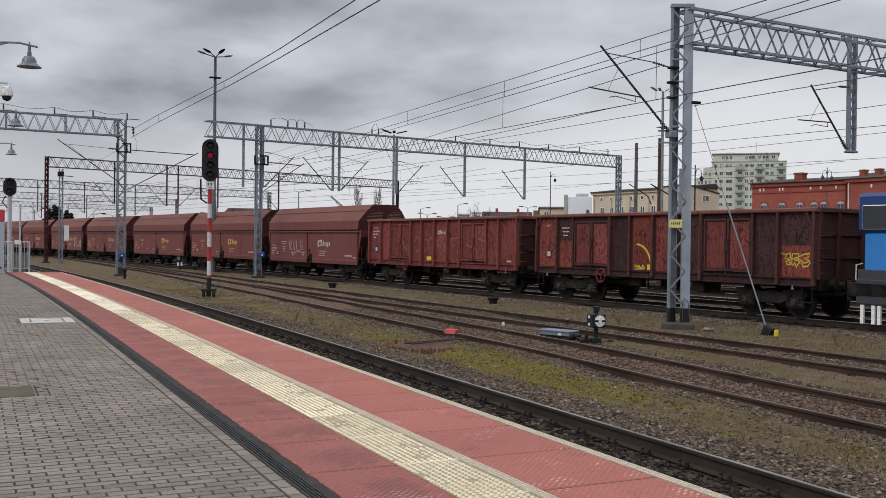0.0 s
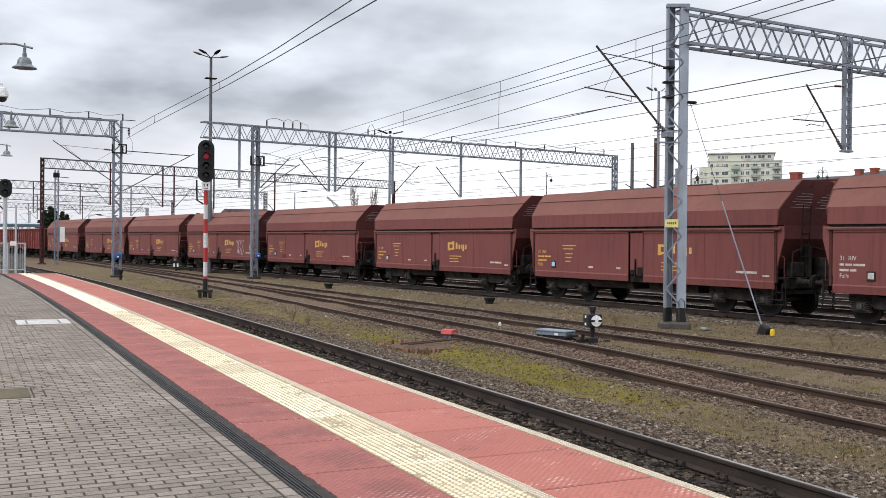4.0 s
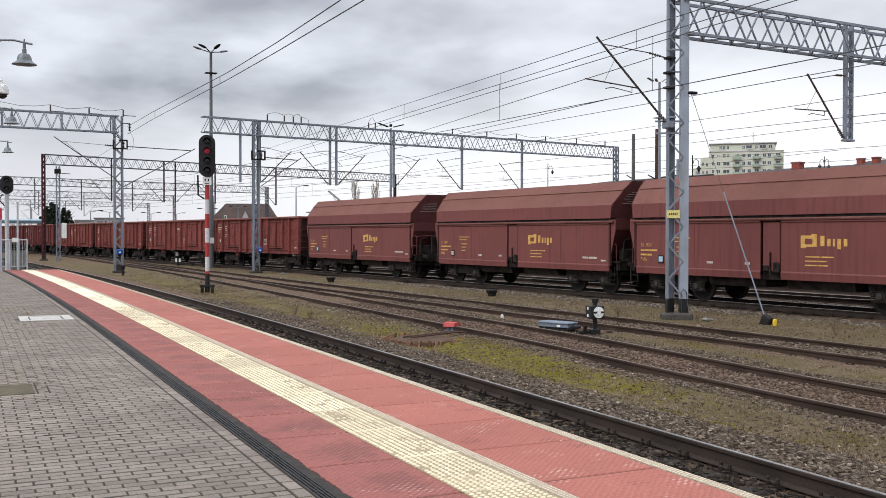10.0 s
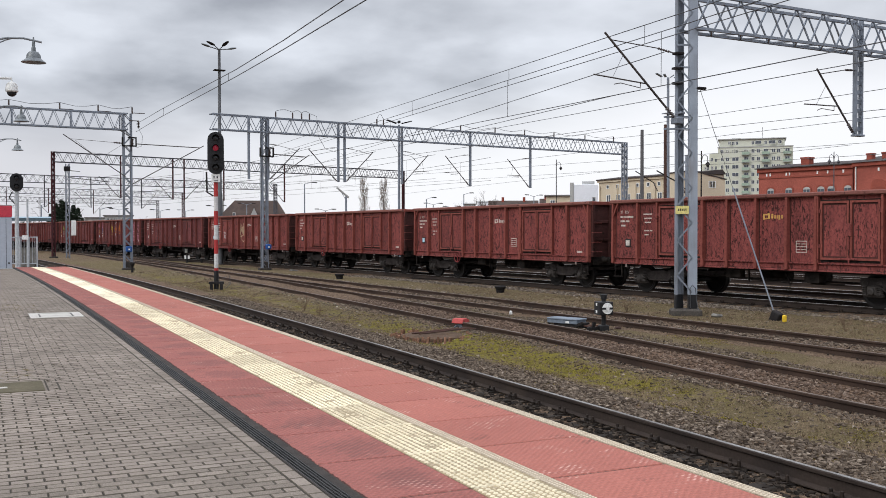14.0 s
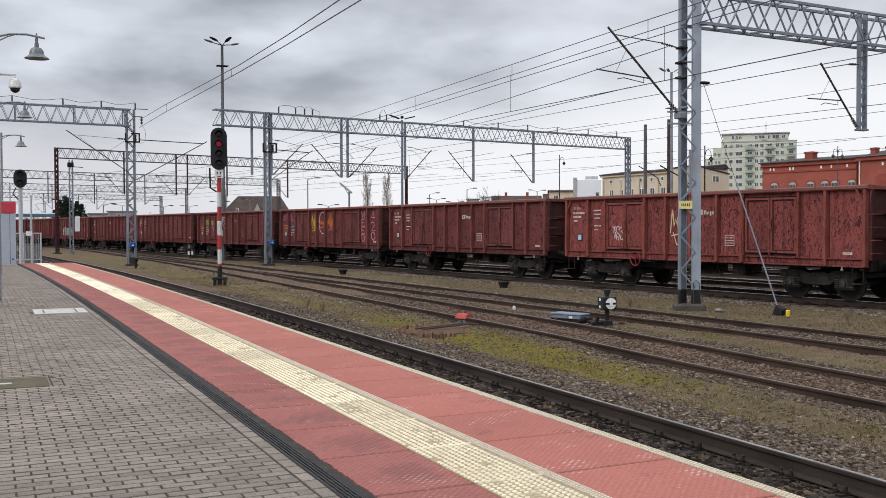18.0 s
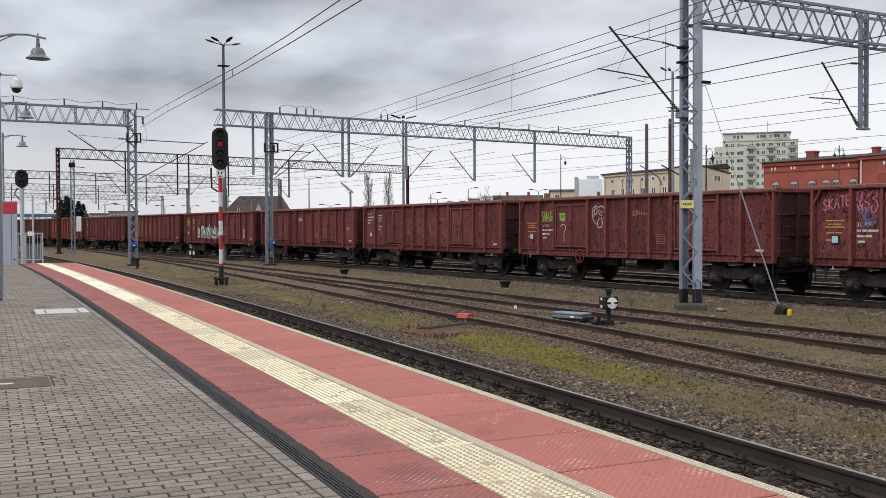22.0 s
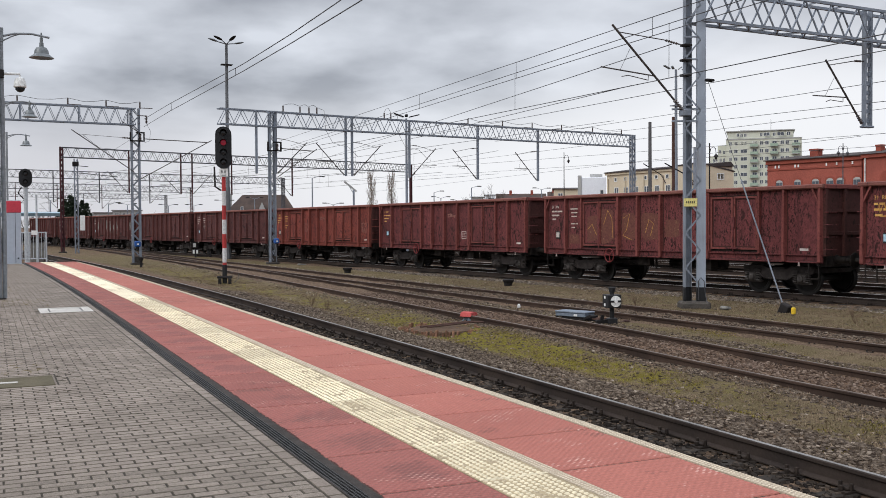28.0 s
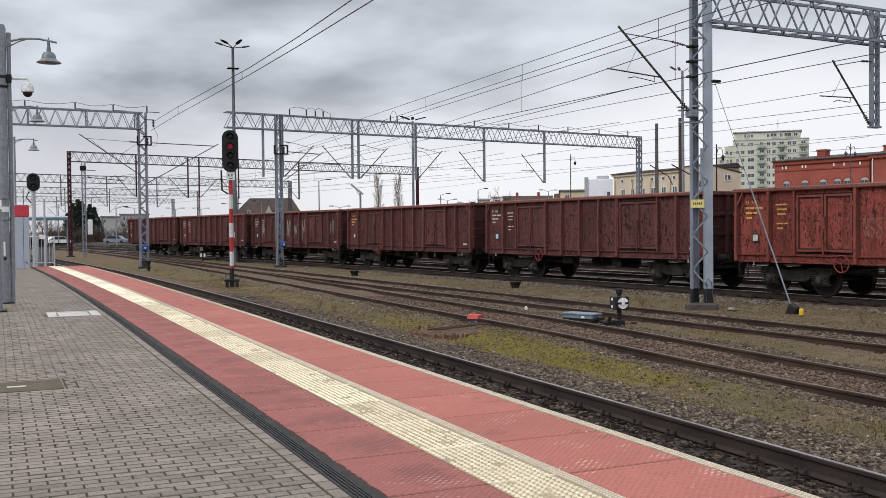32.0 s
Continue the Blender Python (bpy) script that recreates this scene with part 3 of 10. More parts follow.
PAVER = paint("grey_paving_block", (0.222, 0.188, 0.158), (0.165, 0.139, 0.117), 0.88, 0, 0.10, 90, 0.9, 0.9, (0.115, 0.10, 0.08), 0.62, vary=0.17, depth=0.006, speck=0.42)
JOINT = paint("dark_paving_joint", (0.040, 0.034, 0.029), (0.055, 0.048, 0.038), 0.95, 0, 0.5, 30, 0.3)
EDGE = paint("white_grey_edge_line", (0.43, 0.36, 0.27), (0.29, 0.235, 0.17), 0.8, 0, 0.05, 60, 0.6, 0.9, (0.17, 0.145, 0.115), 0.60)
JOINTEDGE = paint("grimy_block_edge", (0.14, 0.12, 0.097), (0.09, 0.077, 0.062), 0.95, 0, 0.3, 40, 0.3)
EDGESTUD = paint("worn_pale_edge_knobs", (0.60, 0.52, 0.41), (0.46, 0.39, 0.30), 0.8, 0, 0.2, 60, 0.3, 0.9)
GRATE = paint("black_drain_grate", (0.022, 0.022, 0.023), (0.04, 0.038, 0.036), 0.6, 0.1, 0.3, 30, 0.2)
DARKSTRIP = paint("dirty_channel_concrete", (0.056, 0.048, 0.044), (0.030, 0.026, 0.024), 0.9, 0, 0.15, 40, 0.5, 0.9)
P_START, P_END = -12.0, 47.0


def strip(x0, x1, y0, y1, z0, z1, d=1.0):
    """A long bar along the platform that follows its bend."""
    ys = steps((y0, y1, d))
    s = Shape()
    vs, fs = [], []
    for y in ys:
        b = bend(y)
        vs += [(x0 + b, y, z0), (x1 + b, y, z0), (x1 + b, y, z1), (x0 + b, y, z1)]
    for i in range(len(ys) - 1):
        for j in range(4):
            fs.append((i * 4 + j, i * 4 + (j + 1) % 4, i * 4 + 4 + (j + 1) % 4, i * 4 + 4 + j))
    fs += [(0, 1, 2, 3), tuple(4 * (len(ys) - 1) + j for j in range(4))]
    return s.add(vs, fs)


def build_platform():
    p = thing("platform", "railway platform of grey paving with red edge slabs", "platform", kind="structure")
    part("platform_core", strip(-14, 4.05, P_START, P_END, -0.74, -0.03), JOINT, p, "dark bedding under the paving")
    part("far_paving", strip(-14, -3.95, P_START, P_END, -0.03, -0.002), PAVER, p, "grey paving away from the edge")
    for x0, x1 in ((-3.9, 1.862), (2.036, 4.05)):
        part("joint_filling", strip(x0, x1, P_START, P_END, -0.03, -0.006), JOINT, p, "dark sand in the paving joints")
    part("edge_wall", strip(4.05, 4.20, P_START, P_END, -0.74, -0.075), CONCRETE, p, "concrete platform wall")
    part("edge_line", strip(4.168, 4.262, P_START, P_END, -0.07, 0.003), EDGE, p, "worn white ribbed edge line", )
    part("grey_strip", strip(3.175, 3.265, P_START, P_END, -0.02, 0.003), EDGE, p, "grey ribbed strip beside the tactile tiles")
    part("channel_lip", strip(1.978, 2.034, P_START, P_END, -0.03, -0.004), DARKSTRIP, p, "dirty concrete lip of the drain channel")
    part("channel_lip", strip(1.864, 1.876, P_START, P_END, -0.03, -0.003), DARKSTRIP, p)
    knob = Shape()
    y = 3.0
    while y < 20:
        for x0, w in ((4.168, 0.094), (3.175, 0.09)):
            for k in range(round(w / 0.03)):
                cx, cy, h = x0 + bend(y) + 0.018 + 0.03 * k, y + (0.015 if k % 2 else 0.0), 0.006
                z = 0.0025
                knob.add([(cx - 0.011, cy, z), (cx, cy - 0.011, z), (cx + 0.011, cy, z), (cx, cy + 0.011, z), (cx - 0.003, cy, z + h), (cx + 0.003, cy, z + h)],
                         [(0, 1, 5, 4), (1, 2, 5), (2, 3, 4, 5), (3, 0, 4)])
        y += 0.03
    tagged(part("edge_knobs", knob, EDGESTUD, p, "pale raised knobs of the ribbed edge strips"), kind="stuff")
    drain = part("drain_channel", strip(1.876, 1.978, P_START, P_END, -0.029, -0.024), BLACK, p, "narrow black drain channel")
    for x in (1.876, 1.900, 1.924, 1.948, 1.970):
        part("grate_bar", strip(x, x + 0.008, P_START, P_END, -0.022, -0.005), GRATE, drain)
    cross, y = Shape(), 3.0
    while y < 15:
        cross.box(1.876, y, -0.018, 1.978, y + 0.005, -0.007)
        y += 0.03
    tagged(part("cross_bars", cross, GRATE, drain), kind="stuff")
    return p


platform = build_platform()

# ---- goods train ----
def wagon_paint(tone):
    base, other, chip = {
        "maroon": ((0.140, 0.039, 0.039), (0.096, 0.030, 0.031), (0.042, 0.020, 0.019)),
        "red": ((0.200, 0.052, 0.046), (0.148, 0.042, 0.039), (0.075, 0.028, 0.025)),
        "rust": ((0.225, 0.055, 0.040), (0.145, 0.038, 0.033), (0.070, 0.027, 0.023)),
        "dark": ((0.108, 0.040, 0.038), (0.076, 0.031, 0.031), (0.034, 0.019, 0.018)),
        "sooty": ((0.066, 0.030, 0.031), (0.046, 0.024, 0.026), (0.028, 0.016, 0.016)),
        "hopper": ((0.178, 0.055, 0.048), (0.140, 0.043, 0.040), (0.085, 0.030, 0.028)),
    }[tone]
    dim = {"hopper": 0.95, "red": 1.15, "rust": 1.10, "dark": 1.05}.get(tone, 1.14)
    base, other, chip = (tuple(dim * c for c in v) for v in (base, other, chip))
    if tone == "hopper":
        return paint("wagon_paint_hopper", base, other, 0.6, 0, 1.9, 16, 0.04, 1.0, chip, 0.67, streak=tuple(0.72 * c for c in other), speck=0.10)
    return paint("wagon_paint_" + tone, base, other, 0.65, 0, 0.9, 16, 0.25, 1.0, chip, 0.655, streak=tuple(0.55 * c for c in other), fleck=(tuple(0.55 * c for c in chip), 11.0, 0.545), vary=0.20, speck=0.34)


# Soot black; also painted where gaps, recesses and voids lie in shade.
UNDER = paint("sooty_gear_and_gap_shade", (0.008, 0.007, 0.0065), (0.034, 0.028, 0.025), 0.7, 0.2, 0.3, 15, 0.3)
BOGIE = paint("sooty_grey_bogie", (0.050, 0.042, 0.040), (0.022, 0.019, 0.018), 0.65, 0.15, 0.3, 15, 0.3)
SPRING = paint("greasy_coil_spring", (0.075, 0.066, 0.061), (0.030, 0.026, 0.024), 0.55, 0.3, 0.2, 15, 0.1)
WHEELRIM = paint("sooty_wheel", (0.014, 0.012, 0.011), (0.009, 0.008, 0.0075), 0.6, 0.2, 0.3, 15, 0.1)
ROOFBROWN = paint("dusty_brown_hopper_roof", (0.172, 0.076, 0.061), (0.138, 0.059, 0.048), 0.75, 0, 1.6, 14, 0.04, 0.7, streak=(0.135, 0.052, 0.042), speck=0.08)
LOCOBLUE = paint("blue_locomotive_paint", (0.03, 0.14, 0.36), (0.03, 0.12, 0.30), 0.45, bump=0.05)
NAVY = paint("navy_cab_paint", (0.012, 0.045, 0.16), (0.010, 0.038, 0.13), 0.4, 0, 2.0, 10, 0.03)
LIGHTBLUE = paint("bright_blue_paint", (0.03, 0.20, 0.55), (0.028, 0.18, 0.50), 0.4, 0, 2.0, 10, 0.03)
COALGREY = paint("coal_grey_paint", (0.045, 0.048, 0.055), (0.035, 0.037, 0.043), 0.6, 0, 2.0, 10, 0.05)
GLASS = paint("dark_window_glass", (0.02, 0.025, 0.03), (0.03, 0.035, 0.04), 0.12, bump=0)
TAGBLUE = paint("pale_blue_tag", (0.35, 0.50, 0.60), (0.30, 0.45, 0.55), 0.5, bump=0)

ENDPAINT = paint("grimy_end_and_seam_shade", (0.074, 0.028, 0.025), (0.043, 0.019, 0.017), 0.8, 0, 0.6, 16, 0.25, 1.0, (0.028, 0.015, 0.013), 0.58)
DARKRED = paint("shaded_maroon_end", (0.105, 0.032, 0.030), (0.075, 0.025, 0.024), 0.75, 0, 0.9, 14, 0.1, 0.9, (0.04, 0.018, 0.017), 0.62)
EAVE = paint("dusty_eave", (0.17, 0.075, 0.062), (0.11, 0.046, 0.040), 0.8, 0, 0.8, 14, 0.1, 0.9)
MAROONRAIL = paint("dull_maroon_rail", (0.12, 0.038, 0.036), (0.08, 0.028, 0.027), 0.7, 0.1, 0.5, 14, 0.1)
RIM = paint("scuffed_top_rail", (0.208, 0.092, 0.074), (0.150, 0.054, 0.047), 0.75, 0, 0.5, 16, 0.2, 0.9, (0.07, 0.03, 0.026), 0.60)
DULLRED = paint("dull_red_handwheel", (0.24, 0.035, 0.035), (0.17, 0.03, 0.03), 0.6, bump=0)

GEAR = {}


def gear_mesh(key, make, material, smooth=False):
    if key not in GEAR:
        GEAR[key] = make().mesh(key, material, smooth)
    return GEAR[key]


def wheel_shape():
    s = Shape()
    m = Matrix.Rotation(math.pi / 2, 4, "X")
    s.lathe([(0.0, -0.07), (0.10, -0.07), (0.12, -0.03), (0.36, -0.02), (0.40, -0.065), (0.46, -0.065), (0.47, 0.05), (0.49, 0.068), (0.40, 0.068), (0.36, 0.03), (0.12, 0.04), (0.0, 0.06)], 24, m=m)
    return s


def wheelset_shape():
    """Two wheels pressed on their axle: one rigid piece that turns."""
    s = Shape().tube([(0, -0.9, 0), (0, 0.9, 0)], 0.085, 10)
    for sy in (-1, 1):
        s.put(wheel_shape(), pose(0, sy * 0.75, 0, 0, 0, 0 if sy < 0 else 180))
    return s


def bogie_frame_shape():
    s = Shape()
    side = [(-1.28, 0.82), (-1.30, 0.66), (-1.20, 0.60), (-0.66, 0.60), (-0.46, 0.46), (-0.28, 0.40), (0.28, 0.40), (0.46, 0.46), (0.66, 0.60), (1.20, 0.60), (1.30, 0.66), (1.28, 0.82), (0.52, 0.82), (0.36, 0.74), (-0.36, 0.74), (-0.52, 0.82)]
    k = len(side)
    for sy in (-1, 1):
        y0, y1 = sy * 0.95, sy * 1.06
        s.add([(x, y, z) for y in (y0, y1) for x, z in side], [tuple(range(k)), tuple(range(k, 2 * k))] + [(i, (i + 1) % k, k + (i + 1) % k, k + i) for i in range(k)])
        s.beam((-0.48, sy * 1.075, 0.44), (0.48, sy * 1.075, 0.44), 0.06, 0.035)
        for sx in (-1, 1):
            s.beam((sx * 0.44, sy * 1.075, 0.44), (sx * 0.68, sy * 1.075, 0.61), 0.06, 0.035)
            s.beam((sx * 0.66, sy * 1.075, 0.605), (sx * 1.24, sy * 1.075, 0.605), 0.06, 0.035)
            for o in (-0.22, 0.22):
                s.box(sx * 0.9 + o - 0.09, sy * 0.93, 0.62, sx * 0.9 + o + 0.09, sy * 1.10, 0.72, 0.02)
    s.box(-0.22, -1.0, 0.55, 0.22, 1.0, 0.78)
    for sx in (-1, 1):
        s.beam((sx * 1.25, -1.0, 0.70), (sx * 1.25, 1.0, 0.70), 0.08, 0.12)
        s.box(sx * 0.33, -0.66, 0.34, sx * 0.40, 0.66, 0.42)
    return s


def axle_box_shape():
    s = Shape()
    s.box(-0.15, 0.92, 0.34, 0.15, 1.13, 0.60, 0.03)
    s.lathe([(0.10, 0), (0.10, 0.04), (0.06, 0.055)], 12, (0, 1.13, 0.46), Matrix.Rotation(-math.pi / 2, 4, "X"))
    s.box(-0.30, 0.94, 0.30, 0.30, 1.08, 0.37, 0.02)
    return s


def coil_shape():
    s = Shape()
    pts = [(0.078 * math.cos(a), 0.078 * math.sin(a), 0.27 * a / (10 * math.pi)) for a in [i * math.pi / 4 for i in range(41)]]
    s.tube(pts, 0.017, 5)
    return s


def buffer_shape():
    s = Shape()
    m = Matrix.Rotation(math.pi / 2, 4, "Y")
    s.lathe([(0.14, 0), (0.14, 0.03), (0.10, 0.05), (0.09, 0.34), (0.065, 0.35), (0.065, 0.56), (0.21, 0.58), (0.225, 0.60), (0.21, 0.62)], 14, m=m)
    return s


def hook_shape():
    s = Shape()
    s.tube([(0, 0, 0), (0.3, 0, 0), (0.45, 0, -0.08), (0.6, 0, -0.06)], 0.035, 6)
    s.tube([(0.25, 0.25, 0.05), (0.35, 0.25, -0.1), (0.5, 0.22, -0.28), (0.62, 0.2, -0.12)], 0.02, 6)
    return s


def running_gear(wagon, centre):
    for sx in (-1, 1):
        b = part("bogie", gear_mesh("bogie", bogie_frame_shape, BOGIE), None, wagon, "sooty steel bogie", at=Matrix.Translation((sx * centre, 0, 0)))
        for ax in (-0.9, 0.9):
            part("wheelset", gear_mesh("wheelset", wheelset_shape, WHEELRIM, True), None, b, at=Matrix.Translation((ax, 0, 0.46)))
            for sy in (-1, 1):
                part("axle_box", gear_mesh("axle_box", axle_box_shape, SPRING), None, b, at=pose(ax, 0, 0, 0, 0, 0 if sy > 0 else 180))
                for o in (-0.22, 0.22):
                    part("spring", gear_mesh("spring", coil_shape, SPRING), None, b, at=Matrix.Translation((ax + o, sy * 1.07, 0.36)))
    return wagon


def end_gear(wagon, end):
    for sx in (-1, 1):
        for sy in (-1, 1):
            part("buffer", gear_mesh("buffer", buffer_shape, UNDER, True), None, wagon, at=pose(sx * end, sy * 0.875, 1.05, 0, 0, 0 if sx > 0 else 180))
        part("coupling", gear_mesh("coupling", hook_shape, UNDER), None, wagon, at=pose(sx * end, 0, 1.03, 0, 0, 0 if sx > 0 else 180))


def worn_paint(tone):
    """Rubbed paint on the edges that stand out: paler and rustier."""
    c = {"maroon": (0.195, 0.060, 0.053), "red": (0.245, 0.070, 0.056), "rust": (0.225, 0.066, 0.051), "dark": (0.150, 0.058, 0.052), "sooty": (0.098, 0.042, 0.038)}[tone]
    return paint("rubbed_edge_" + tone, c, tuple(0.62 * v for v in c), 0.7, 0, 0.5, 14, 0.3, 1.0, tuple(0.4 * v for v in c), 0.60)


def open_wagon(tone, door_tone=None):
    """Bogie open wagon, 14.04 m over buffers; x along it, +y the platform side, z from the rail head."""
    m, dm, worn = wagon_paint(tone), wagon_paint(door_tone or tone), worn_paint(tone)
    mixed = door_tone is not None
    w = thing("open_wagon", {"maroon": "maroon high-sided open goods wagon with chipped paint", "red": "brick-red high-sided open goods wagon with worn paint",
                             "rust": "rusty orange-brown high-sided open goods wagon", "dark": "dark purplish-brown high-sided open goods wagon", "sooty": "sooty purple-brown high-sided open goods wagon"}[tone] + (" with red doors" if mixed else " on the goods track"),
              "goods wagon", group="wagons of the goods train")
    L, W, floor, rim = 6.40, 1.42, 1.16, 3.20
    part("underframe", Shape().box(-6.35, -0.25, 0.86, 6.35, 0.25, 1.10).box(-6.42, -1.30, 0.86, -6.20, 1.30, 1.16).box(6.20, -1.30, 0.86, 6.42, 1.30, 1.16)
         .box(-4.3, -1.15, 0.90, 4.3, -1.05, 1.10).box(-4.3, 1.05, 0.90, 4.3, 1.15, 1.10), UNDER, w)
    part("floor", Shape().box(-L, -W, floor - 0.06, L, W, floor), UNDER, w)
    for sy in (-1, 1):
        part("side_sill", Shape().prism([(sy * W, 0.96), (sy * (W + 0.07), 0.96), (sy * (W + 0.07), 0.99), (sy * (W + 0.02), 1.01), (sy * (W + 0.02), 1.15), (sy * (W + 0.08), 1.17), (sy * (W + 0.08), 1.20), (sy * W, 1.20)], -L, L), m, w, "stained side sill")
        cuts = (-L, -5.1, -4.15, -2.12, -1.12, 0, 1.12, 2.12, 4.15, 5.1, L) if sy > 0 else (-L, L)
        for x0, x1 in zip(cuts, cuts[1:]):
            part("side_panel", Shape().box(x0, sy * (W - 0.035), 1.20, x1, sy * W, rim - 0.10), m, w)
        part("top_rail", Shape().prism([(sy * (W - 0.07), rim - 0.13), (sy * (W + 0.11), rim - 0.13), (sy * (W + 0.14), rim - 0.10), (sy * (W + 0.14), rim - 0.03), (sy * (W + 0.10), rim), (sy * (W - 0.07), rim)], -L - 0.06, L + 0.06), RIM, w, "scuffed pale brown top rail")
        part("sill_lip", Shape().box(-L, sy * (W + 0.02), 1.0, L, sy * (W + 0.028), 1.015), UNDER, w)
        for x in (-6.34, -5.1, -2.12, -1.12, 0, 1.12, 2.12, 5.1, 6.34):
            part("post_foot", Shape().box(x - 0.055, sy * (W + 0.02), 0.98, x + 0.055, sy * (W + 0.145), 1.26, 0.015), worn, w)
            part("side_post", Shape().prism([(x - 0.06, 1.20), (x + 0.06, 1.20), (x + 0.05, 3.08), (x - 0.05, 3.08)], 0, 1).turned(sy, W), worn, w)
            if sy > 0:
                # Flat dark strip paints the shade that falls beside each post.
                part("post_flange", Shape().box(x - 0.088, W - 0.002, 1.21, x + 0.088, W + 0.0035, 3.07), ENDPAINT, w, "dark strip of painted shade beside the post")
        for xc in (-3.17, 3.17):
            for k in (-1, 1):
                x0, x1 = xc + k * 0.02, xc + k * 0.93
                d = part("door", Shape().box(x0, sy * (W - 0.01), 1.30, x1, sy * (W + 0.028), 2.93, 0.008), dm, w)
                f = Shape()
                for a, b, c, e in ((x0, 1.30, x1, 1.36), (x0, 2.87, x1, 2.93), (x0, 1.36, x0 + k * 0.06, 2.87), (x1 - k * 0.06, 1.36, x1, 2.87)):
                    f.box(a, sy * (W + 0.028), b, c, sy * (W + 0.07), e)
                part("door_frame", f, worn, d)
                if sy < 0:
                    continue
                # Flat dark strips paint the frame's shade onto the door panel.
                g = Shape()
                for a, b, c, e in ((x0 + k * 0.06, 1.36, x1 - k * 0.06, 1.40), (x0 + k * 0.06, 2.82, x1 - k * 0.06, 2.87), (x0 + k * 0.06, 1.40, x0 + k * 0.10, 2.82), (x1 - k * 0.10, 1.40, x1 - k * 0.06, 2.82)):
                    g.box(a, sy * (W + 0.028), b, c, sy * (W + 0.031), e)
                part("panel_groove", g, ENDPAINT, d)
                for z in (1.62, 2.60):
                    part("door_hinge", Shape().box(x1 - k * 0.02, sy * (W + 0.05), z, x1 + k * 0.08, sy * (W + 0.085), z + 0.12), m, d)
            bar = Shape().beam((xc, sy * (W + 0.085), 1.22), (xc, sy * (W + 0.085), 2.30), 0.035, 0.035).box(xc - 0.07, sy * (W + 0.06), 1.95, xc + 0.07, sy * (W + 0.11), 2.30, 0.01)
            part("locking_bar", bar.box(xc - 0.26, sy * (W + 0.07), 1.32, xc + 0.30, sy * (W + 0.10), 1.36), m, w)
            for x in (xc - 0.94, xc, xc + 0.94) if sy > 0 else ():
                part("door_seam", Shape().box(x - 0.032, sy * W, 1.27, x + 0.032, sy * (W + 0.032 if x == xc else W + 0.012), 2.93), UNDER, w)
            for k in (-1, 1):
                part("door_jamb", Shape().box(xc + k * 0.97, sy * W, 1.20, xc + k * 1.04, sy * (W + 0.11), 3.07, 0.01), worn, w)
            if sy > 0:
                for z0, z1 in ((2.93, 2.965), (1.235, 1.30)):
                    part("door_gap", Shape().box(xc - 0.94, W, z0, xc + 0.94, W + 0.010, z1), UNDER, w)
    for sx in (-1, 1):
        # Ends take a grimy brown, darkened for the shade between coupled wagons.
        part("end_wall", Shape().box(sx * (L - 0.04), -W, 1.16, sx * L, W, rim - 0.1), ENDPAINT, w, "dark brown end wall")
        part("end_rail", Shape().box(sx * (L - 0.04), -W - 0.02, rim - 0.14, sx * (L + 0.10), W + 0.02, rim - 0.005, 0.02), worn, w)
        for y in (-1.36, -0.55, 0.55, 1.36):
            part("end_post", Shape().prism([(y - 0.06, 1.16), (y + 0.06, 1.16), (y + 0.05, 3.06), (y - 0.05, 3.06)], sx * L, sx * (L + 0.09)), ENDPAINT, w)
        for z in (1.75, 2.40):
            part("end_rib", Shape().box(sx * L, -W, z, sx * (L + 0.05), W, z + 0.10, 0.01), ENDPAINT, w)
        for z in (1.35, 1.7, 2.05, 2.4):
            part("rung", Shape().tube([(sx * (L + 0.04), 1.42, z), (sx * (L + 0.16), 1.42, z), (sx * (L + 0.16), 1.05, z), (sx * (L + 0.04), 1.05, z)], 0.014, 5), m, w)
        for sy in (-1, 1):
            if sy > 0:
                part("corner_brace", Shape().beam((sx * 6.36, W + 0.09, 2.58), (sx * 6.08, W + 0.09, 3.08), 0.05, 0.05), worn, w)
            part("corner_gusset", Shape().add([(sx * L, sy * W, 3.08), (sx * (L + 0.09), sy * W, 3.08), (sx * (L + 0.09), sy * (W - 0.04), 3.08), (sx * L, sy * (W - 0.04), 3.08),
                                               (sx * L, sy * W, 2.62), (sx * (L + 0.02), sy * W, 2.62), (sx * (L + 0.02), sy * (W - 0.04), 2.62), (sx * L, sy * (W - 0.04), 2.62)],
                                              [(0, 1, 2, 3), (4, 5, 6, 7), (0, 4, 5, 1), (1, 5, 6, 2), (2, 6, 7, 3), (3, 7, 4, 0)]), m, w)
        part("tail_step", Shape().box(sx * 5.9, 1.40, 0.50, sx * 6.3, 1.52, 0.53).box(sx * 5.92, 1.44, 0.50, sx * 5.95, 1.47, 1.0).box(sx * 6.26, 1.44, 0.50, sx * 6.29, 1.47, 1.0), UNDER, w)
        part("lamp_bracket", Shape().box(sx * 5.61, 1.50, 0.86, sx * 5.69, 1.54, 0.90, 0.01).box(sx * 5.63, 1.50, 0.90, sx * 5.67, 1.54, 0.97, 0.01), SPRAY["notice"], w)
    running_gear(w, 4.5)
    end_gear(w, 6.42)
    part("brake_cylinder", Shape().lathe([(0.0, 0), (0.24, 0.0), (0.26, 0.05), (0.26, 0.5), (0.2, 0.56), (0.0, 0.56)], 14, (-1.2, -0.25, 0.74), Matrix.Rotation(math.pi / 2, 4, "Y")), UNDER, w, smooth=True)
    part("air_tank", Shape().lathe([(0.0, 0), (0.17, 0.0), (0.2, 0.06), (0.2, 1.0), (0.17, 1.06), (0.0, 1.06)], 14, (0.1, -0.2, 0.72), Matrix.Rotation(math.pi / 2, 4, "Y")), UNDER, w, smooth=True)
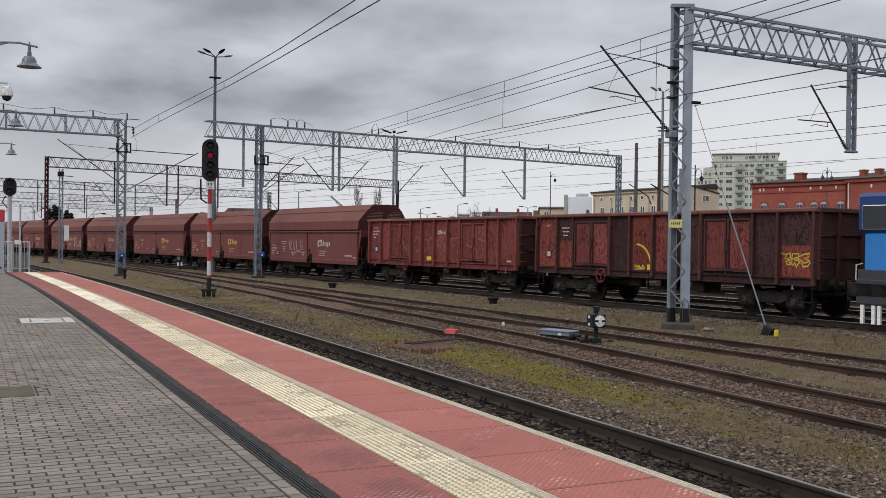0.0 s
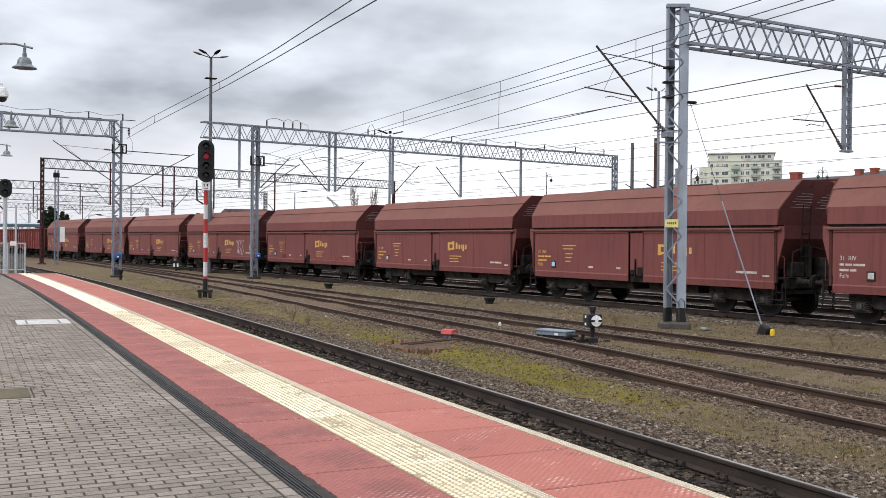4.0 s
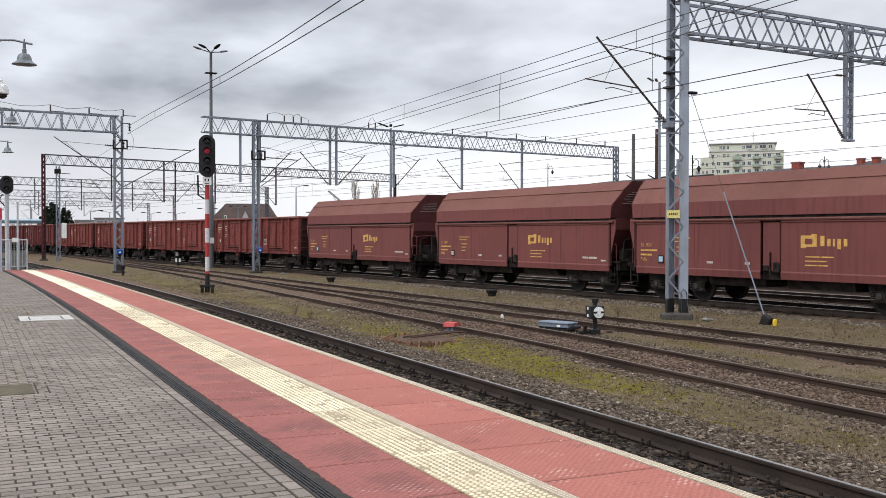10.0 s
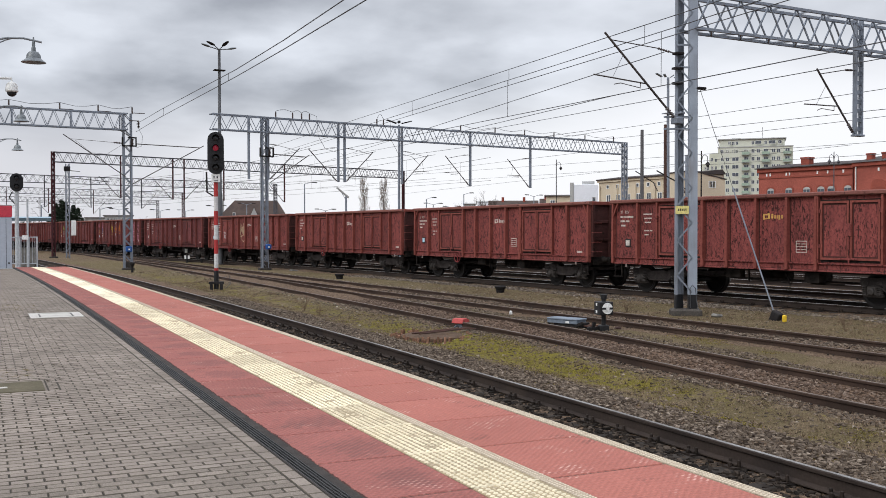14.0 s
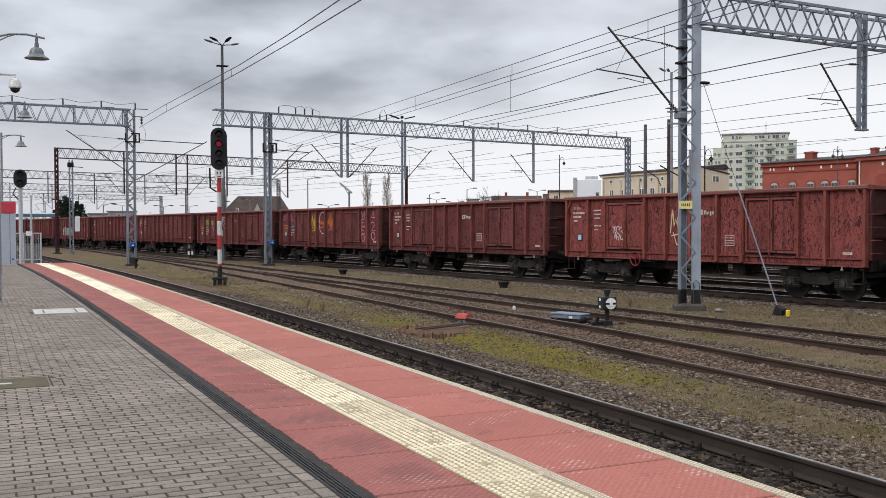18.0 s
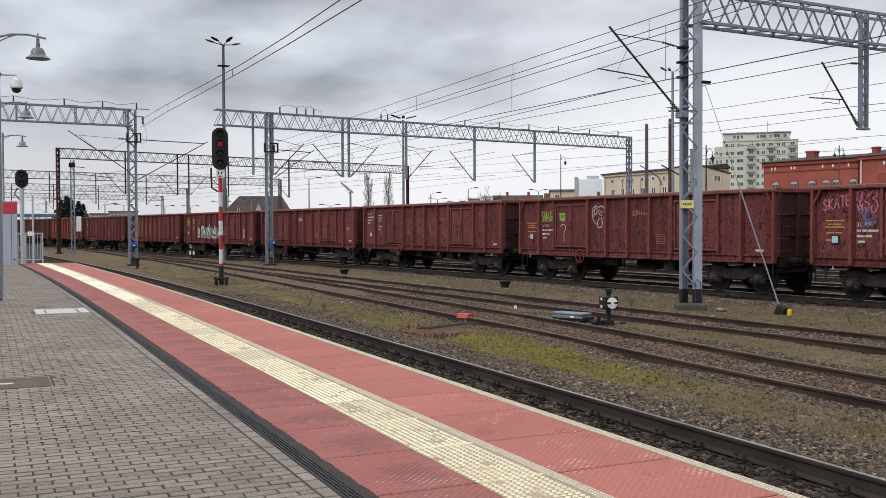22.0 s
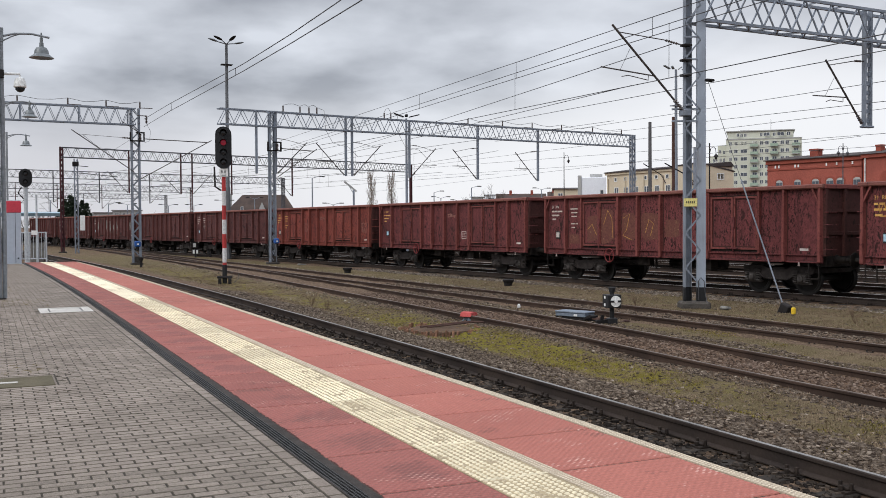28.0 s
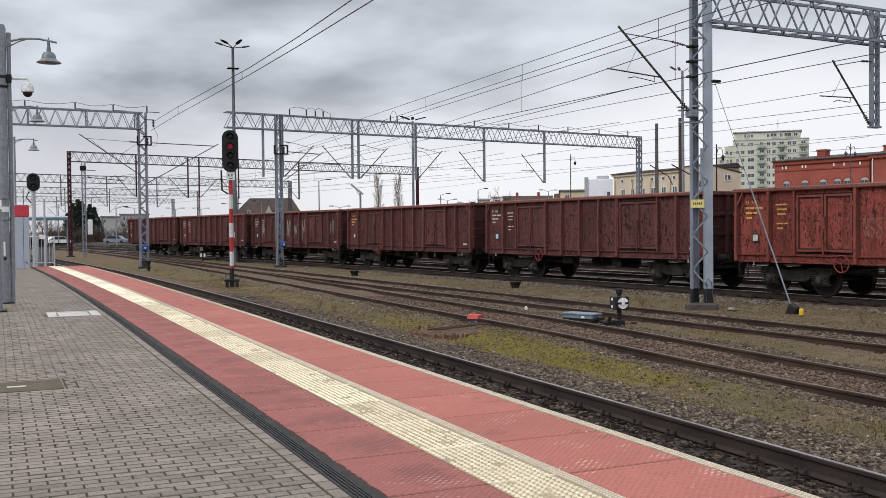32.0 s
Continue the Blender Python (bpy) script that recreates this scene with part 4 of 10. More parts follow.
    part("brake_rigging", Shape().beam((-4, 0.3, 0.62), (4, 0.3, 0.62), 0.05, 0.05).beam((0.6, 1.1, 0.95), (0.6, 1.1, 0.55), 0.05, 0.05).beam((-0.7, 1.05, 0.95), (-0.9, 1.05, 0.50), 0.04, 0.04).beam((1.6, 1.0, 0.66), (-0.9, 1.0, 0.56), 0.035, 0.035).box(0.9, 0.9, 0.66, 1.5, 1.15, 0.92, 0.02).beam((-2.6, 0.9, 0.58), (2.2, 0.9, 0.70), 0.04, 0.04).box(-2.0, 0.9, 0.62, -1.5, 1.2, 0.9), UNDER, w)
    ring = Shape()
    ring.tube([(2.55 + 0.24 * math.cos(a), 1.54, 0.98 + 0.24 * math.sin(a)) for a in [i * math.pi / 10 for i in range(21)]], 0.017, 6, False)
    for a in (0.3, 0.3 + 2.1, 0.3 + 4.2):
        ring.beam((2.55, 1.54, 0.98), (2.55 + 0.24 * math.cos(a), 1.54, 0.98 + 0.24 * math.sin(a)), 0.02, 0.03, (0, 1, 0))
    ring.beam((2.55, 1.54, 0.98), (2.55, 1.15, 0.98), 0.03, 0.03)
    part("brake_wheel", ring, DULLRED, w, "red spoked brake handwheel")
    return w


def turned(self, sy, w):
    """A post profile laid in (x, z) becomes a rib that stands out from the side wall."""
    k = len(self.v) // 2
    prof = [(p[1], p[2]) for p in self.v[:k]]
    self.v, self.f = [], []
    (a, z0), (b, _), (c, z1), (d, _) = prof
    vs = [(a, sy * w, z0), (b, sy * w, z0), (c, sy * w, z1), (d, sy * w, z1), (a + 0.015, sy * (w + 0.15), z0), (b - 0.015, sy * (w + 0.15), z0), (c - 0.01, sy * (w + 0.125), z1), (d + 0.01, sy * (w + 0.125), z1)]
    return self.add(vs, [(0, 1, 2, 3), (4, 5, 6, 7), (0, 4, 5, 1), (1, 5, 6, 2), (2, 6, 7, 3), (3, 7, 4, 0)])


Shape.turned = turned


def hopper_wagon(railed=True):
    """Bogie hopper wagon with a hipped roof, 13.34 m over buffers; some show a railed platform at the tail end."""
    m = wagon_paint("hopper")
    w = thing("hopper_wagon", "reddish-brown covered hopper wagon with dusty sloping roof and " + ("railed end platform" if railed else "sloping end sheet"), "goods wagon", group="wagons of the goods train")
    L, W = 5.78, 1.46
    part("underframe", Shape().box(-6.05, -0.25, 0.84, 6.05, 0.25, 1.10).box(-6.12, -1.30, 0.86, -5.92, 1.30, 1.16).box(5.92, -1.30, 0.86, 6.12, 1.30, 1.16)
         .box(-6.0, -1.2, 1.08, 6.0, 1.2, 1.16), UNDER, w)
    side = [(-5.72, 0.80, 0.30), (0.55, 5.66, 0.30)]
    for sy in (-1, 1):
        for x0, x1 in ((-5.72, -0.32), (0.42, 5.66)):
            part("discharge_flap", Shape().prism([(sy * (W - 0.04), 0.82), (sy * W, 0.82), (sy * (W + 0.02), 1.02), (sy * W, 1.06), (sy * W, 2.52), (sy * (W - 0.04), 2.52)], x0, x1), m, w)
            part("flap_seam", Shape().box((x0 + x1) / 2 - 0.012, sy * W, 1.06, (x0 + x1) / 2 + 0.012, sy * (W + 0.008), 2.5).box(x0, sy * (W - 0.01), 2.48, x1, sy * (W + 0.035), 2.535, 0.01), m, w)
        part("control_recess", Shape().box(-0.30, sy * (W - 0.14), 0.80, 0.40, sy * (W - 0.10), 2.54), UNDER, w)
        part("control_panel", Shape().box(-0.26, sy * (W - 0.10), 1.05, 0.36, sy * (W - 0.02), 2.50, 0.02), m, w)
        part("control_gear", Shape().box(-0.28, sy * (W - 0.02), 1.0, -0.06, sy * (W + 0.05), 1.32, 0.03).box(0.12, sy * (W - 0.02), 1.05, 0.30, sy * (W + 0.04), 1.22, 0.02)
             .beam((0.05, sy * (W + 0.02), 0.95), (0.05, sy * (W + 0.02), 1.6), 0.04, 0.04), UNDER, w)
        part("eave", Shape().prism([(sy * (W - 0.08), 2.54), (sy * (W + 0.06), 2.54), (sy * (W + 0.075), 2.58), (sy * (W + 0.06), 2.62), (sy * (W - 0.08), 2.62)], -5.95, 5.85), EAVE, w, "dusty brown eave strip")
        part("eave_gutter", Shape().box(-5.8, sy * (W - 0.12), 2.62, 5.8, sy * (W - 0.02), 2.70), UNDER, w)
    # upper body: leans in to a narrow ridge, with hipped ends
    lo, mid, hi = 2.70, 3.17, 4.03
    vs, fs = [], []
    for sx in (-1, 1):
        vs += [(sx * 5.82, 1.49, lo), (sx * 5.90, 1.47, mid), (sx * 6.02, 1.02, 3.72), (sx * 6.08, 0.70, hi), (sx * 6.08, -0.70, hi), (sx * 6.02, -1.02, 3.72), (sx * 5.90, -1.47, mid), (sx * 5.82, -1.49, lo)]
    fs = [(i, (i + 1) % 8, 8 + (i + 1) % 8, 8 + i) for i in range(8)]
    part("roof", Shape().add(vs, fs), ROOFBROWN, w, "dusty brown sloping hopper roof")
    for sy in (-1, 1):
        part("roof_skirt", Shape().prism([(sy * 1.494, lo), (sy * 1.490, lo), (sy * 1.470, mid), (sy * 1.476, mid)], -5.83, 5.83), m, w, "maroon lower band of the roof")
        part("roof_bead", Shape().prism([(sy * 1.05, 3.695), (sy * 1.07, 3.70), (sy * 1.05, 3.725), (sy * 1.02, 3.73)], -6.0, 6.0), ROOFBROWN, w)
    for sx, o in ((-1, 0), (1, 8)):
        # End panels are painted darker than the sides, as faces in shade.
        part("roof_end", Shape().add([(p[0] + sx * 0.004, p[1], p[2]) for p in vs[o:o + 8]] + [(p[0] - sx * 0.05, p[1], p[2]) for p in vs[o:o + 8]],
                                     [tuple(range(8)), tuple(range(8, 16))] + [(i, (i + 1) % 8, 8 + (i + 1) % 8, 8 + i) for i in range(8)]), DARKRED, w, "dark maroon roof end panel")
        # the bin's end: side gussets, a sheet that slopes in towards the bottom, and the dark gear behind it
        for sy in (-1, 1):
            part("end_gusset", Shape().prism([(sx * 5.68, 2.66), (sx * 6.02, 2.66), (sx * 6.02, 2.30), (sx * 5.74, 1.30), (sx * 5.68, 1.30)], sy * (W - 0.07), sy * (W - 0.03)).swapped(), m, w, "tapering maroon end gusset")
        part("bin_end", Shape().prism([(sx * 5.98, 2.70), (sx * 6.02, 2.70), (sx * 6.02, 2.30), (sx * 5.50, 1.25), (sx * 5.46, 1.25), (sx * 5.98, 2.30)], -W + 0.08, W - 0.08).swapped(), DARKRED, w, "dark maroon end sheet of the bin")
        # Near-black sheet paints the shaded void under the bin.
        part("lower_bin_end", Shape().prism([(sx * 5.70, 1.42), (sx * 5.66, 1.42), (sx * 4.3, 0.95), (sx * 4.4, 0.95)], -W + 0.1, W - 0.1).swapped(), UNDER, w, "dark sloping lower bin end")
        part("valve_box", Shape().box(sx * 5.72, 0.45, 1.18, sx * 6.0, 1.0, 1.62, 0.03).box(sx * 5.75, -0.9, 1.18, sx * 6.02, -0.2, 1.75, 0.03).box(sx * 5.80, 0.1, 1.18, sx * 5.98, 0.4, 2.1, 0.02), UNDER, w, "dark brake valve boxes")
        part("air_pipe", Shape().tube([(sx * 6.0, 1.1, 0.7), (sx * 6.05, 1.12, 1.3), (sx * 6.0, 1.0, 1.9), (sx * 5.92, 0.2, 2.1), (sx * 5.95, -0.9, 1.9)], 0.028, 6), UNDER, w)
        part("step_ladder", Shape().tube([(sx * 6.05, 1.36, 0.35), (sx * 6.05, 1.36, 1.2)], 0.018, 5).tube([(sx * 5.72, 1.36, 0.35), (sx * 5.72, 1.36, 1.2)], 0.018, 5)
             .box(sx * 5.72, 1.30, 0.36, sx * 6.05, 1.42, 0.39).box(sx * 5.72, 1.30, 0.72, sx * 6.05, 1.42, 0.75), UNDER, w)
        notice = Shape()
        for z, wd in ((3.42, 0.5), (3.34, 0.7), (3.26, 0.75), (3.18, 0.85), (3.10, 0.7), (3.02, 0.9)):
            for yy in (-1.0, 0.12):
                notice.box(sx * (5.895 + (z - 2.97) * 0.22), yy, z + 0.2, sx * (5.920 + (z - 2.97) * 0.22), yy + wd, z + 0.214)
        part("notice", notice, SPRAY["notice"], w, "two blocks of faint small print")
        for sy in (-1, 1):
            part("corner_standard", Shape().box(sx * 5.70, sy * (W - 0.10), 1.0, sx * 5.79, sy * (W + 0.01), 2.66, 0.01), ENDPAINT, w)
            if railed and sx < 0:
                part("handrail", Shape().tube([(-5.86, sy * 1.38, 1.18), (-5.86, sy * 1.38, 1.98), (-5.90, sy * 1.38, 2.06), (-6.16, sy * 1.38, 2.06), (-6.22, sy * 1.36, 1.98), (-6.22, sy * 1.36, 1.18)], 0.022, 6)
                     .tube([(-5.86, sy * 1.38, 1.60), (-6.22, sy * 1.36, 1.60)], 0.018, 6), MAROONRAIL, w, "dull maroon handrail")
            else:
                part("handrail", Shape().tube([(sx * 5.98, sy * 1.34, 1.16), (sx * 5.98, sy * 1.34, 1.75), (sx * 5.80, sy * 1.34, 1.82)], 0.018, 6), MAROONRAIL, w)
        if railed and sx < 0:
            part("end_rail", Shape().tube([(-6.22, 1.36, 2.02), (-6.22, 0.9, 2.06), (-6.22, -1.36, 2.02)], 0.022, 6).tube([(-6.22, 0.55, 1.18), (-6.22, 0.55, 2.05)], 0.018, 6).tube([(-6.22, -0.4, 1.18), (-6.22, -0.4, 2.05)], 0.018, 6), MAROONRAIL, w)
            part("brake_column", Shape().tube([(-6.12, -0.7, 1.18), (-6.12, -0.7, 2.0)], 0.03, 7).tube([(-6.14, -0.7 + 0.22 * math.cos(a), 2.0 + 0.22 * math.sin(a)) for a in [i * math.pi / 8 for i in range(17)]], 0.015, 5, False), UNDER, w)
        part("end_platform", Shape().box(sx * 5.5, -1.35, 1.12, sx * 6.12, 1.35, 1.18), UNDER, w)
        if not railed:
            rungs = Shape().tube([(sx * 5.96, 0.3, 1.18), (sx * 6.08, 0.3, 3.3)], 0.016, 5).tube([(sx * 5.96, 0.65, 1.18), (sx * 6.08, 0.65, 3.3)], 0.016, 5)
            for i in range(6):
                rungs.tube([(sx * (5.98 + 0.018 * i), 0.3, 1.45 + 0.34 * i), (sx * (5.98 + 0.018 * i), 0.65, 1.45 + 0.34 * i)], 0.013, 5)
            part("end_ladder", rungs, UNDER, w)
        part("tail_step", Shape().box(sx * 5.6, 1.36, 0.50, sx * 6.0, 1.48, 0.53).box(sx * 5.62, 1.40, 0.50, sx * 5.65, 1.43, 1.0).box(sx * 5.96, 1.40, 0.50, sx * 5.99, 1.43, 1.0), UNDER, w)
        part("lower_chute", Shape().prism([(-1.2, 0.55), (1.2, 0.55), (1.35, 0.95), (-1.35, 0.95)], sx * 0.4, sx * 2.6), UNDER, w)
    running_gear(w, 4.15)
    end_gear(w, 6.10)
    return w


def swapped(self):
    self.v = [(y, x, z) for x, y, z in self.v]
    return self


Shape.swapped = swapped


def build_locomotive():
    w = thing("locomotive", "blue and white diesel locomotive hauling the goods train", "locomotive", group="")
    part("frame", Shape().box(-8.0, -1.4, 0.75, 7.4, 1.4, 1.15, 0.03).box(7.3, -1.35, 0.65, 7.45, 1.35, 1.2, 0.02), UNDER, w)
    part("hood", Shape().box(-7.6, -1.35, 1.15, 5.0, 1.35, 3.4, 0.12), LOCOBLUE, w)
    part("lower_panel", Shape().box(-7.6, -1.38, 1.15, 7.1, 1.38, 1.5, 0.02), COALGREY, w)
    cab = part("cab", Shape().box(5.0, -1.40, 2.47, 7.15, 1.40, 3.55, 0.10), NAVY, w, "dark blue cab with white-framed windows")
    part("cab_body", Shape().box(4.9, -1.34, 1.2, 6.95, 1.34, 2.47, 0.05), LIGHTBLUE, cab, "bright blue lower cab")
    part("step_box", Shape().box(6.1, 0.7, 0.55, 7.15, 1.40, 1.25, 0.04), COALGREY, cab, "dark grey step box")
    for x in (6.45, 6.62, 6.95):
        part("step_bar", Shape().box(x - 0.05, 1.33, 0.05, x + 0.05, 1.39, 0.55), WHITE, cab)
    for y in (-0.72, 0.72):
        f = part("window_frame", Shape().box(7.13, y - 0.5, 2.55, 7.17, y + 0.5, 3.24, 0.02), WHITE, cab)
        part("cab_window", Shape().box(7.165, y - 0.46, 2.59, 7.18, y + 0.46, 3.20, 0.006), GLASS, f)
    for x0 in (5.3, 6.2):
        f = part("window_frame", Shape().box(x0, 1.38, 2.57, x0 + 0.76, 1.42, 3.22, 0.02), WHITE, cab)
        part("side_window", Shape().box(x0 + 0.04, 1.415, 2.59, x0 + 0.74, 1.43, 3.20, 0.006), GLASS, f)
    part("handrail", Shape().tube([(7.2, 1.3, 1.2), (7.2, 1.3, 1.62), (7.0, 1.3, 1.66)], 0.014, 6), WHITE, w)
    running_gear(w, 5.0)
    end_gear(w, 7.45)
    return w


# Couplings are counted from the head of the train; open wagons 14.04 m, hoppers 13.34 m apart.
# Some tail wagons take the dark tone to paint in grazing-view shade.
TONES = ["mixed", "red"], ["red", "red", "red", "red", "maroon", "maroon", "maroon", "maroon", "maroon", "maroon", "maroon", "maroon", "rust", "dark", "dark", "dark", "dark", "dark"]

# hoppers that run the other way round stand a little nearer to their neighbour
HOPPER_SLIP = (-0.15, -0.15, -0.50, 0.0, 0.05, 0.08, -0.48, 0.22)

SPRAY = {c: paint("spray_" + c, v, tuple(0.7 * x for x in v), 0.7, bump=0, size=0.15) for c, v in {
    "white": (0.62, 0.60, 0.60), "pink": (0.48, 0.16, 0.22), "yellow": (0.60, 0.46, 0.06), "green": (0.30, 0.48, 0.10), "rose": (0.52, 0.21, 0.28), "silver": (0.38, 0.40, 0.37),
    "orange": (0.55, 0.17, 0.04), "blue": (0.10, 0.16, 0.34), "faint": (0.24, 0.12, 0.10), "ochre": (0.46, 0.24, 0.07), "black": (0.03, 0.03, 0.03), "cream": (0.58, 0.47, 0.30), "notice": (0.36, 0.29, 0.27)}.items()}

SPRAY["rubbed"] = paint("rubbed_graffiti", (0.115, 0.042, 0.038), (0.135, 0.058, 0.041), 0.75, 0, 0.25, 16, 0.1, 0.9, (0.33, 0.21, 0.13), 0.63, speck=0.34)
GLYPHS = {
    "W": [[(0, 1), (0.25, 0), (0.5, 0.7), (0.75, 0), (1, 1)]], "E": [[(0.9, 1), (0, 1), (0, 0), (0.9, 0)], [(0, 0.5), (0.7, 0.5)]],
    "D": [[(0, 0), (0, 1), (0.6, 0.95), (0.95, 0.5), (0.6, 0.05), (0, 0)]], "4": [[(0.7, 0), (0.7, 1), (0, 0.35), (1, 0.35)]],
    "2": [[(0, 0.8), (0.3, 1), (0.8, 0.9), (0.8, 0.6), (0, 0), (1, 0)]], "0": [[(0.5, 1), (0.05, 0.75), (0.05, 0.25), (0.5, 0), (0.95, 0.25), (0.95, 0.75), (0.5, 1)]],
    "R": [[(0, 0), (0, 1), (0.7, 0.95), (0.8, 0.65), (0, 0.5), (0.9, 0)]], "V": [[(0, 1), (0.45, 0), (1, 1)]], "L": [[(0, 1), (0, 0), (0.8, 0)]],
    "N": [[(0, 0), (0, 1), (0.9, 0), (0.9, 1)]], "S": [[(0.9, 0.85), (0.4, 1), (0.05, 0.75), (0.8, 0.35), (0.6, 0.02), (0, 0.1)]],
    "A": [[(0, 0), (0.5, 1), (1, 0)], [(0.2, 0.4), (0.8, 0.4)]], "G": [[(0.9, 0.85), (0.4, 1), (0, 0.5), (0.4, 0), (0.95, 0.2), (0.95, 0.5), (0.5, 0.5)]],
    "K": [[(0, 0), (0, 1)], [(0.85, 1), (0, 0.45), (0.9, 0)]], "T": [[(0.5, 0), (0.5, 1)], [(0, 1), (1, 1)]],
    "U": [[(0, 1), (0, 0.2), (0.5, 0), (1, 0.2), (1, 1)]], "I": [[(0.5, 0), (0.5, 1)]], "C": [[(0.9, 0.85), (0.4, 1), (0, 0.5), (0.4, 0), (0.9, 0.15)]],
}


def stroke(s, pts, width, y):
    """A brush stroke in the plane of the wagon side as one ribbon; points are (x, z)."""
    n, rows = len(pts), []
    for i, (x, z) in enumerate(pts):
        (xa, za), (xb, zb) = pts[max(i - 1, 0)], pts[min(i + 1, n - 1)]
        dx, dz = xb - xa, zb - za
        k = math.hypot(dx, dz) or 1
        w = width * (0.5 if 0 < i < n - 1 else 0.4)
        rows.append(((x - dz / k * w, z + dx / k * w), (x + dz / k * w, z - dx / k * w)))
    vs, fs = [], []
    for (a, b), (c, d) in rows:
        vs += [(a, y, b), (c, y, d), (c, y - 0.003, d), (a, y - 0.003, b)]
    for i in range(n - 1):
        fs += [(4 * i + j, 4 * i + (j + 1) % 4, 4 * i + 4 + (j + 1) % 4, 4 * i + 4 + j) for j in range(4)]
    fs += [(0, 1, 2, 3), tuple(4 * (n - 1) + j for j in range(4))]
    return s.add(vs, fs)


def sprayed(text, x, z, h, w, width, y, down=False, slant=0.0):
    """Letters by brush strokes; x runs to the right as one faces the wagon side."""
    s = Shape()
    for i, ch in enumerate(text):
        ox, oz = (x, z - i * h * 1.25) if down else (x - i * w * 1.35, z)
        for g in GLYPHS.get(ch, []):
            stroke(s, [(ox - (a * w + b * slant), oz + b * h) for a, b in g], width, y)
    return s


def scribble(rng, x, z, w, h, n, width, y):
    """A quick tag: jagged up-and-down strokes with loops and a tail."""
    s, pts, at = Shape(), [], 0.0
    k = n * 3 + 2
    for i in range(k):
        at += rng.uniform(0.3, 1.4) - (0.5 if rng.random() < 0.3 else 0.0)
        hi = 0.55 + 0.45 * rng.random() if i % 2 else 0.35 * rng.random()
        pts.append((at, hi))
        if rng.random() < 0.4:
            pts.append((at + rng.uniform(-0.35, 0.35), hi + rng.uniform(-0.2, 0.1)))
    lo, hi = min(p[0] for p in pts), max(p[0] for p in pts)
    pts = [(x - w * (a - lo) / (hi - lo), z + h * b) for a, b in pts]
    stroke(s, pts, width, y)
    if n > 2:
        stroke(s, [(x - 0.05 * w, z - 0.08 * h), (x - 0.6 * w, z - 0.02 * h), (x - 1.02 * w, z + 0.1 * h)], width * 0.8, y)
    return s


def emblem(w, x, z, k, material, y):
    """The operator's emblem as plain shapes: a notched square round a small block, and a row of bars."""
    s = Shape()
    for a, b, c, d in ((0, 0.10, 0.66, 0.19), (0, 0.39, 0.66, 0.50), (0, 0.19, 0.17, 0.39), (0.49, 0.19, 0.66, 0.39), (0.44, 0.50, 0.66, 0.55), (0, 0.05, 0.22, 0.10)):
        s.box(x - a * k, y - 0.004, z + b * k, x - c * k, y, z + d * k)
    e = part("emblem", s, material, w, "notched square emblem with a row of bars")
    o = 0.78
    for wd, ht, lo in ((0.24, 0.36, 0.13), (0.19, 0.25, 0.13), (0.12, 0.25, 0.13), (0.20, 0.35, 0.03), (0.20, 0.25, 0.13)):
        part("emblem_bar", Shape().box(x - (o + 0.12 * wd) * k, y - 0.004, z + lo * k, x - (o + 0.82 * wd) * k, y, z + (lo + ht) * k), material, e)
        o += wd + 0.045


def bars(w, name, rows, material, y, size=0.085):
    for x, z, widths in rows:
        for wd in widths:
            part(name, Shape().box(x, y - 0.004, z, x - wd, y, z + size), material, w)
            x -= wd + 0.035


LETTERING = {}


def lettering(w, text, x, z, size, material, y):
    """Stencilled words on the platform side, read from that side."""
    key = (text, size, material.name)
    if key not in LETTERING:
        cu = bpy.data.curves.new("lettering", "FONT")
        cu.body, cu.size, cu.extrude = text, size, 0.002
        ob = bpy.data.objects.new("lettering", cu)
        me = bpy.data.meshes.new_from_object(ob)
        bpy.data.objects.remove(ob)
        me.materials.clear()
        me.materials.append(material)
        LETTERING[key] = me
    m = Matrix(((-1, 0, 0, x), (0, 0, 1, y), (0, 1, 0, z), (0, 0, 0, 1)))
    return part("lettering", LETTERING[key], None, w, at=m)


def throw_up(s, x, z, k, width, y, tall=1.0):
    """A bubble-lettered tag in one thin outline."""
    for pts in ([(0, .55), (.10, .95), (.22, .98), (.28, .55), (.34, .98), (.50, .97), (.60, .95), (.55, .70), (.78, .92), (1.05, 1.0), (.98, .72), (.80, .62), (.98, .52), (1.06, .28), (.95, .05), (.78, .0), (.72, .22), (.80, .34)],
                [(-.15, .98), (.06, .88), (.02, .55), (.14, .58), (.20, .25), (.30, .40), (.32, .02), (.42, .28), (.50, -.05), (.58, .25), (.66, .30)], [(.18, .70), (.30, .62), (.22, .48), (.14, .58)],
                [(.62, .42), (.66, .30), (.55, .45), (.40, .52)], [(.05, .38), (.12, .12), (.26, .16), (.28, .34)]):
        stroke(s, [(x - a * k, z + b * k * tall) for a, b in pts], width, y)
    return s


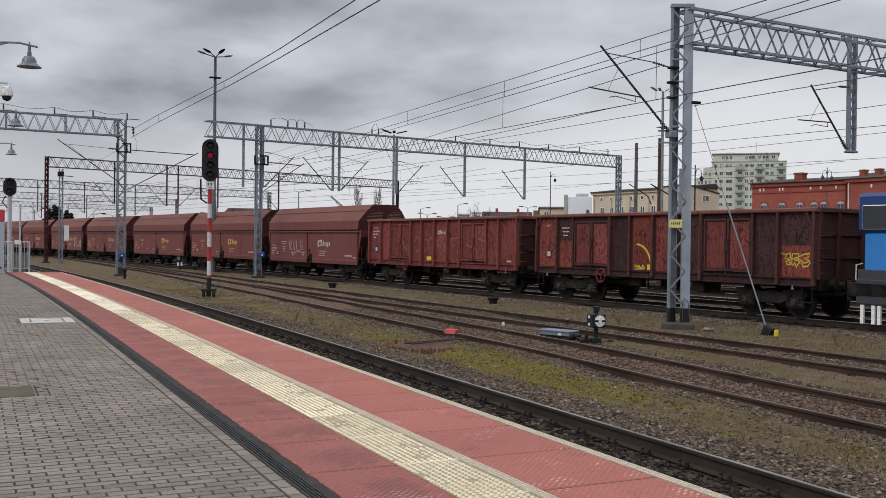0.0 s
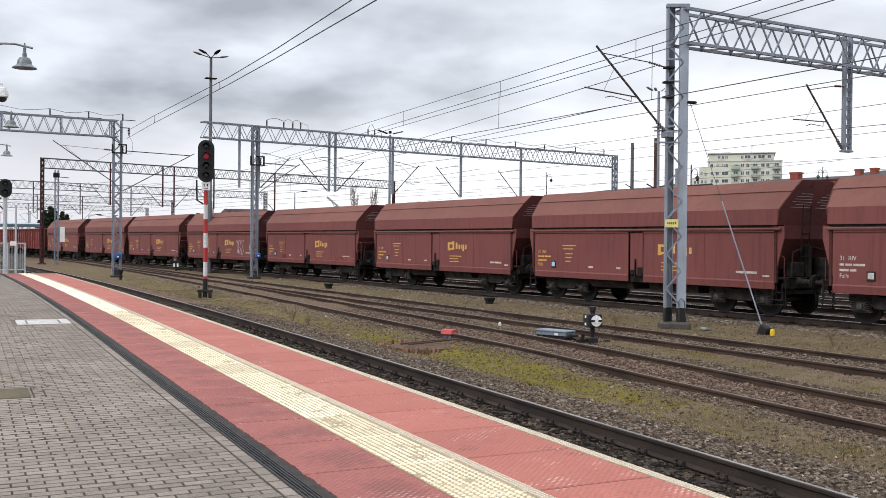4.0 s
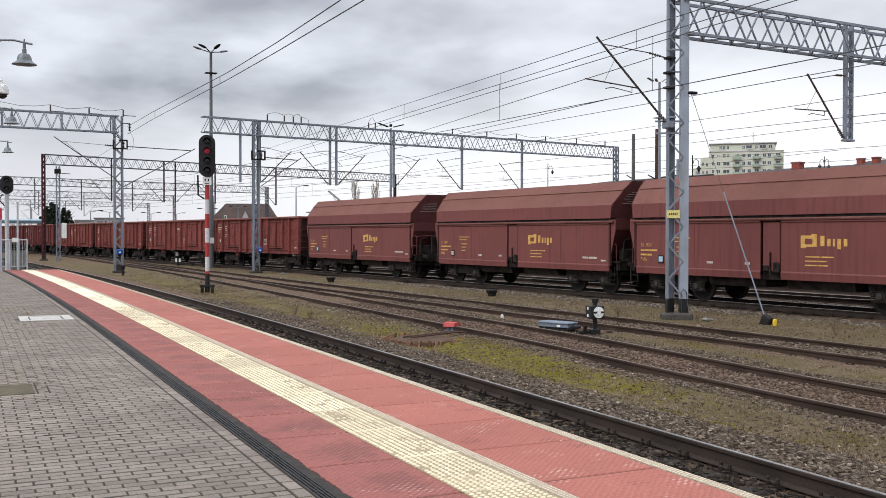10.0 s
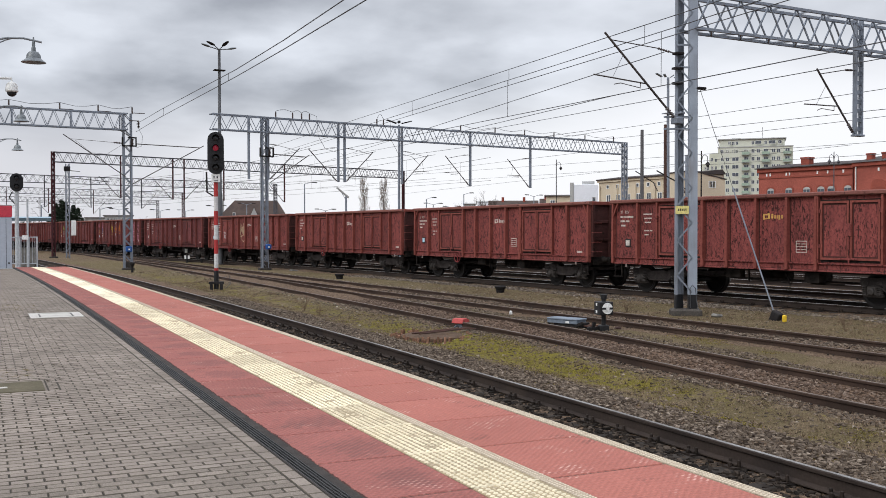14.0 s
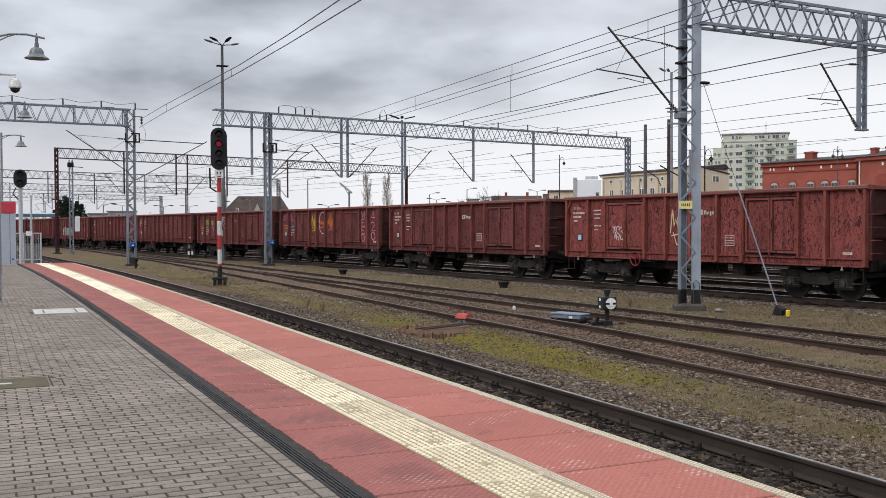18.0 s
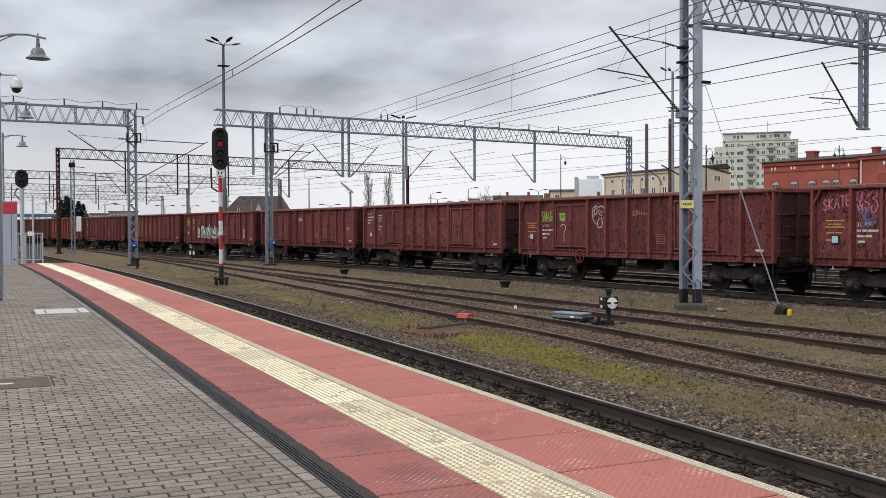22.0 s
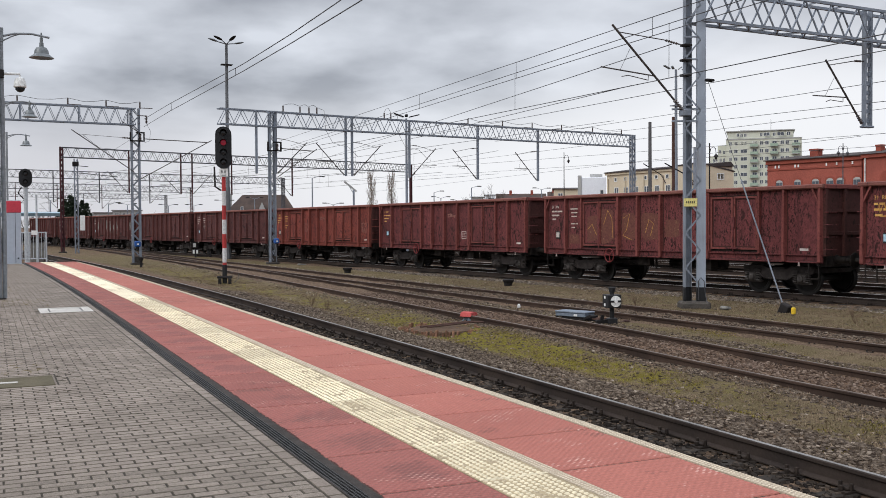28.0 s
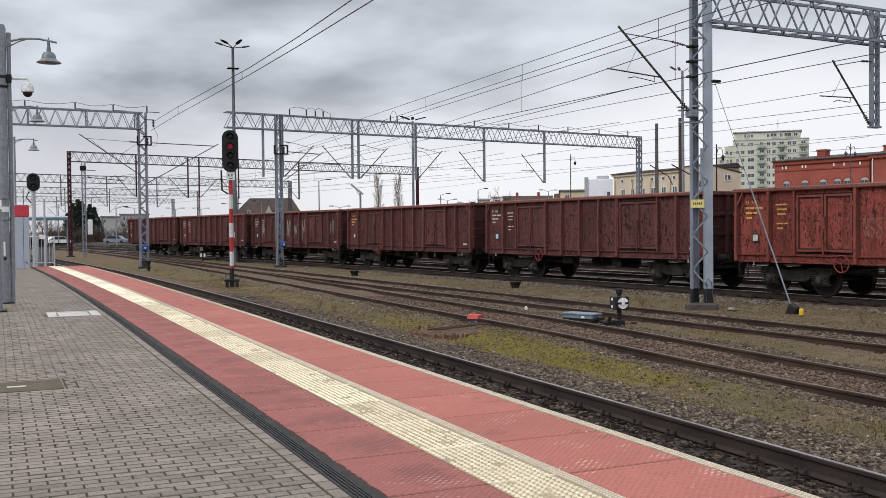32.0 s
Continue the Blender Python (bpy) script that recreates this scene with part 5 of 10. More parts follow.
def decorate_open(w, k, rng):
    """Lettering, tags and sprayed marks on the platform side; k counts from the head of the train."""
    y = 1.425
    ink = OCHRE if k in (7, 11, 13, 14, 16) else PALE
    nx, nz = (4.98, -0.66) if k in (7, 8) else (6.05, 0.0)
    if k in (7, 8):
        ink = PALE
        bars(w, "data_bar", [(5.98, 2.20, (0.62,)), (5.98, 2.02, (0.62,)), (5.90, 2.10, (0.12, 0.28)), (5.95, 1.86, (0.26, 0.22)), (5.95, 1.66, (0.22,))], SPRAY["ochre"], y, 0.035)
    lettering(w, "31  RIV", nx, 2.72 + nz, 0.15, ink, y)
    bars(w, "number_bar", [(nx, 2.57 + nz, (0.12, 0.16, 0.3)), (nx, 2.42 + nz, (0.24, 0.18)), (nx - 0.03, 2.27 + nz, (0.22,))], ink, y, 0.06)
    if k % 3 != 1 and k != 8:
        bars(w, "data_bar", [(4.90, 2.66, (0.42,)), (4.86, 2.52, (0.36,)), (4.84, 2.38, (0.3,)), (4.86, 2.10, (0.24, 0.12)), (4.84, 1.96, (0.2,))], ink, y, 0.042)
    tag = part("tag_board", Shape().box(5.78, y - 0.002, 1.55, 5.52, y + 0.02, 1.83, 0.006), BLACK, w, "black tag board with a pale label")
    part("tag_label", Shape().box(5.75, y + 0.02, 1.60, 5.56, y + 0.024, 1.79), TAGBLUE if k % 2 else PALE, tag)
    bars(w, "data_bar", [(-5.6, 1.30, (0.3,))], PALE, y, 0.07)
    if k in (0, 1, 2, 3, 4, 5, 6, 8, 10, 11, 13, 14):
        emblem(w, 0.85 if k in (0, 10) else -0.20, 2.42, 0.38, SPRAY["faint"] if k in (8, 9, 13, 14) else OCHRE if k in (2, 11) else PALE, y)
    if k in (2, 3, 5, 6, 8, 10, 13):
        # framed data box
        ink2 = SPRAY["faint"] if k in (8, 10) else PALE
        bars(w, "data_bar", [(-1.40, 1.80, (0.34,)), (-1.40, 1.72, (0.13, 0.15)), (-1.40, 1.64, (0.34,)), (-1.40, 1.56, (0.13, 0.15)), (-1.40, 1.48, (0.34,))], ink2, y, 0.022)
        for x in (-1.38, -1.74):
            part("data_bar", Shape().box(x, y - 0.004, 1.48, x - 0.02, y, 1.82), ink2, w)
    mark = lambda shape, c, lab="": part("sprayed_mark", shape, SPRAY[c], w, lab or "sprayed graffiti mark")
    if k == 0:
        arc = [(0.85 - 0.7 * math.sin(a), 1.35 + 0.75 * math.cos(a)) for a in [0.15 * i for i in range(12)]]
        mark(stroke(Shape(), arc, 0.07, y + 0.005), "yellow", "yellow sprayed arch")
        mark(scribble(rng, 0.95, 1.26, 0.5, 0.16, 3, 0.05, y + 0.005), "yellow", "yellow sprayed scrawl")
        mark(throw_up(Shape(), -5.30, 1.52, 0.82, 0.042, y + 0.005, 0.46), "yellow", "yellow sprayed tag")
        mark(stroke(Shape(), [(-5.35, 1.66), (-5.7, 1.78), (-6.0, 1.62), (-6.15, 1.7)], 0.042, y + 0.006), "yellow", "yellow sprayed stroke")
        part("patch_panel", Shape().box(0.32, y - 0.002, 1.24, 0.10, y + 0.006, 1.42), YELLOW, w, "yellow data plate")
        for x0, x1, z0, z1, tone in ((6.25, 5.2, 1.22, 3.06, "rust"), (5.02, 4.32, 1.22, 2.2, "rust"), (1.04, 0.08, 1.22, 3.06, "rust"), (-0.08, -1.04, 1.22, 3.06, "red"), (-5.2, -6.24, 1.22, 2.12, "rust")):
            part("patch_panel", Shape().box(x0, y - 0.004, z0, x1, y + 0.002, z1), wagon_paint(tone), w, "rusty red repainted panel")
    if k == 1:
        part("patch_panel", Shape().box(0.75, y - 0.002, 1.24, 0.35, y + 0.004, 1.42), YELLOW, w, "yellow data plate")
        # half rubbed-out pale letters
        for pts in ([(3.0, 2.2), (2.75, 1.75), (2.55, 1.7)], [(1.95, 2.05), (1.6, 2.35), (1.3, 2.1)], [(1.75, 1.62), (1.4, 1.72), (1.25, 1.65)], [(0.95, 2.25), (0.6, 2.15), (0.35, 2.3)], [(0.6, 2.15), (0.62, 1.75)],
                    [(-0.3, 1.75), (-0.15, 2.15), (-0.5, 2.35), (-0.75, 2.2)], [(-0.75, 2.1), (-0.85, 1.8), (-0.7, 1.65)], [(-1.95, 2.3), (-1.35, 2.25), (-1.5, 1.8)], [(-3.0, 2.2), (-2.6, 2.0), (-3.3, 1.8)], [(-3.6, 2.25), (-4.0, 2.15)]):
            mark(stroke(Shape(), pts, 0.08, y + (0.032 if abs(pts[0][0]) > 2.2 else 0.0)), "faint", "half rubbed-out pale graffiti letter")
    if k == 5:
        mark(scribble(rng, 0.98, 1.85, 0.6, 0.85, 3, 0.05, y), "cream", "yellowish sprayed scrawl")
        mark(stroke(Shape(), [(0.85, 1.9), (0.7, 1.5), (0.45, 1.45), (0.25, 1.65), (0.45, 1.95)], 0.045, y), "cream", "yellowish sprayed loop")
        mark(throw_up(Shape(), 3.75, 1.62, 0.48, 0.03, 1.456), "white", "white sprayed tag")
    if k == 7:
        for i, ch in enumerate("SKATE"):
            mark(sprayed(ch, 6.05 - 0.185 * i, 2.50 + 0.03 * i, 0.30, 0.145, 0.045, y), "pink", "pink sprayed letter")
        mark(throw_up(Shape(), 5.0, 2.42, 0.62, 0.04, y), "pink", "pink sprayed tag")
        swirl = stroke(Shape(), [(4.9, 2.55), (4.72, 2.2), (4.42, 2.3), (4.55, 2.52), (4.78, 2.35), (4.62, 2.08), (4.95, 2.05)], 0.035, y + 0.004)
        mark(stroke(swirl, [(4.68, 2.58), (4.74, 2.3), (4.58, 2.18), (4.36, 2.2), (4.66, 2.02)], 0.035, y + 0.004), "blue", "blue sprayed swirl")
        mark(scribble(rng, 1.95, 1.95, 0.75, 0.95, 4, 0.06, y), "yellow", "yellow sprayed tag")
        mark(scribble(rng, 0.95, 2.1, 0.8, 0.5, 5, 0.06, y), "orange", "orange sprayed tag")
        mark(stroke(Shape(), [(0.5 - 0.45 * math.cos(i * 0.4), 2.35 + 0.62 * math.sin(i * 0.4)) for i in range(17)], 0.035, y), "white")
        mark(scribble(rng, -0.2, 2.0, 0.7, 0.9, 4, 0.06, y), "orange", "orange sprayed tag")
        for i, ch in enumerate("WEED"):
            mark(sprayed(ch, -4.35, 2.55 - 0.40 * i, 0.36, 0.36, 0.055, y, slant=-0.06), "rose", "pink letter sprayed in a downward word")
        for i, ch in enumerate("420"):
            mark(sprayed(ch, -5.40, 2.45 - 0.52 * i, 0.44, 0.42, 0.058, y, slant=-0.06), "rose", "pink digit sprayed in a downward number")
    if k == 8:
        for i, ch in enumerate("SWAG"):
            mark(sprayed(ch, 5.02 - 0.175 * i, 2.27, 0.40, 0.13, 0.042, y), "green", "pale green sprayed letter")
        mark(throw_up(Shape(), 3.85, 2.28, 0.30, 0.045, 1.456), "green", "bright green sprayed tag on the door")
        mark(stroke(Shape(), [(3.82, 2.08), (3.70, 2.16), (3.48, 2.12), (3.50, 2.0), (3.60, 1.8), (3.56, 1.5)], 0.03, 1.456), "cream", "cream sprayed hook on the door")
        tag = Shape()
        for pts in ([(.35, .15), (.1, .35), (0, .65), (.1, .9), (.3, 1), (.5, .93), (.7, 1), (.9, .9), (1, .65), (.9, .45), (.72, .42), (.8, .2), (.7, .02), (.5, 0), (.4, .15), (.45, .35), (.62, .45)],
                    [(.14, .45), (.16, .75), (.26, .92), (.38, .85), (.38, .68), (.25, .58), (.18, .6)], [(.62, .86), (.5, .75), (.56, .6), (.75, .55), (.74, .76), (.62, .7)]):
            stroke(tag, [(1.98 - 0.74 * u, 2.03 + 0.80 * v) for u, v in pts], 0.026, y)
        mark(tag, "white", "thin white bubble-lettered tag")
    if k == 9:
        for x in (4.9, 1.9, 0.9, -0.2, -1.4):
            mark(throw_up(Shape(), x, 1.65, 0.7, 0.03, y, 1.2), "faint", "faded pink scrawl")
    if k == 11:
        # silver piece with a black outline across the door and three panels
        crown = lambda x: 2.18 + 0.16 * math.sin(5.1 * x) + 0.08 * math.sin(13 * x + 1) - 0.30 * max(0.0, 0.2 - x)
        for x0, x1, yy in ((3.75, 2.25, 1.453), (2.225, 2.135, 1.534), (2.19, 2.05, 1.579), (2.07, 1.16, y), (1.19, 1.05, 1.579), (1.08, 0.04, y), (0.07, -0.07, 1.579), (-0.04, -0.9, y)):
            deep = 0.003 if yy < 1.5 else yy - 1.42
            pts = [(x0 + (x1 - x0) * i / 6, crown(x0 + (x1 - x0) * i / 6)) for i in range(7)]
            outline = [(x0, 1.32)] + pts + [(x1, 1.32)]
            n = len(outline)
            mark(Shape().add([(a, yy, b) for a, b in outline] + [(a, yy - deep, b) for a, b in outline],
                             [tuple(range(n)), tuple(range(n, 2 * n))] + [(i, (i + 1) % n, n + (i + 1) % n, n + i) for i in range(n)]), "silver", "silver fill of a graffiti piece")
            mark(stroke(Shape(), pts, 0.10, yy + 0.004), "black", "black graffiti outline")
            mark(stroke(Shape(), [(a, 1.46 + 0.35 * (b - 1.9) + 0.12 * math.sin(9 * a)) for a, b in pts], 0.07, yy + 0.006), "black", "black graffiti stroke")
            mark(stroke(Shape(), [(a, b - 0.22 + 0.10 * math.sin(14 * a)) for a, b in pts[1:-1]], 0.05, yy + 0.007), "white", "white graffiti highlight")
        for pts in ([(1.95, 1.95), (1.75, 1.7), (1.85, 1.5), (1.55, 1.45), (1.4, 1.7), (1.55, 1.95)], [(1.0, 1.95), (0.8, 1.6), (0.55, 1.5), (0.3, 1.7), (0.45, 1.9), (0.7, 1.85)], [(2.9, 2.0), (2.7, 1.75), (2.8, 1.45), (2.4, 1.4)], [(1.3, 1.9), (1.25, 1.4)]):
            mark(stroke(Shape(), pts, 0.11, (y if pts[0][0] < 2.2 else 1.453) + 0.006), "black", "black graffiti stroke")
        mark(stroke(Shape(), [(0.45, 1.4), (0.3, 1.6), (0.12, 1.75)], 0.22, y + 0.005), "green", "green fill of the graffiti piece")
        mark(throw_up(Shape(), -1.25, 1.5, 0.6, 0.04, y), "faint")
        mark(throw_up(Shape(), -4.5, 1.35, 0.62, 0.05, y), "white")
        mark(scribble(rng, 5.9, 2.3, 0.6, 0.5, 3, 0.05, y), "ochre")
    if k == 12:
        # an old piece, mostly rubbed down to brown and pale flecks
        for x0, x1, z0, z1, yy in ((5.0, 4.35, 1.35, 1.75, y), (3.95, 3.22, 1.40, 2.45, 1.452), (3.14, 2.42, 1.40, 2.75, 1.452), (2.05, 1.2, 1.45, 2.55, y), (1.02, 0.1, 1.50, 2.50, y), (-0.1, -0.85, 1.65, 2.25, y)):
            n = 14
            outline = []
            for i in range(n):
                a = 2 * math.pi * i / n
                r = 1 + rng.uniform(-0.22, 0.06)
                outline.append(((x0 + x1) / 2 + (x1 - x0) / 2 * r * math.copysign(abs(math.cos(a)) ** 0.35, math.cos(a)), (z0 + z1) / 2 + (z1 - z0) / 2 * r * math.copysign(abs(math.sin(a)) ** 0.35, math.sin(a))))
            mark(Shape().add([(u, yy, v) for u, v in outline] + [(u, yy - 0.004, v) for u, v in outline], [tuple(range(n)), tuple(range(n, 2 * n))] + [(i, (i + 1) % n, n + (i + 1) % n, n + i) for i in range(n)]),
                 "rubbed", "rubbed-down brown graffiti with pale flecks")
        for pts, yy in (([(2.95, 2.1), (2.72, 2.6), (2.5, 2.3), (2.45, 1.6)], 1.456), ([(1.95, 2.3), (1.6, 2.45), (1.75, 1.9), (1.95, 1.7), (1.5, 1.55)], y + 0.004), ([(0.8, 1.8), (0.62, 2.25), (0.4, 2.1), (0.55, 1.7)], y + 0.004), ([(3.85, 1.9), (3.6, 2.1), (3.35, 1.7)], 1.456)):
            mark(stroke(Shape(), pts, 0.022, yy), "ochre", "thin faded ochre stroke")
    if k == 14:
        for x in (1.95, -5.3):
            mark(throw_up(Shape(), x, 1.7, 0.55, 0.03, y), "faint", "faint ochre scrawl")
    if k == 17:
        for x in (4.9, 2.0, 0.9, -0.1, -1.3, -5.0):
            mark(scribble(rng, x, 1.6, 0.55, 1.1, 2, 0.035, y), "silver", "thin pale sprayed scrawl")
    if k == 10:
        mark(sprayed("UIC", -5.4, 1.95, 0.12, 0.075, 0.02, y), "white", "small stencilled letters")


def decorate_hopper(w, k, rng):
    y = 1.466
    emblem(w, -1.0, 1.70, 0.80, PALE if k == 0 else OCHRE, y)
    ink = PALE if k == 0 else OCHRE
    lettering(w, "31  RIV", 5.45, 1.72, 0.17, ink, y)
    bars(w, "number_bar", [(5.45, 1.57, (0.14, 0.2, 0.36)), (5.45, 1.42, (0.28, 0.2))], ink, y, 0.06)
    lettering(w, "Falls", 5.45, 1.24, 0.17, ink, y)
    bars(w, "data_bar", [(4.0, 2.0, (0.8,)), (3.95, 1.88, (0.6,)), (3.8, 1.70, (0.42,)), (3.8, 1.56, (0.36,)), (3.8, 1.42, (0.3,)), (-1.15, 1.48, (0.5, 0.4)), (-1.15, 1.36, (0.7,)), (-1.15, 1.24, (0.4, 0.3))], ink, y, 0.035)
    bars(w, "data_bar", [(2.5, 1.22, (0.25,)), (-4.3, 1.25, (0.3, 0.45)), (1.0, 1.22, (0.2,))], PALE, y, 0.07)
    tag = part("tag_board", Shape().box(4.62, y - 0.002, 1.18, 4.36, y + 0.02, 1.44, 0.006), BLACK, w, "black tag board with a pale label")
    part("tag_label", Shape().box(4.58, y + 0.02, 1.23, 4.40, y + 0.024, 1.40), TAGBLUE if k % 2 else PALE, tag)
    part("end_notes", Shape().box(-5.3, y - 0.004, 1.17, -5.55, y, 1.22), PALE, w)
    mark = lambda shape, c, lab: part("sprayed_mark", shape, SPRAY[c], w, lab)
    if k == 0:
        for i, ch in enumerate("RVLN"):
            mark(sprayed(ch, 2.75 - 0.49 * i, 1.5, 0.62, 0.36, 0.035, y, slant=-0.12), "white", "thin white sprayed letter")
        mark(stroke(Shape(), [(2.6, 1.36), (1.4, 1.42), (0.7, 1.36)], 0.03, y), "white", "white underline stroke")
    if k == 4:
        mark(throw_up(Shape(), 2.75, 1.25, 0.95, 0.032, y), "cream", "thin cream bubble-lettered tag")
        mark(throw_up(Shape(), -3.0, 1.15, 0.95, 0.032, y), "white", "thin white sprayed tag")
        mark(scribble(rng, -4.9, 1.3, 0.6, 0.6, 3, 0.035, y), "white", "thin white sprayed tag")
    if k == 3:
        part("patch_panel", Shape().box(3.5, y - 0.004, 1.08, 2.9, y + 0.003, 1.30), wagon_paint("red"), w, "bright red touched-up patch")
        part("patch_panel", Shape().box(-3.2, y - 0.004, 1.06, -5.5, y + 0.003, 1.28), wagon_paint("red"), w, "bright red touched-up patch")
TRAIN = []


def build_train():
    loco = build_locomotive()
    TRAIN.append((loco, 16.5 - 7.72))
    made = {}

    def take(key, make):
        if key not in made:
            made[key] = make()
            return made[key]
        return copy_thing(made[key], Matrix())

    rng = random.Random(7)
    for k, tone in enumerate(TONES[0]):
        TRAIN.append((take(tone, lambda: open_wagon("sooty", "red") if tone == "mixed" else open_wagon(tone)), 16.5 + 14.04 * (k + 0.5)))
    for k, slip in enumerate(HOPPER_SLIP):
        railed = k in (3, 4, 5, 7)
        TRAIN.append((take("hopper %s" % railed, lambda: hopper_wagon(railed)), 44.6 + 13.34 * (k + 0.5) + slip))
    for k, tone in enumerate(TONES[1]):
        TRAIN.append((take(tone, lambda: open_wagon(tone)), 151.3 + 14.04 * (k + 0.5)))
    for k, (w, u) in enumerate(TRAIN[1:3] + TRAIN[11:]):
        decorate_open(w, k, rng)
    for k, (w, u) in enumerate(TRAIN[3:11]):
        decorate_hopper(w, k, rng)


build_train()

# ---- overhead line: masts, gantries, wires ----
BRACKET = paint("weathered_brown_grey_bracket", (0.105, 0.092, 0.088), (0.065, 0.056, 0.054), 0.7, 0.15, 0.4, 20, 0.2)
PLATE = paint("faded_yellow_plate", (0.66, 0.58, 0.22), (0.58, 0.50, 0.19), 0.6, bump=0.03)
DARKCONCRETE = paint("stained_dark_concrete", (0.085, 0.075, 0.066), (0.05, 0.045, 0.04), 0.95, 0, 0.3, 20, 0.6)

def lattice_beam(p, q, depth, wide, chord=0.07, bays=None, web=0.5):
    """A four-chord lattice girder from p to q (top chord heights), depth high and wide across."""
    p, q = Vector(p), Vector(q)
    d = (q - p).normalized()
    side = d.cross(Vector((0, 0, 1))).normalized() * (wide / 2)
    down = Vector((0, 0, -depth))
    n = bays or max(2, round((q - p).length / (depth * 1.06)))
    chords, webs = [], Shape()
    for s in (-1, 1):
        for z in (Vector(), down):
            chords.append(Shape().beam(p + side * s + z, q + side * s + z, chord, chord))
        for i in range(n):
            a, b, m = p.lerp(q, i / n) + side * s, p.lerp(q, (i + 1) / n) + side * s, p.lerp(q, (i + 0.5) / n) + side * s
            webs.beam(a + down, m, chord * web, chord * web)
            webs.beam(m, b + down, chord * web, chord * web)
    for i in range(n):
        a, b, m = p.lerp(q, i / n), p.lerp(q, (i + 1) / n), p.lerp(q, (i + 0.5) / n)
        webs.beam(a - side + down, m + side + down, chord * web, chord * web)
        webs.beam(m + side + down, b - side + down, chord * web, chord * web)
        webs.beam(a - side, a + side, chord * web, chord * web)
    return chords, webs


def lattice_column(x, y, z0, z1, w, d, turn=0.0, leg=0.08, bays=10):
    legs, webs = [], Shape()
    m = Matrix.Translation((x, y, 0)) @ Matrix.Rotation(turn, 4, "Z")
    for sx in (-1, 1):
        for sy in (-1, 1):
            legs.append(Shape().put(Shape().box(sx * w / 2 - leg / 2, sy * d / 2 - leg / 2, z0, sx * w / 2 + leg / 2, sy * d / 2 + leg / 2, z1), m))
    for i in range(bays):
        a, b = z0 + (z1 - z0) * i / bays, z0 + (z1 - z0) * (i + 1) / bays
        k = 1 if i % 2 else -1
        for s in (-1, 1):
            webs.put(Shape().beam((-k * w / 2, s * d / 2, a), (k * w / 2, s * d / 2, b), leg * 0.55, leg * 0.55), m)
            webs.put(Shape().beam((s * w / 2, -k * d / 2, a), (s * w / 2, k * d / 2, b), leg * 0.55, leg * 0.55), m)
    return legs, webs


def insulator(p, q, r=0.06):
    p, q = Vector(p), Vector(q)
    n, s = 5, Shape()
    pts, rs = [], []
    for i in range(n):
        for f, k in ((0.1, 0.4), (0.4, 1.0), (0.6, 1.0), (0.9, 0.4)):
            pts.append(p.lerp(q, (i + f) / n))
            rs.append(r * k)
    return s.tube(pts, rs, 8)


def cantilever(parent, base_low, tip, base_top, arm, mat, r):
    """A slanted bracket arm with its stay, steady arm and insulators."""
    low, tip, top = Vector(base_low), Vector(tip), Vector(base_top)
    part("bracket_arm", Shape().tube([low.lerp(tip, 0.14), tip], r, 7), mat, parent)
    part("insulator", insulator(low, low.lerp(tip, 0.14), 1.9 * r), INSULATOR, parent)
    part("stay", Shape().tube([tip.lerp(low, 0.08), tip.lerp(top, 0.75)], 0.014, 5), mat, parent)
    part("insulator", insulator(tip.lerp(top, 0.75), tip.lerp(top, 0.93), 1.2 * r), INSULATOR, parent)
    part("stay_end", Shape().tube([tip.lerp(top, 0.93), top], 0.02, 5), mat, parent)
    a = low.lerp(tip, 0.42)
    e = a + Vector(arm)
    part("steady_arm", Shape().tube([a, e], 0.018, 6).tube([a.lerp(e, 0.12), a.lerp(e, 0.12) - Vector((0, 0, 0.14)), a.lerp(e, 0.5) - Vector((0, 0, 0.1)), a.lerp(e, 0.62) - Vector((0, 0, 0.16))], 0.012, 5), mat, parent)
    part("hanger_wire", Shape().tube([a.lerp(e, 0.65), low.lerp(tip, 0.75)], 0.006, 4), CABLE, parent)


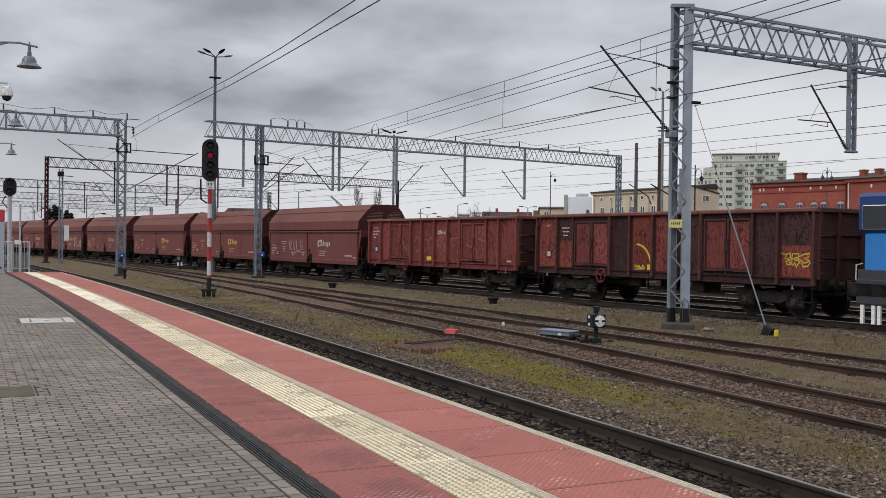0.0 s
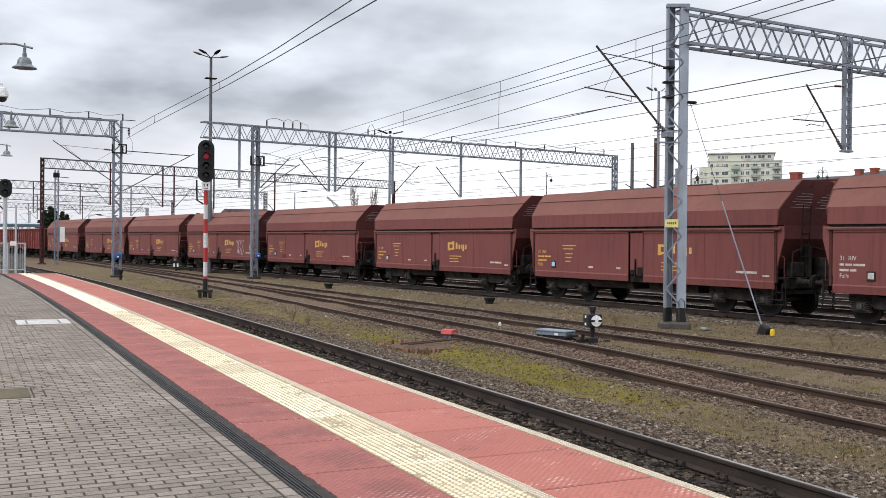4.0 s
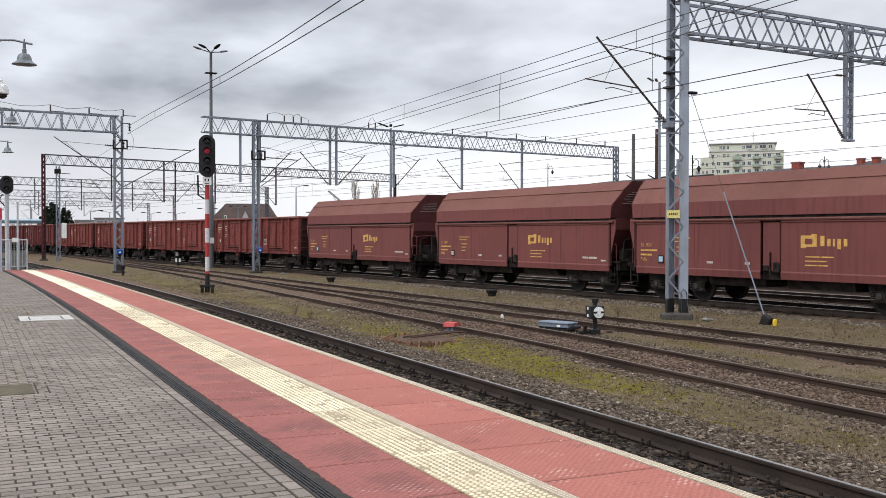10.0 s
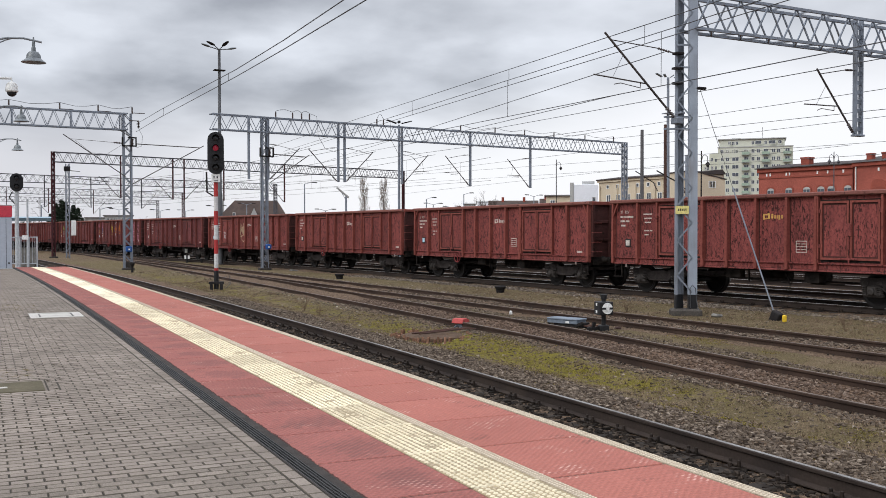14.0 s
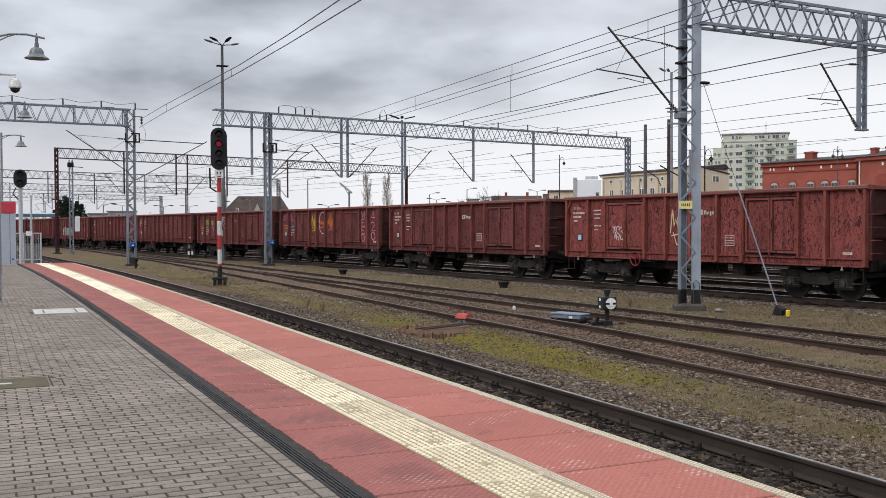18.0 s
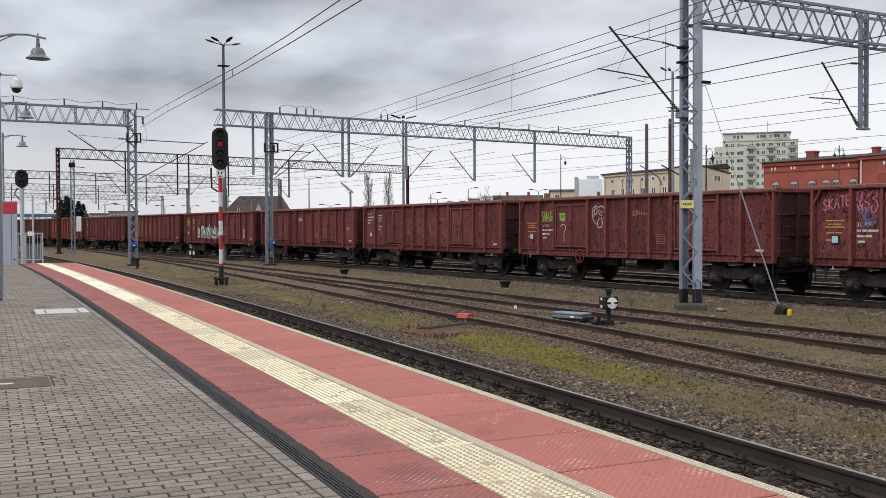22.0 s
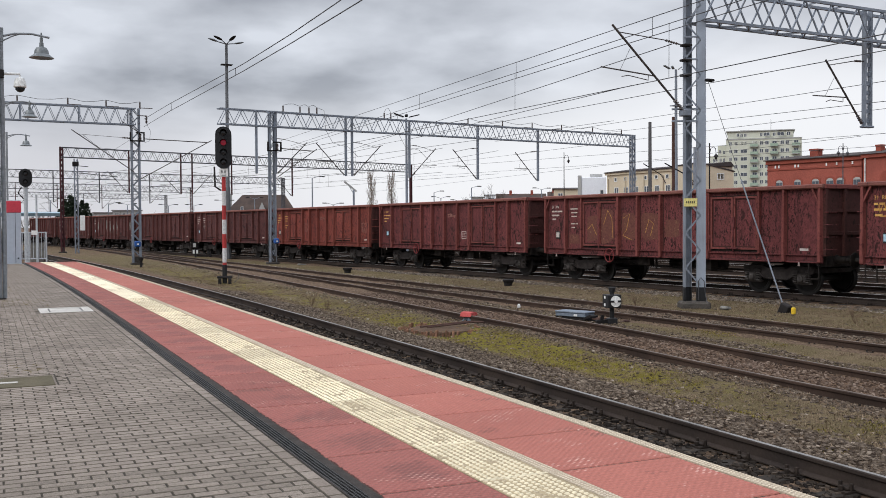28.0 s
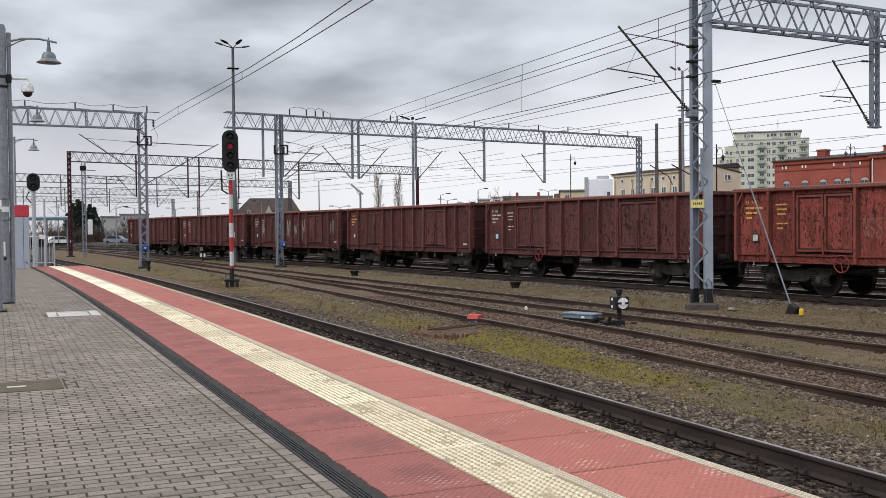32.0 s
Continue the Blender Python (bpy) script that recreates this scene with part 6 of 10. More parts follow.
def build_near_gantry():
    g = thing("overhead_line_gantry", "grey lattice overhead-line gantry with twin-leg mast beside the goods track", "gantry", group="overhead line gantries")
    x, y, t = 17.27, 21.06, radians(-28)
    m = Matrix.Translation((x, y, 0)) @ Matrix.Rotation(t, 4, "Z")
    def channel(pts, z0, z1):
        k = len(pts)
        return Shape().add([(a, b, z) for z in (z0, z1) for a, b in pts], [(i, (i + 1) % k, k + (i + 1) % k, k + i) for i in range(k)] + [tuple(range(k)), tuple(range(k, 2 * k))])

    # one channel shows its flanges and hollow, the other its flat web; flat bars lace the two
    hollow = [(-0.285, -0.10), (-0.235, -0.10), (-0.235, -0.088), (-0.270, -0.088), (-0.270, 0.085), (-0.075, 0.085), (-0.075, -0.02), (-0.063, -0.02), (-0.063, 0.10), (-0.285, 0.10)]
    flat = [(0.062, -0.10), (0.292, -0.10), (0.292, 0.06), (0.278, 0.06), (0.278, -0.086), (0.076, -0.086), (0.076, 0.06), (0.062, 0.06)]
    # Hollow leg darker for its shaded inside; flat leg in a lit-toned steel.
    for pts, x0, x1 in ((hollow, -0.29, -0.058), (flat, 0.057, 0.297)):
        part("mast_leg", channel(pts, -0.15, 8.05), STEEL if x0 < 0 else LITSTEEL, g, at=m)
        part("leg_foot", channel([(a * 1.01, b * 1.04) for a, b in pts], -0.55, -0.15), BLACK, g, "black-painted mast foot", at=m)
    n = 17
    for i in range(n):
        a, b = -0.1 + 8.0 * i / n, -0.1 + 8.0 * (i + 1) / n
        k = 1 if i % 2 else -1
        part("lacing_bar", Shape().beam((-k * 0.20 - 0.05, -0.094, a), (k * 0.20 - 0.05, -0.094, b), 0.012, 0.042), STEEL, g, at=m)
    for z in (4.62, 4.30, 5.95, 6.55):
        part("bracket_bar", Shape().box(-0.62 if z < 5 else -0.30, -0.12, z, 0.06, -0.10, z + 0.05, 0.004), STEEL, g, at=m)
    part("earth_cable", Shape().tube([(0.10, -0.13, -0.50), (0.09, -0.14, 0.02), (0.15, -0.16, 0.12), (0.24, -0.14, 0.02), (0.27, -0.13, -0.3), (0.30, -0.3, -0.62)], 0.012, 5), CABLE, g, at=m)
    part("mast_head", Shape().box(-0.31, -0.12, 7.98, 0.31, 0.05, 8.08, 0.01), STEEL, g, at=m)
    part("footing", Shape().box(-0.40, -0.3, -0.82, 0.40, 0.3, -0.53, 0.05), DARKCONCRETE, g, "weathered concrete mast footing", at=m)
    sign = part("number_plate", Shape().box(-0.30, -0.125, 2.03, 0.06, -0.115, 2.25), PLATE, g, "yellow mast number plate", at=m)
    bars = Shape()
    for k in range(5):
        bars.box(-0.235 + 0.05 * k, -0.130, 2.115, -0.21 + 0.05 * k, -0.126, 2.175)
    part("number_mark", bars, BLACK, sign)
    a, b = Vector((17.35, 21.06, 7.93)), Vector((47.0, 22.85, 7.93))
    chords, webs = lattice_beam(a, b, 0.92, 0.55, 0.078, 27, 0.5)
    for c in chords:
        part("girder_chord", c, STEEL, g)
    tagged(part("girder_lacing", webs, STEEL, g), kind="stuff")
    part("far_mast", Shape().beam((46.9, 22.85, -0.7), (46.9, 22.85, 8.0), 0.4, 0.3, (0, 1, 0)), STEEL, g)
    for hx in (24.17, 30.3, 36.5):
        hy = 21.06 + (hx - 17.35) * 0.0604
        post = Shape().box(-0.14, -0.08, 4.50, -0.10, 0.08, 8.0).box(0.10, -0.08, 4.50, 0.14, 0.08, 8.0).box(-0.2, -0.1, 4.44, 0.2, 0.1, 4.5, 0.01)
        for i in range(12):
            post.box(-0.10, -0.02, 4.6 + 0.28 * i, 0.10, 0.02, 4.72 + 0.28 * i)
        part("hanging_post", post, STEEL, g, "laced hanging post", at=Matrix.Translation((hx, hy, 0)))
        cantilever(g, (hx - 0.2, hy, 4.55), (hx - 1.8, hy - 0.1, 6.36), (hx - 0.15, hy, 6.44), (-1.45, -0.08, -0.02), BRACKET, 0.030)
    cantilever(g, (16.95, 21.1, 4.58), (14.55, 20.95, 6.68), (16.9, 21.1, 6.35), (-1.75, -0.1, 0.12), BRACKET, 0.030)
    br = Shape().box(16.85, 20.95, 4.45, 17.1, 21.2, 4.62, 0.02).box(17.0, 20.95, 4.72, 17.15, 21.2, 4.78, 0.01)
    part("arm_bracket", br, STEEL, g)
    for z, dx in ((6.35, -0.1), (5.95, -0.12), (5.55, -0.12)):
        part("clamp", Shape().box(17.0 + dx, 20.98, z - 0.03, 17.25 + dx, 21.2, z + 0.03, 0.01), STEEL_DARK, g)
    part("switch_clamp", Shape().box(17.45, 20.75, 5.38, 17.72, 20.9, 5.45, 0.02), STEEL_DARK, g)
    stay = thing("guy_wire", "steel guy wire with dark anchor block and yellow marker", "guy wire")
    top, low = Vector((17.60, 20.9, 5.42)), Vector((18.28, 18.86, -0.45))
    part("wire", Shape().tube([top, top.lerp(low, 0.46)], 0.008, 6), CABLE, stay)
    part("rod", Shape().tube([top.lerp(low, 0.46), low], 0.019, 7), STEEL, stay, "pale grey guy rod")
    part("anchor", Shape().box(-0.13, -0.16, -0.2, 0.13, 0.16, 0.2, 0.03), STEEL_DARK, stay, at=pose(18.31, 18.80, -0.64, 24, 0, 12) @ Matrix.Scale(0.8, 4))
    part("marker", Shape().box(18.02, 18.22, -0.70, 18.12, 18.31, -0.53, 0.02), YELLOW, stay, "yellow marker box")
    return g


build_near_gantry()


BITUMEN = paint("tarred_footing", (0.035, 0.031, 0.029), (0.06, 0.052, 0.046), 0.85, 0, 0.3, 20, 0.3)
# Darker copy of the steel: far lattice painted as if backlit.
FARSTEEL = paint("backlit_grey_steel", (0.105, 0.106, 0.12), (0.075, 0.073, 0.08), 0.7, 0.1, 0.8, 20, 0.1)
MAROON_POST = paint("maroon_painted_post", (0.075, 0.024, 0.028), (0.05, 0.02, 0.022), 0.75, 0.1, 0.5, 20, 0.2)


def build_gantry(name, label, col, end, top, depth, mat, hangers, feet=-0.75, col_w=0.32, wide=0.45, overhang=0.0, second=True, low=4.7, arms=True, beam_mat=None, bays=None, posts=()):
    g = thing(name, label, "gantry", group="overhead line gantries")
    a, b = Vector((*col, top)), Vector((*end, top))
    d = (b - a).normalized()
    turn = math.atan2(d.y, d.x)
    chords, webs = lattice_beam(a - d * overhang, b, depth, wide, 0.072, bays, 0.42)
    across = Vector((-d.y, d.x, 0)) * (wide / 2)
    for s in posts:
        for k in (-1, 1):
            p = a + d * s + across * k
            webs.beam(p, p - Vector((0, 0, depth)), 0.06, 0.06, (0, 1, 0))
    for c in chords:
        part("girder_chord", c, beam_mat or mat, g)
    tagged(part("girder_lacing", webs, beam_mat or mat, g), kind="stuff")
    for k, p in enumerate((a, b) if second else (a,)):
        legs, lac = lattice_column(p.x, p.y, feet, top + 0.05, col_w, col_w * 0.7, turn, 0.078, 20)
        for c in legs:
            part("mast_leg", c, mat, g)
        tagged(part("mast_lacing", lac, mat, g), kind="stuff")
        part("footing", Shape().box(p.x - 0.34, p.y - 0.34, feet - 0.1, p.x + 0.34, p.y + 0.34, feet + 0.14, 0.03), BITUMEN, g)
        part("mast_shoe", Shape().box(p.x - col_w * 0.55, p.y - col_w * 0.42, feet + 0.14, p.x + col_w * 0.55, p.y + col_w * 0.42, feet + 0.5, 0.02), BITUMEN, g, "tarred mast foot")
    for s, lean in hangers:
        p = a + d * s
        part("hanging_post", Shape().beam(p, Vector((p.x, p.y, low)), 0.12, 0.17, (0, 1, 0)), mat, g)
        if arms and lean:
            base = Vector((p.x, p.y, low + 0.05))
            cantilever(g, base + d * 0.12 * lean, base + d * 2.1 * lean + Vector((0, 0, 1.95)), base + d * 0.1 * lean + Vector((0, 0, 2.1)), d * 1.2 * lean, BRACKET, 0.030)
    return g


build_gantry("overhead_line_gantry", "grey lattice overhead-line gantry spanning the yard tracks", (15.47, 57.7), (45.4, 62.7), 8.43, 0.89, STEEL,
             [(-1.0, 0), (5.05, -1), (5.5, 1), (9.8, 1), (15.4, -1), (20.8, -1), (0.25, 1)], overhang=3.35)
build_gantry("overhead_line_gantry", "grey lattice overhead-line gantry over the platform tracks", (8.05, 61.43), (-16.0, 59.6), 8.68, 0.97, STEEL, [], col_w=0.44, wide=0.5, bays=32, posts=(0.4, 3.2, 6.4, 9.6))
build_gantry("overhead_line_gantry", "maroon-posted grey overhead-line gantry far along the yard", (5.85, 93.0), (45.0, 105.8), 8.66, 0.87, MAROON_POST,
             [(6.3, -1), (11.6, -1), (12.8, 1), (17.2, -1), (24.5, -1)], col_w=0.22, beam_mat=FARSTEEL)
build_gantry("overhead_line_gantry", "distant grey overhead-line gantry in the station throat", (-6.0, 128.0), (40.0, 143.0), 8.7, 0.95, FARSTEEL, [(8, -1), (14, 1), (20, -1), (27, 1)], col_w=0.4)
build_gantry("overhead_line_gantry", "distant maroon and grey overhead-line gantry in the station throat", (-10.0, 165.0), (34.0, 184.0), 8.8, 1.0, MAROON_POST, [(8, -1), (15, 1), (22, -1), (30, 1)], col_w=0.4, beam_mat=FARSTEEL)
build_gantry("overhead_line_gantry", "hazy far overhead-line gantry beyond the station throat", (-14.0, 215.0), (38.0, 238.0), 9.0, 1.0, FARSTEEL, [(10, -1), (18, 1), (28, -1), (36, 1)], col_w=0.5)


def wire(label, pts, r=0.011, sag=0.0):
    out = []
    for p, q in zip(pts, pts[1:]):
        p, q = Vector(p), Vector(q)
        k = max(2, int((q - p).length / 6)) if sag else 1
        for i in range(k):
            f = i / k
            out.append(p.lerp(q, f) - Vector((0, 0, 4 * sag * f * (1 - f))))
    out.append(Vector(pts[-1]))
    return solid("overhead_wire", Shape().tube(out, r, 5, False), CABLE, label, "wire", group="overhead wires")


def catenary(label, a, b, high, low, sag=0.5, step=7.0):
    """Carrier and contact wire between two supports with droppers."""
    a, b = Vector(a), Vector(b)
    t = thing("catenary", label, "wire", group="overhead wires")
    n = max(2, round((b - a).length / step))
    def carrier(f):
        p = a.lerp(b, f)
        return Vector((p.x, p.y, high - 4 * sag * f * (1 - f)))
    part("carrier_wire", Shape().tube([carrier(i / (2 * n)) for i in range(2 * n + 1)], 0.012, 5, False), CABLE, t)
    part("contact_wire", Shape().tube([(a.x, a.y, low), (b.x, b.y, low)], 0.011, 5, False), CABLE, t)
    for i in range(n):
        p = carrier((i + 0.5) / n)
        part("dropper", Shape().tube([p, (p.x, p.y, low)], 0.006, 4, False), CABLE, t)
    return t


def span(label, a, b, before=0.8, after=0.6, r=0.012):
    """A straight overhead wire that runs on past both of its supports."""
    a, b = Vector(a), Vector(b)
    w = thing("overhead_wire", label, "wire", group="overhead wires")
    part("wire", Shape().tube([a - (b - a) * before, a, b, b + (b - a) * after], r, 5, False), CABLE, w)
    return w


def build_wires():
    # wires over the through track: a double carrier with its contact wires
    span("upper carrier wire over the through track", (20.03, 57.62, 8.14), (15.9, 19.93, 7.02), r=0.0115)
    span("carrier wire hung from the near bracket", (19.32, 51.19, 7.44), (16.25, 23.12, 6.79), before=0.9, after=0.7, r=0.0115)
    span("lower carrier wire over the through track", (19.04, 48.67, 7.18), (15.9, 19.93, 6.53), before=1.0, r=0.0115)
    span("stay wire to the near mast", (22.97, 56.51, 7.18), (16.61, 21.16, 6.37), after=0.0)
    span("contact wire over the through track", (18.65, 45.13, 6.17), (15.9, 19.93, 5.31), before=1.2)
    span("second contact wire over the through track", (25.21, 52.23, 7.33), (17.01, 23.49, 5.60), after=0.0)
    # goods track and the yard tracks beyond
    span("carrier wire over the goods track", (28.14, 59.7, 7.86), (20.56, 17.51, 5.91))
    span("thin feeder wire over the goods track", (35.63, 55.55, 7.93), (25.13, 21.39, 5.93), r=0.010)
    span("contact wire over the goods track", (36.88, 54.73, 7.6), (23.61, 20.09, 5.08), 0.2, r=0.010)
    span("carrier wire over a yard track", (40.49, 85.94, 7.61), (34.27, 29.16, 6.36), r=0.011)
    span("contact wire over a yard track", (41.77, 88.65, 7.46), (38.08, 32.4, 5.73), r=0.011)
    span("carrier wire over a far yard track", (44.32, 94.08, 6.92), (42.66, 36.28, 5.58), r=0.011)
    span("contact wire over a far yard track", (46.88, 99.51, 6.27), (43.06, 60.18, 6.11), r=0.011)
    span("feeder wire behind the middle gantry", (22.36, 82.01, 6.51), (27.28, 57.89, 6.86), r=0.012)
    for p, q in (((18.31, 41.94, 7.68), (18.31, 41.94, 7.03)), ((17.06, 30.47, 7.33), (17.06, 30.47, 6.77)), ((16.05, 21.27, 7.06), (16.05, 21.27, 6.56)),
                 ((17.06, 30.56, 6.96), (17.06, 30.57, 5.68)), ((15.96, 20.45, 6.72), (15.96, 20.46, 5.33))):
        wire("short dropper between overhead wires", [p, q], 0.008)
    for off in (0.0, 4.6, 9.2, 13.8):
        b, c, z = train_path(55.5, off)[0], train_path(98.0, off)[0], train_path(150.0, off)[0]
        catenary("carrier and contact wire over a goods track", b, c, 6.7, 5.1, 0.5)
        catenary("carrier and contact wire far along the yard", c, z, 6.6, 5.1, 0.5)
    # feeders
    feeder = lambda p, q, up: [Vector(p).lerp(Vector(q), f) + Vector((0, 0, z)) for f, z in ((0.0, -0.12), (0.4, -0.02), (1.0, 0.0), (1.2, up * 0.43), (1.35, up), (1.62, up * 2.0))]
    upper = feeder((8.56, 61.3, 8.2), (7.22, 30.2, 6.61), 0.25)
    lower = feeder((8.56, 61.3, 7.75), (7.22, 30.2, 6.39), 0.12)
    for pts in (upper, lower):
        wire("thin feeder wire above the platform track", pts, 0.013)
    for k, f in ((1, 0.04), (1, 0.93)):
        wire("short dropper between feeder wires", [upper[k].lerp(upper[k + 1], f), lower[k].lerp(lower[k + 1], f)], 0.010)
    # jumper wires with small stands on the gantry girders
    for p0, d, top, stations, loop in (((15.47, 57.7), (0.986, 0.166), 8.43, (0.76, 1.89, 2.5, 3.04), 0.12), ((15.47, 57.7), (0.986, 0.166), 8.43, (7.9, 8.4), 0.3),
                                       ((15.47, 57.7), (0.986, 0.166), 8.43, (14.6, 17.6, 20.3, 23.1, 26.2, 29.2), -0.2), ((8.05, 61.43), (-0.997, -0.077), 8.68, (-0.3, 1.67, 3.82, 6.55, 9.2, 12.0), -0.16)):
        pts, g = [], thing("jumper_cable", "looping jumper cable on small stands along the gantry", "cable", group="overhead wires")
        at = lambda s, z: Vector((p0[0] + d[0] * s, p0[1] + d[1] * s, top + z))
        for i, s in enumerate(stations):
            foot = Shape().tube([at(s, 0.02), at(s, 0.42)], 0.045, 6)
            if loop < 0:
                foot.beam(at(s - 0.75, 0.08), at(s, 0.08), 0.04, 0.04)
            part("stand", foot, INSULATOR, g)
            pts.append(at(s, 0.45))
            if i + 1 < len(stations):
                e = stations[i + 1] - s
                pts += [at(s + 0.3 * e, 0.45 + loop * 0.8), at(s + 0.6 * e, 0.45 + loop)]
        part("cable", Shape().tube(pts, 0.014, 5), CABLE, g)
        if loop > 0:
            part("drop_loop", Shape().tube([at(stations[-1], 0.45), at(stations[-1] + 0.5, 0.3), at(stations[-1] + 0.6, -0.9), at(stations[-1] + 1.1, -1.7), at(stations[-1] + 2.2, -1.9), at(stations[-1] + 2.9, -2.5)], 0.012, 5), CABLE, g)


build_wires()

# ---- buildings and distance ----
FLATS = paint("pale_green_render", (0.53, 0.54, 0.455), (0.48, 0.49, 0.415), 0.9, 0, 4.0, 6, 0.1)
CREAM = paint("cream_render", (0.56, 0.48, 0.36), (0.50, 0.425, 0.32), 0.9, 0, 3.0, 6, 0.1)
BRICK = paint("red_brick_wall", (0.315, 0.092, 0.068), (0.255, 0.076, 0.058), 0.9, 0, 1.5, 12, 0.3)
BRICKDARK = paint("dark_brick_trim", (0.28, 0.075, 0.052), (0.22, 0.061, 0.045), 0.9, 0, 1.0, 12, 0.3)
PANELWHITE = paint("white_cladding", (0.72, 0.74, 0.78), (0.66, 0.68, 0.72), 0.7, 0, 3.0, 6, 0.05)
ROOFDARK = paint("dark_tile_roof", (0.075, 0.062, 0.06), (0.055, 0.047, 0.046), 0.85, 0, 1.5, 8, 0.3)
GREYWALL = paint("grey_render", (0.38, 0.38, 0.37), (0.33, 0.33, 0.32), 0.9, 0, 3.0, 6, 0.1)
PANE = paint("window_pane", (0.05, 0.06, 0.075), (0.09, 0.10, 0.12), 0.15, 0, 2.0, 3, 0.0)
FRAME = paint("white_window_frame", (0.72, 0.72, 0.70), None, 0.6, bump=0)
GREENPANEL = paint("green_balcony_panel", (0.32, 0.40, 0.32), (0.27, 0.35, 0.28), 0.8, bump=0)
CANOPY = paint("blue_grey_canopy", (0.25, 0.36, 0.42), (0.22, 0.32, 0.38), 0.5, bump=0)
BARK = paint("grey_brown_bark", (0.11, 0.085, 0.065), (0.075, 0.06, 0.048), 0.95, 0, 0.4, 20, 0.5)
PALETWIG = paint("pale_brown_twigs", (0.20, 0.155, 0.125), (0.14, 0.11, 0.09), 0.95, bump=0)
TWIG = paint("bare_twigs", (0.085, 0.066, 0.052), (0.055, 0.044, 0.036), 0.95, bump=0)
NEEDLE = paint("dark_conifer_needles", (0.030, 0.042, 0.026), (0.022, 0.032, 0.02), 0.9, 0, 0.5, 10, 0.3, vary=0.2)


def placed(az0, az1, dist, dist1=None):
    """The pose of a house front that stands between two headings, and its length; x along the front, y into the house."""
    a0, a1 = radians(az0), radians(az1)
    p, q = Vector((math.sin(a0), math.cos(a0), 0)) * dist, Vector((math.sin(a1), math.cos(a1), 0)) * (dist1 or dist)
    d = q - p
    return Matrix.Translation((p.x, p.y, GROUND_Z)) @ Matrix.Rotation(math.atan2(d.y, d.x), 4, "Z"), d.length


WINS = {}


def window_part(parent, x, z, w, h, y=0.0, frame=FRAME, mullion=True, turn=None):
    key = (w, h, frame.name, mullion)
    if key not in WINS:
        xs = [0, 0.08] + ([w / 2 - 0.04, w / 2 + 0.04] if mullion else []) + [w - 0.08, w]
        zs = [0, 0.08, h - 0.08, h]
        nx, f, vs, fs = len(xs), Shape(), [], []
        for y in (-0.06, 0.02):
            vs += [(x, y, z) for z in zs for x in xs]
        full = lambda i, j: 0 <= i < nx - 1 and 0 <= j < 3 and not (j == 1 and i % 2 == 1)
        for j in range(3):
            for i in range(nx - 1):
                if not full(i, j):
                    continue
                a, b, c, d = j * nx + i, j * nx + i + 1, (j + 1) * nx + i + 1, (j + 1) * nx + i
                fs.append((a, b, c, d))
                for p, q, ok in ((a, b, full(i, j - 1)), (b, c, full(i + 1, j)), (c, d, full(i, j + 1)), (d, a, full(i - 1, j))):
                    if not ok:
                        fs.append((p, q, q + 4 * nx, p + 4 * nx))
        f.add(vs, fs)
        WINS[key] = f.mesh("window", frame), Shape().box(0.08, -0.02, 0.08, w - 0.08, 0.01, h - 0.08).mesh("pane", PANE)
    m = Matrix.Translation((x, y, z))
    if turn is not None:
        m = turn @ m
    ob = part("window", WINS[key][0], None, parent, at=m)
    part("pane", WINS[key][1], None, ob)
    return ob


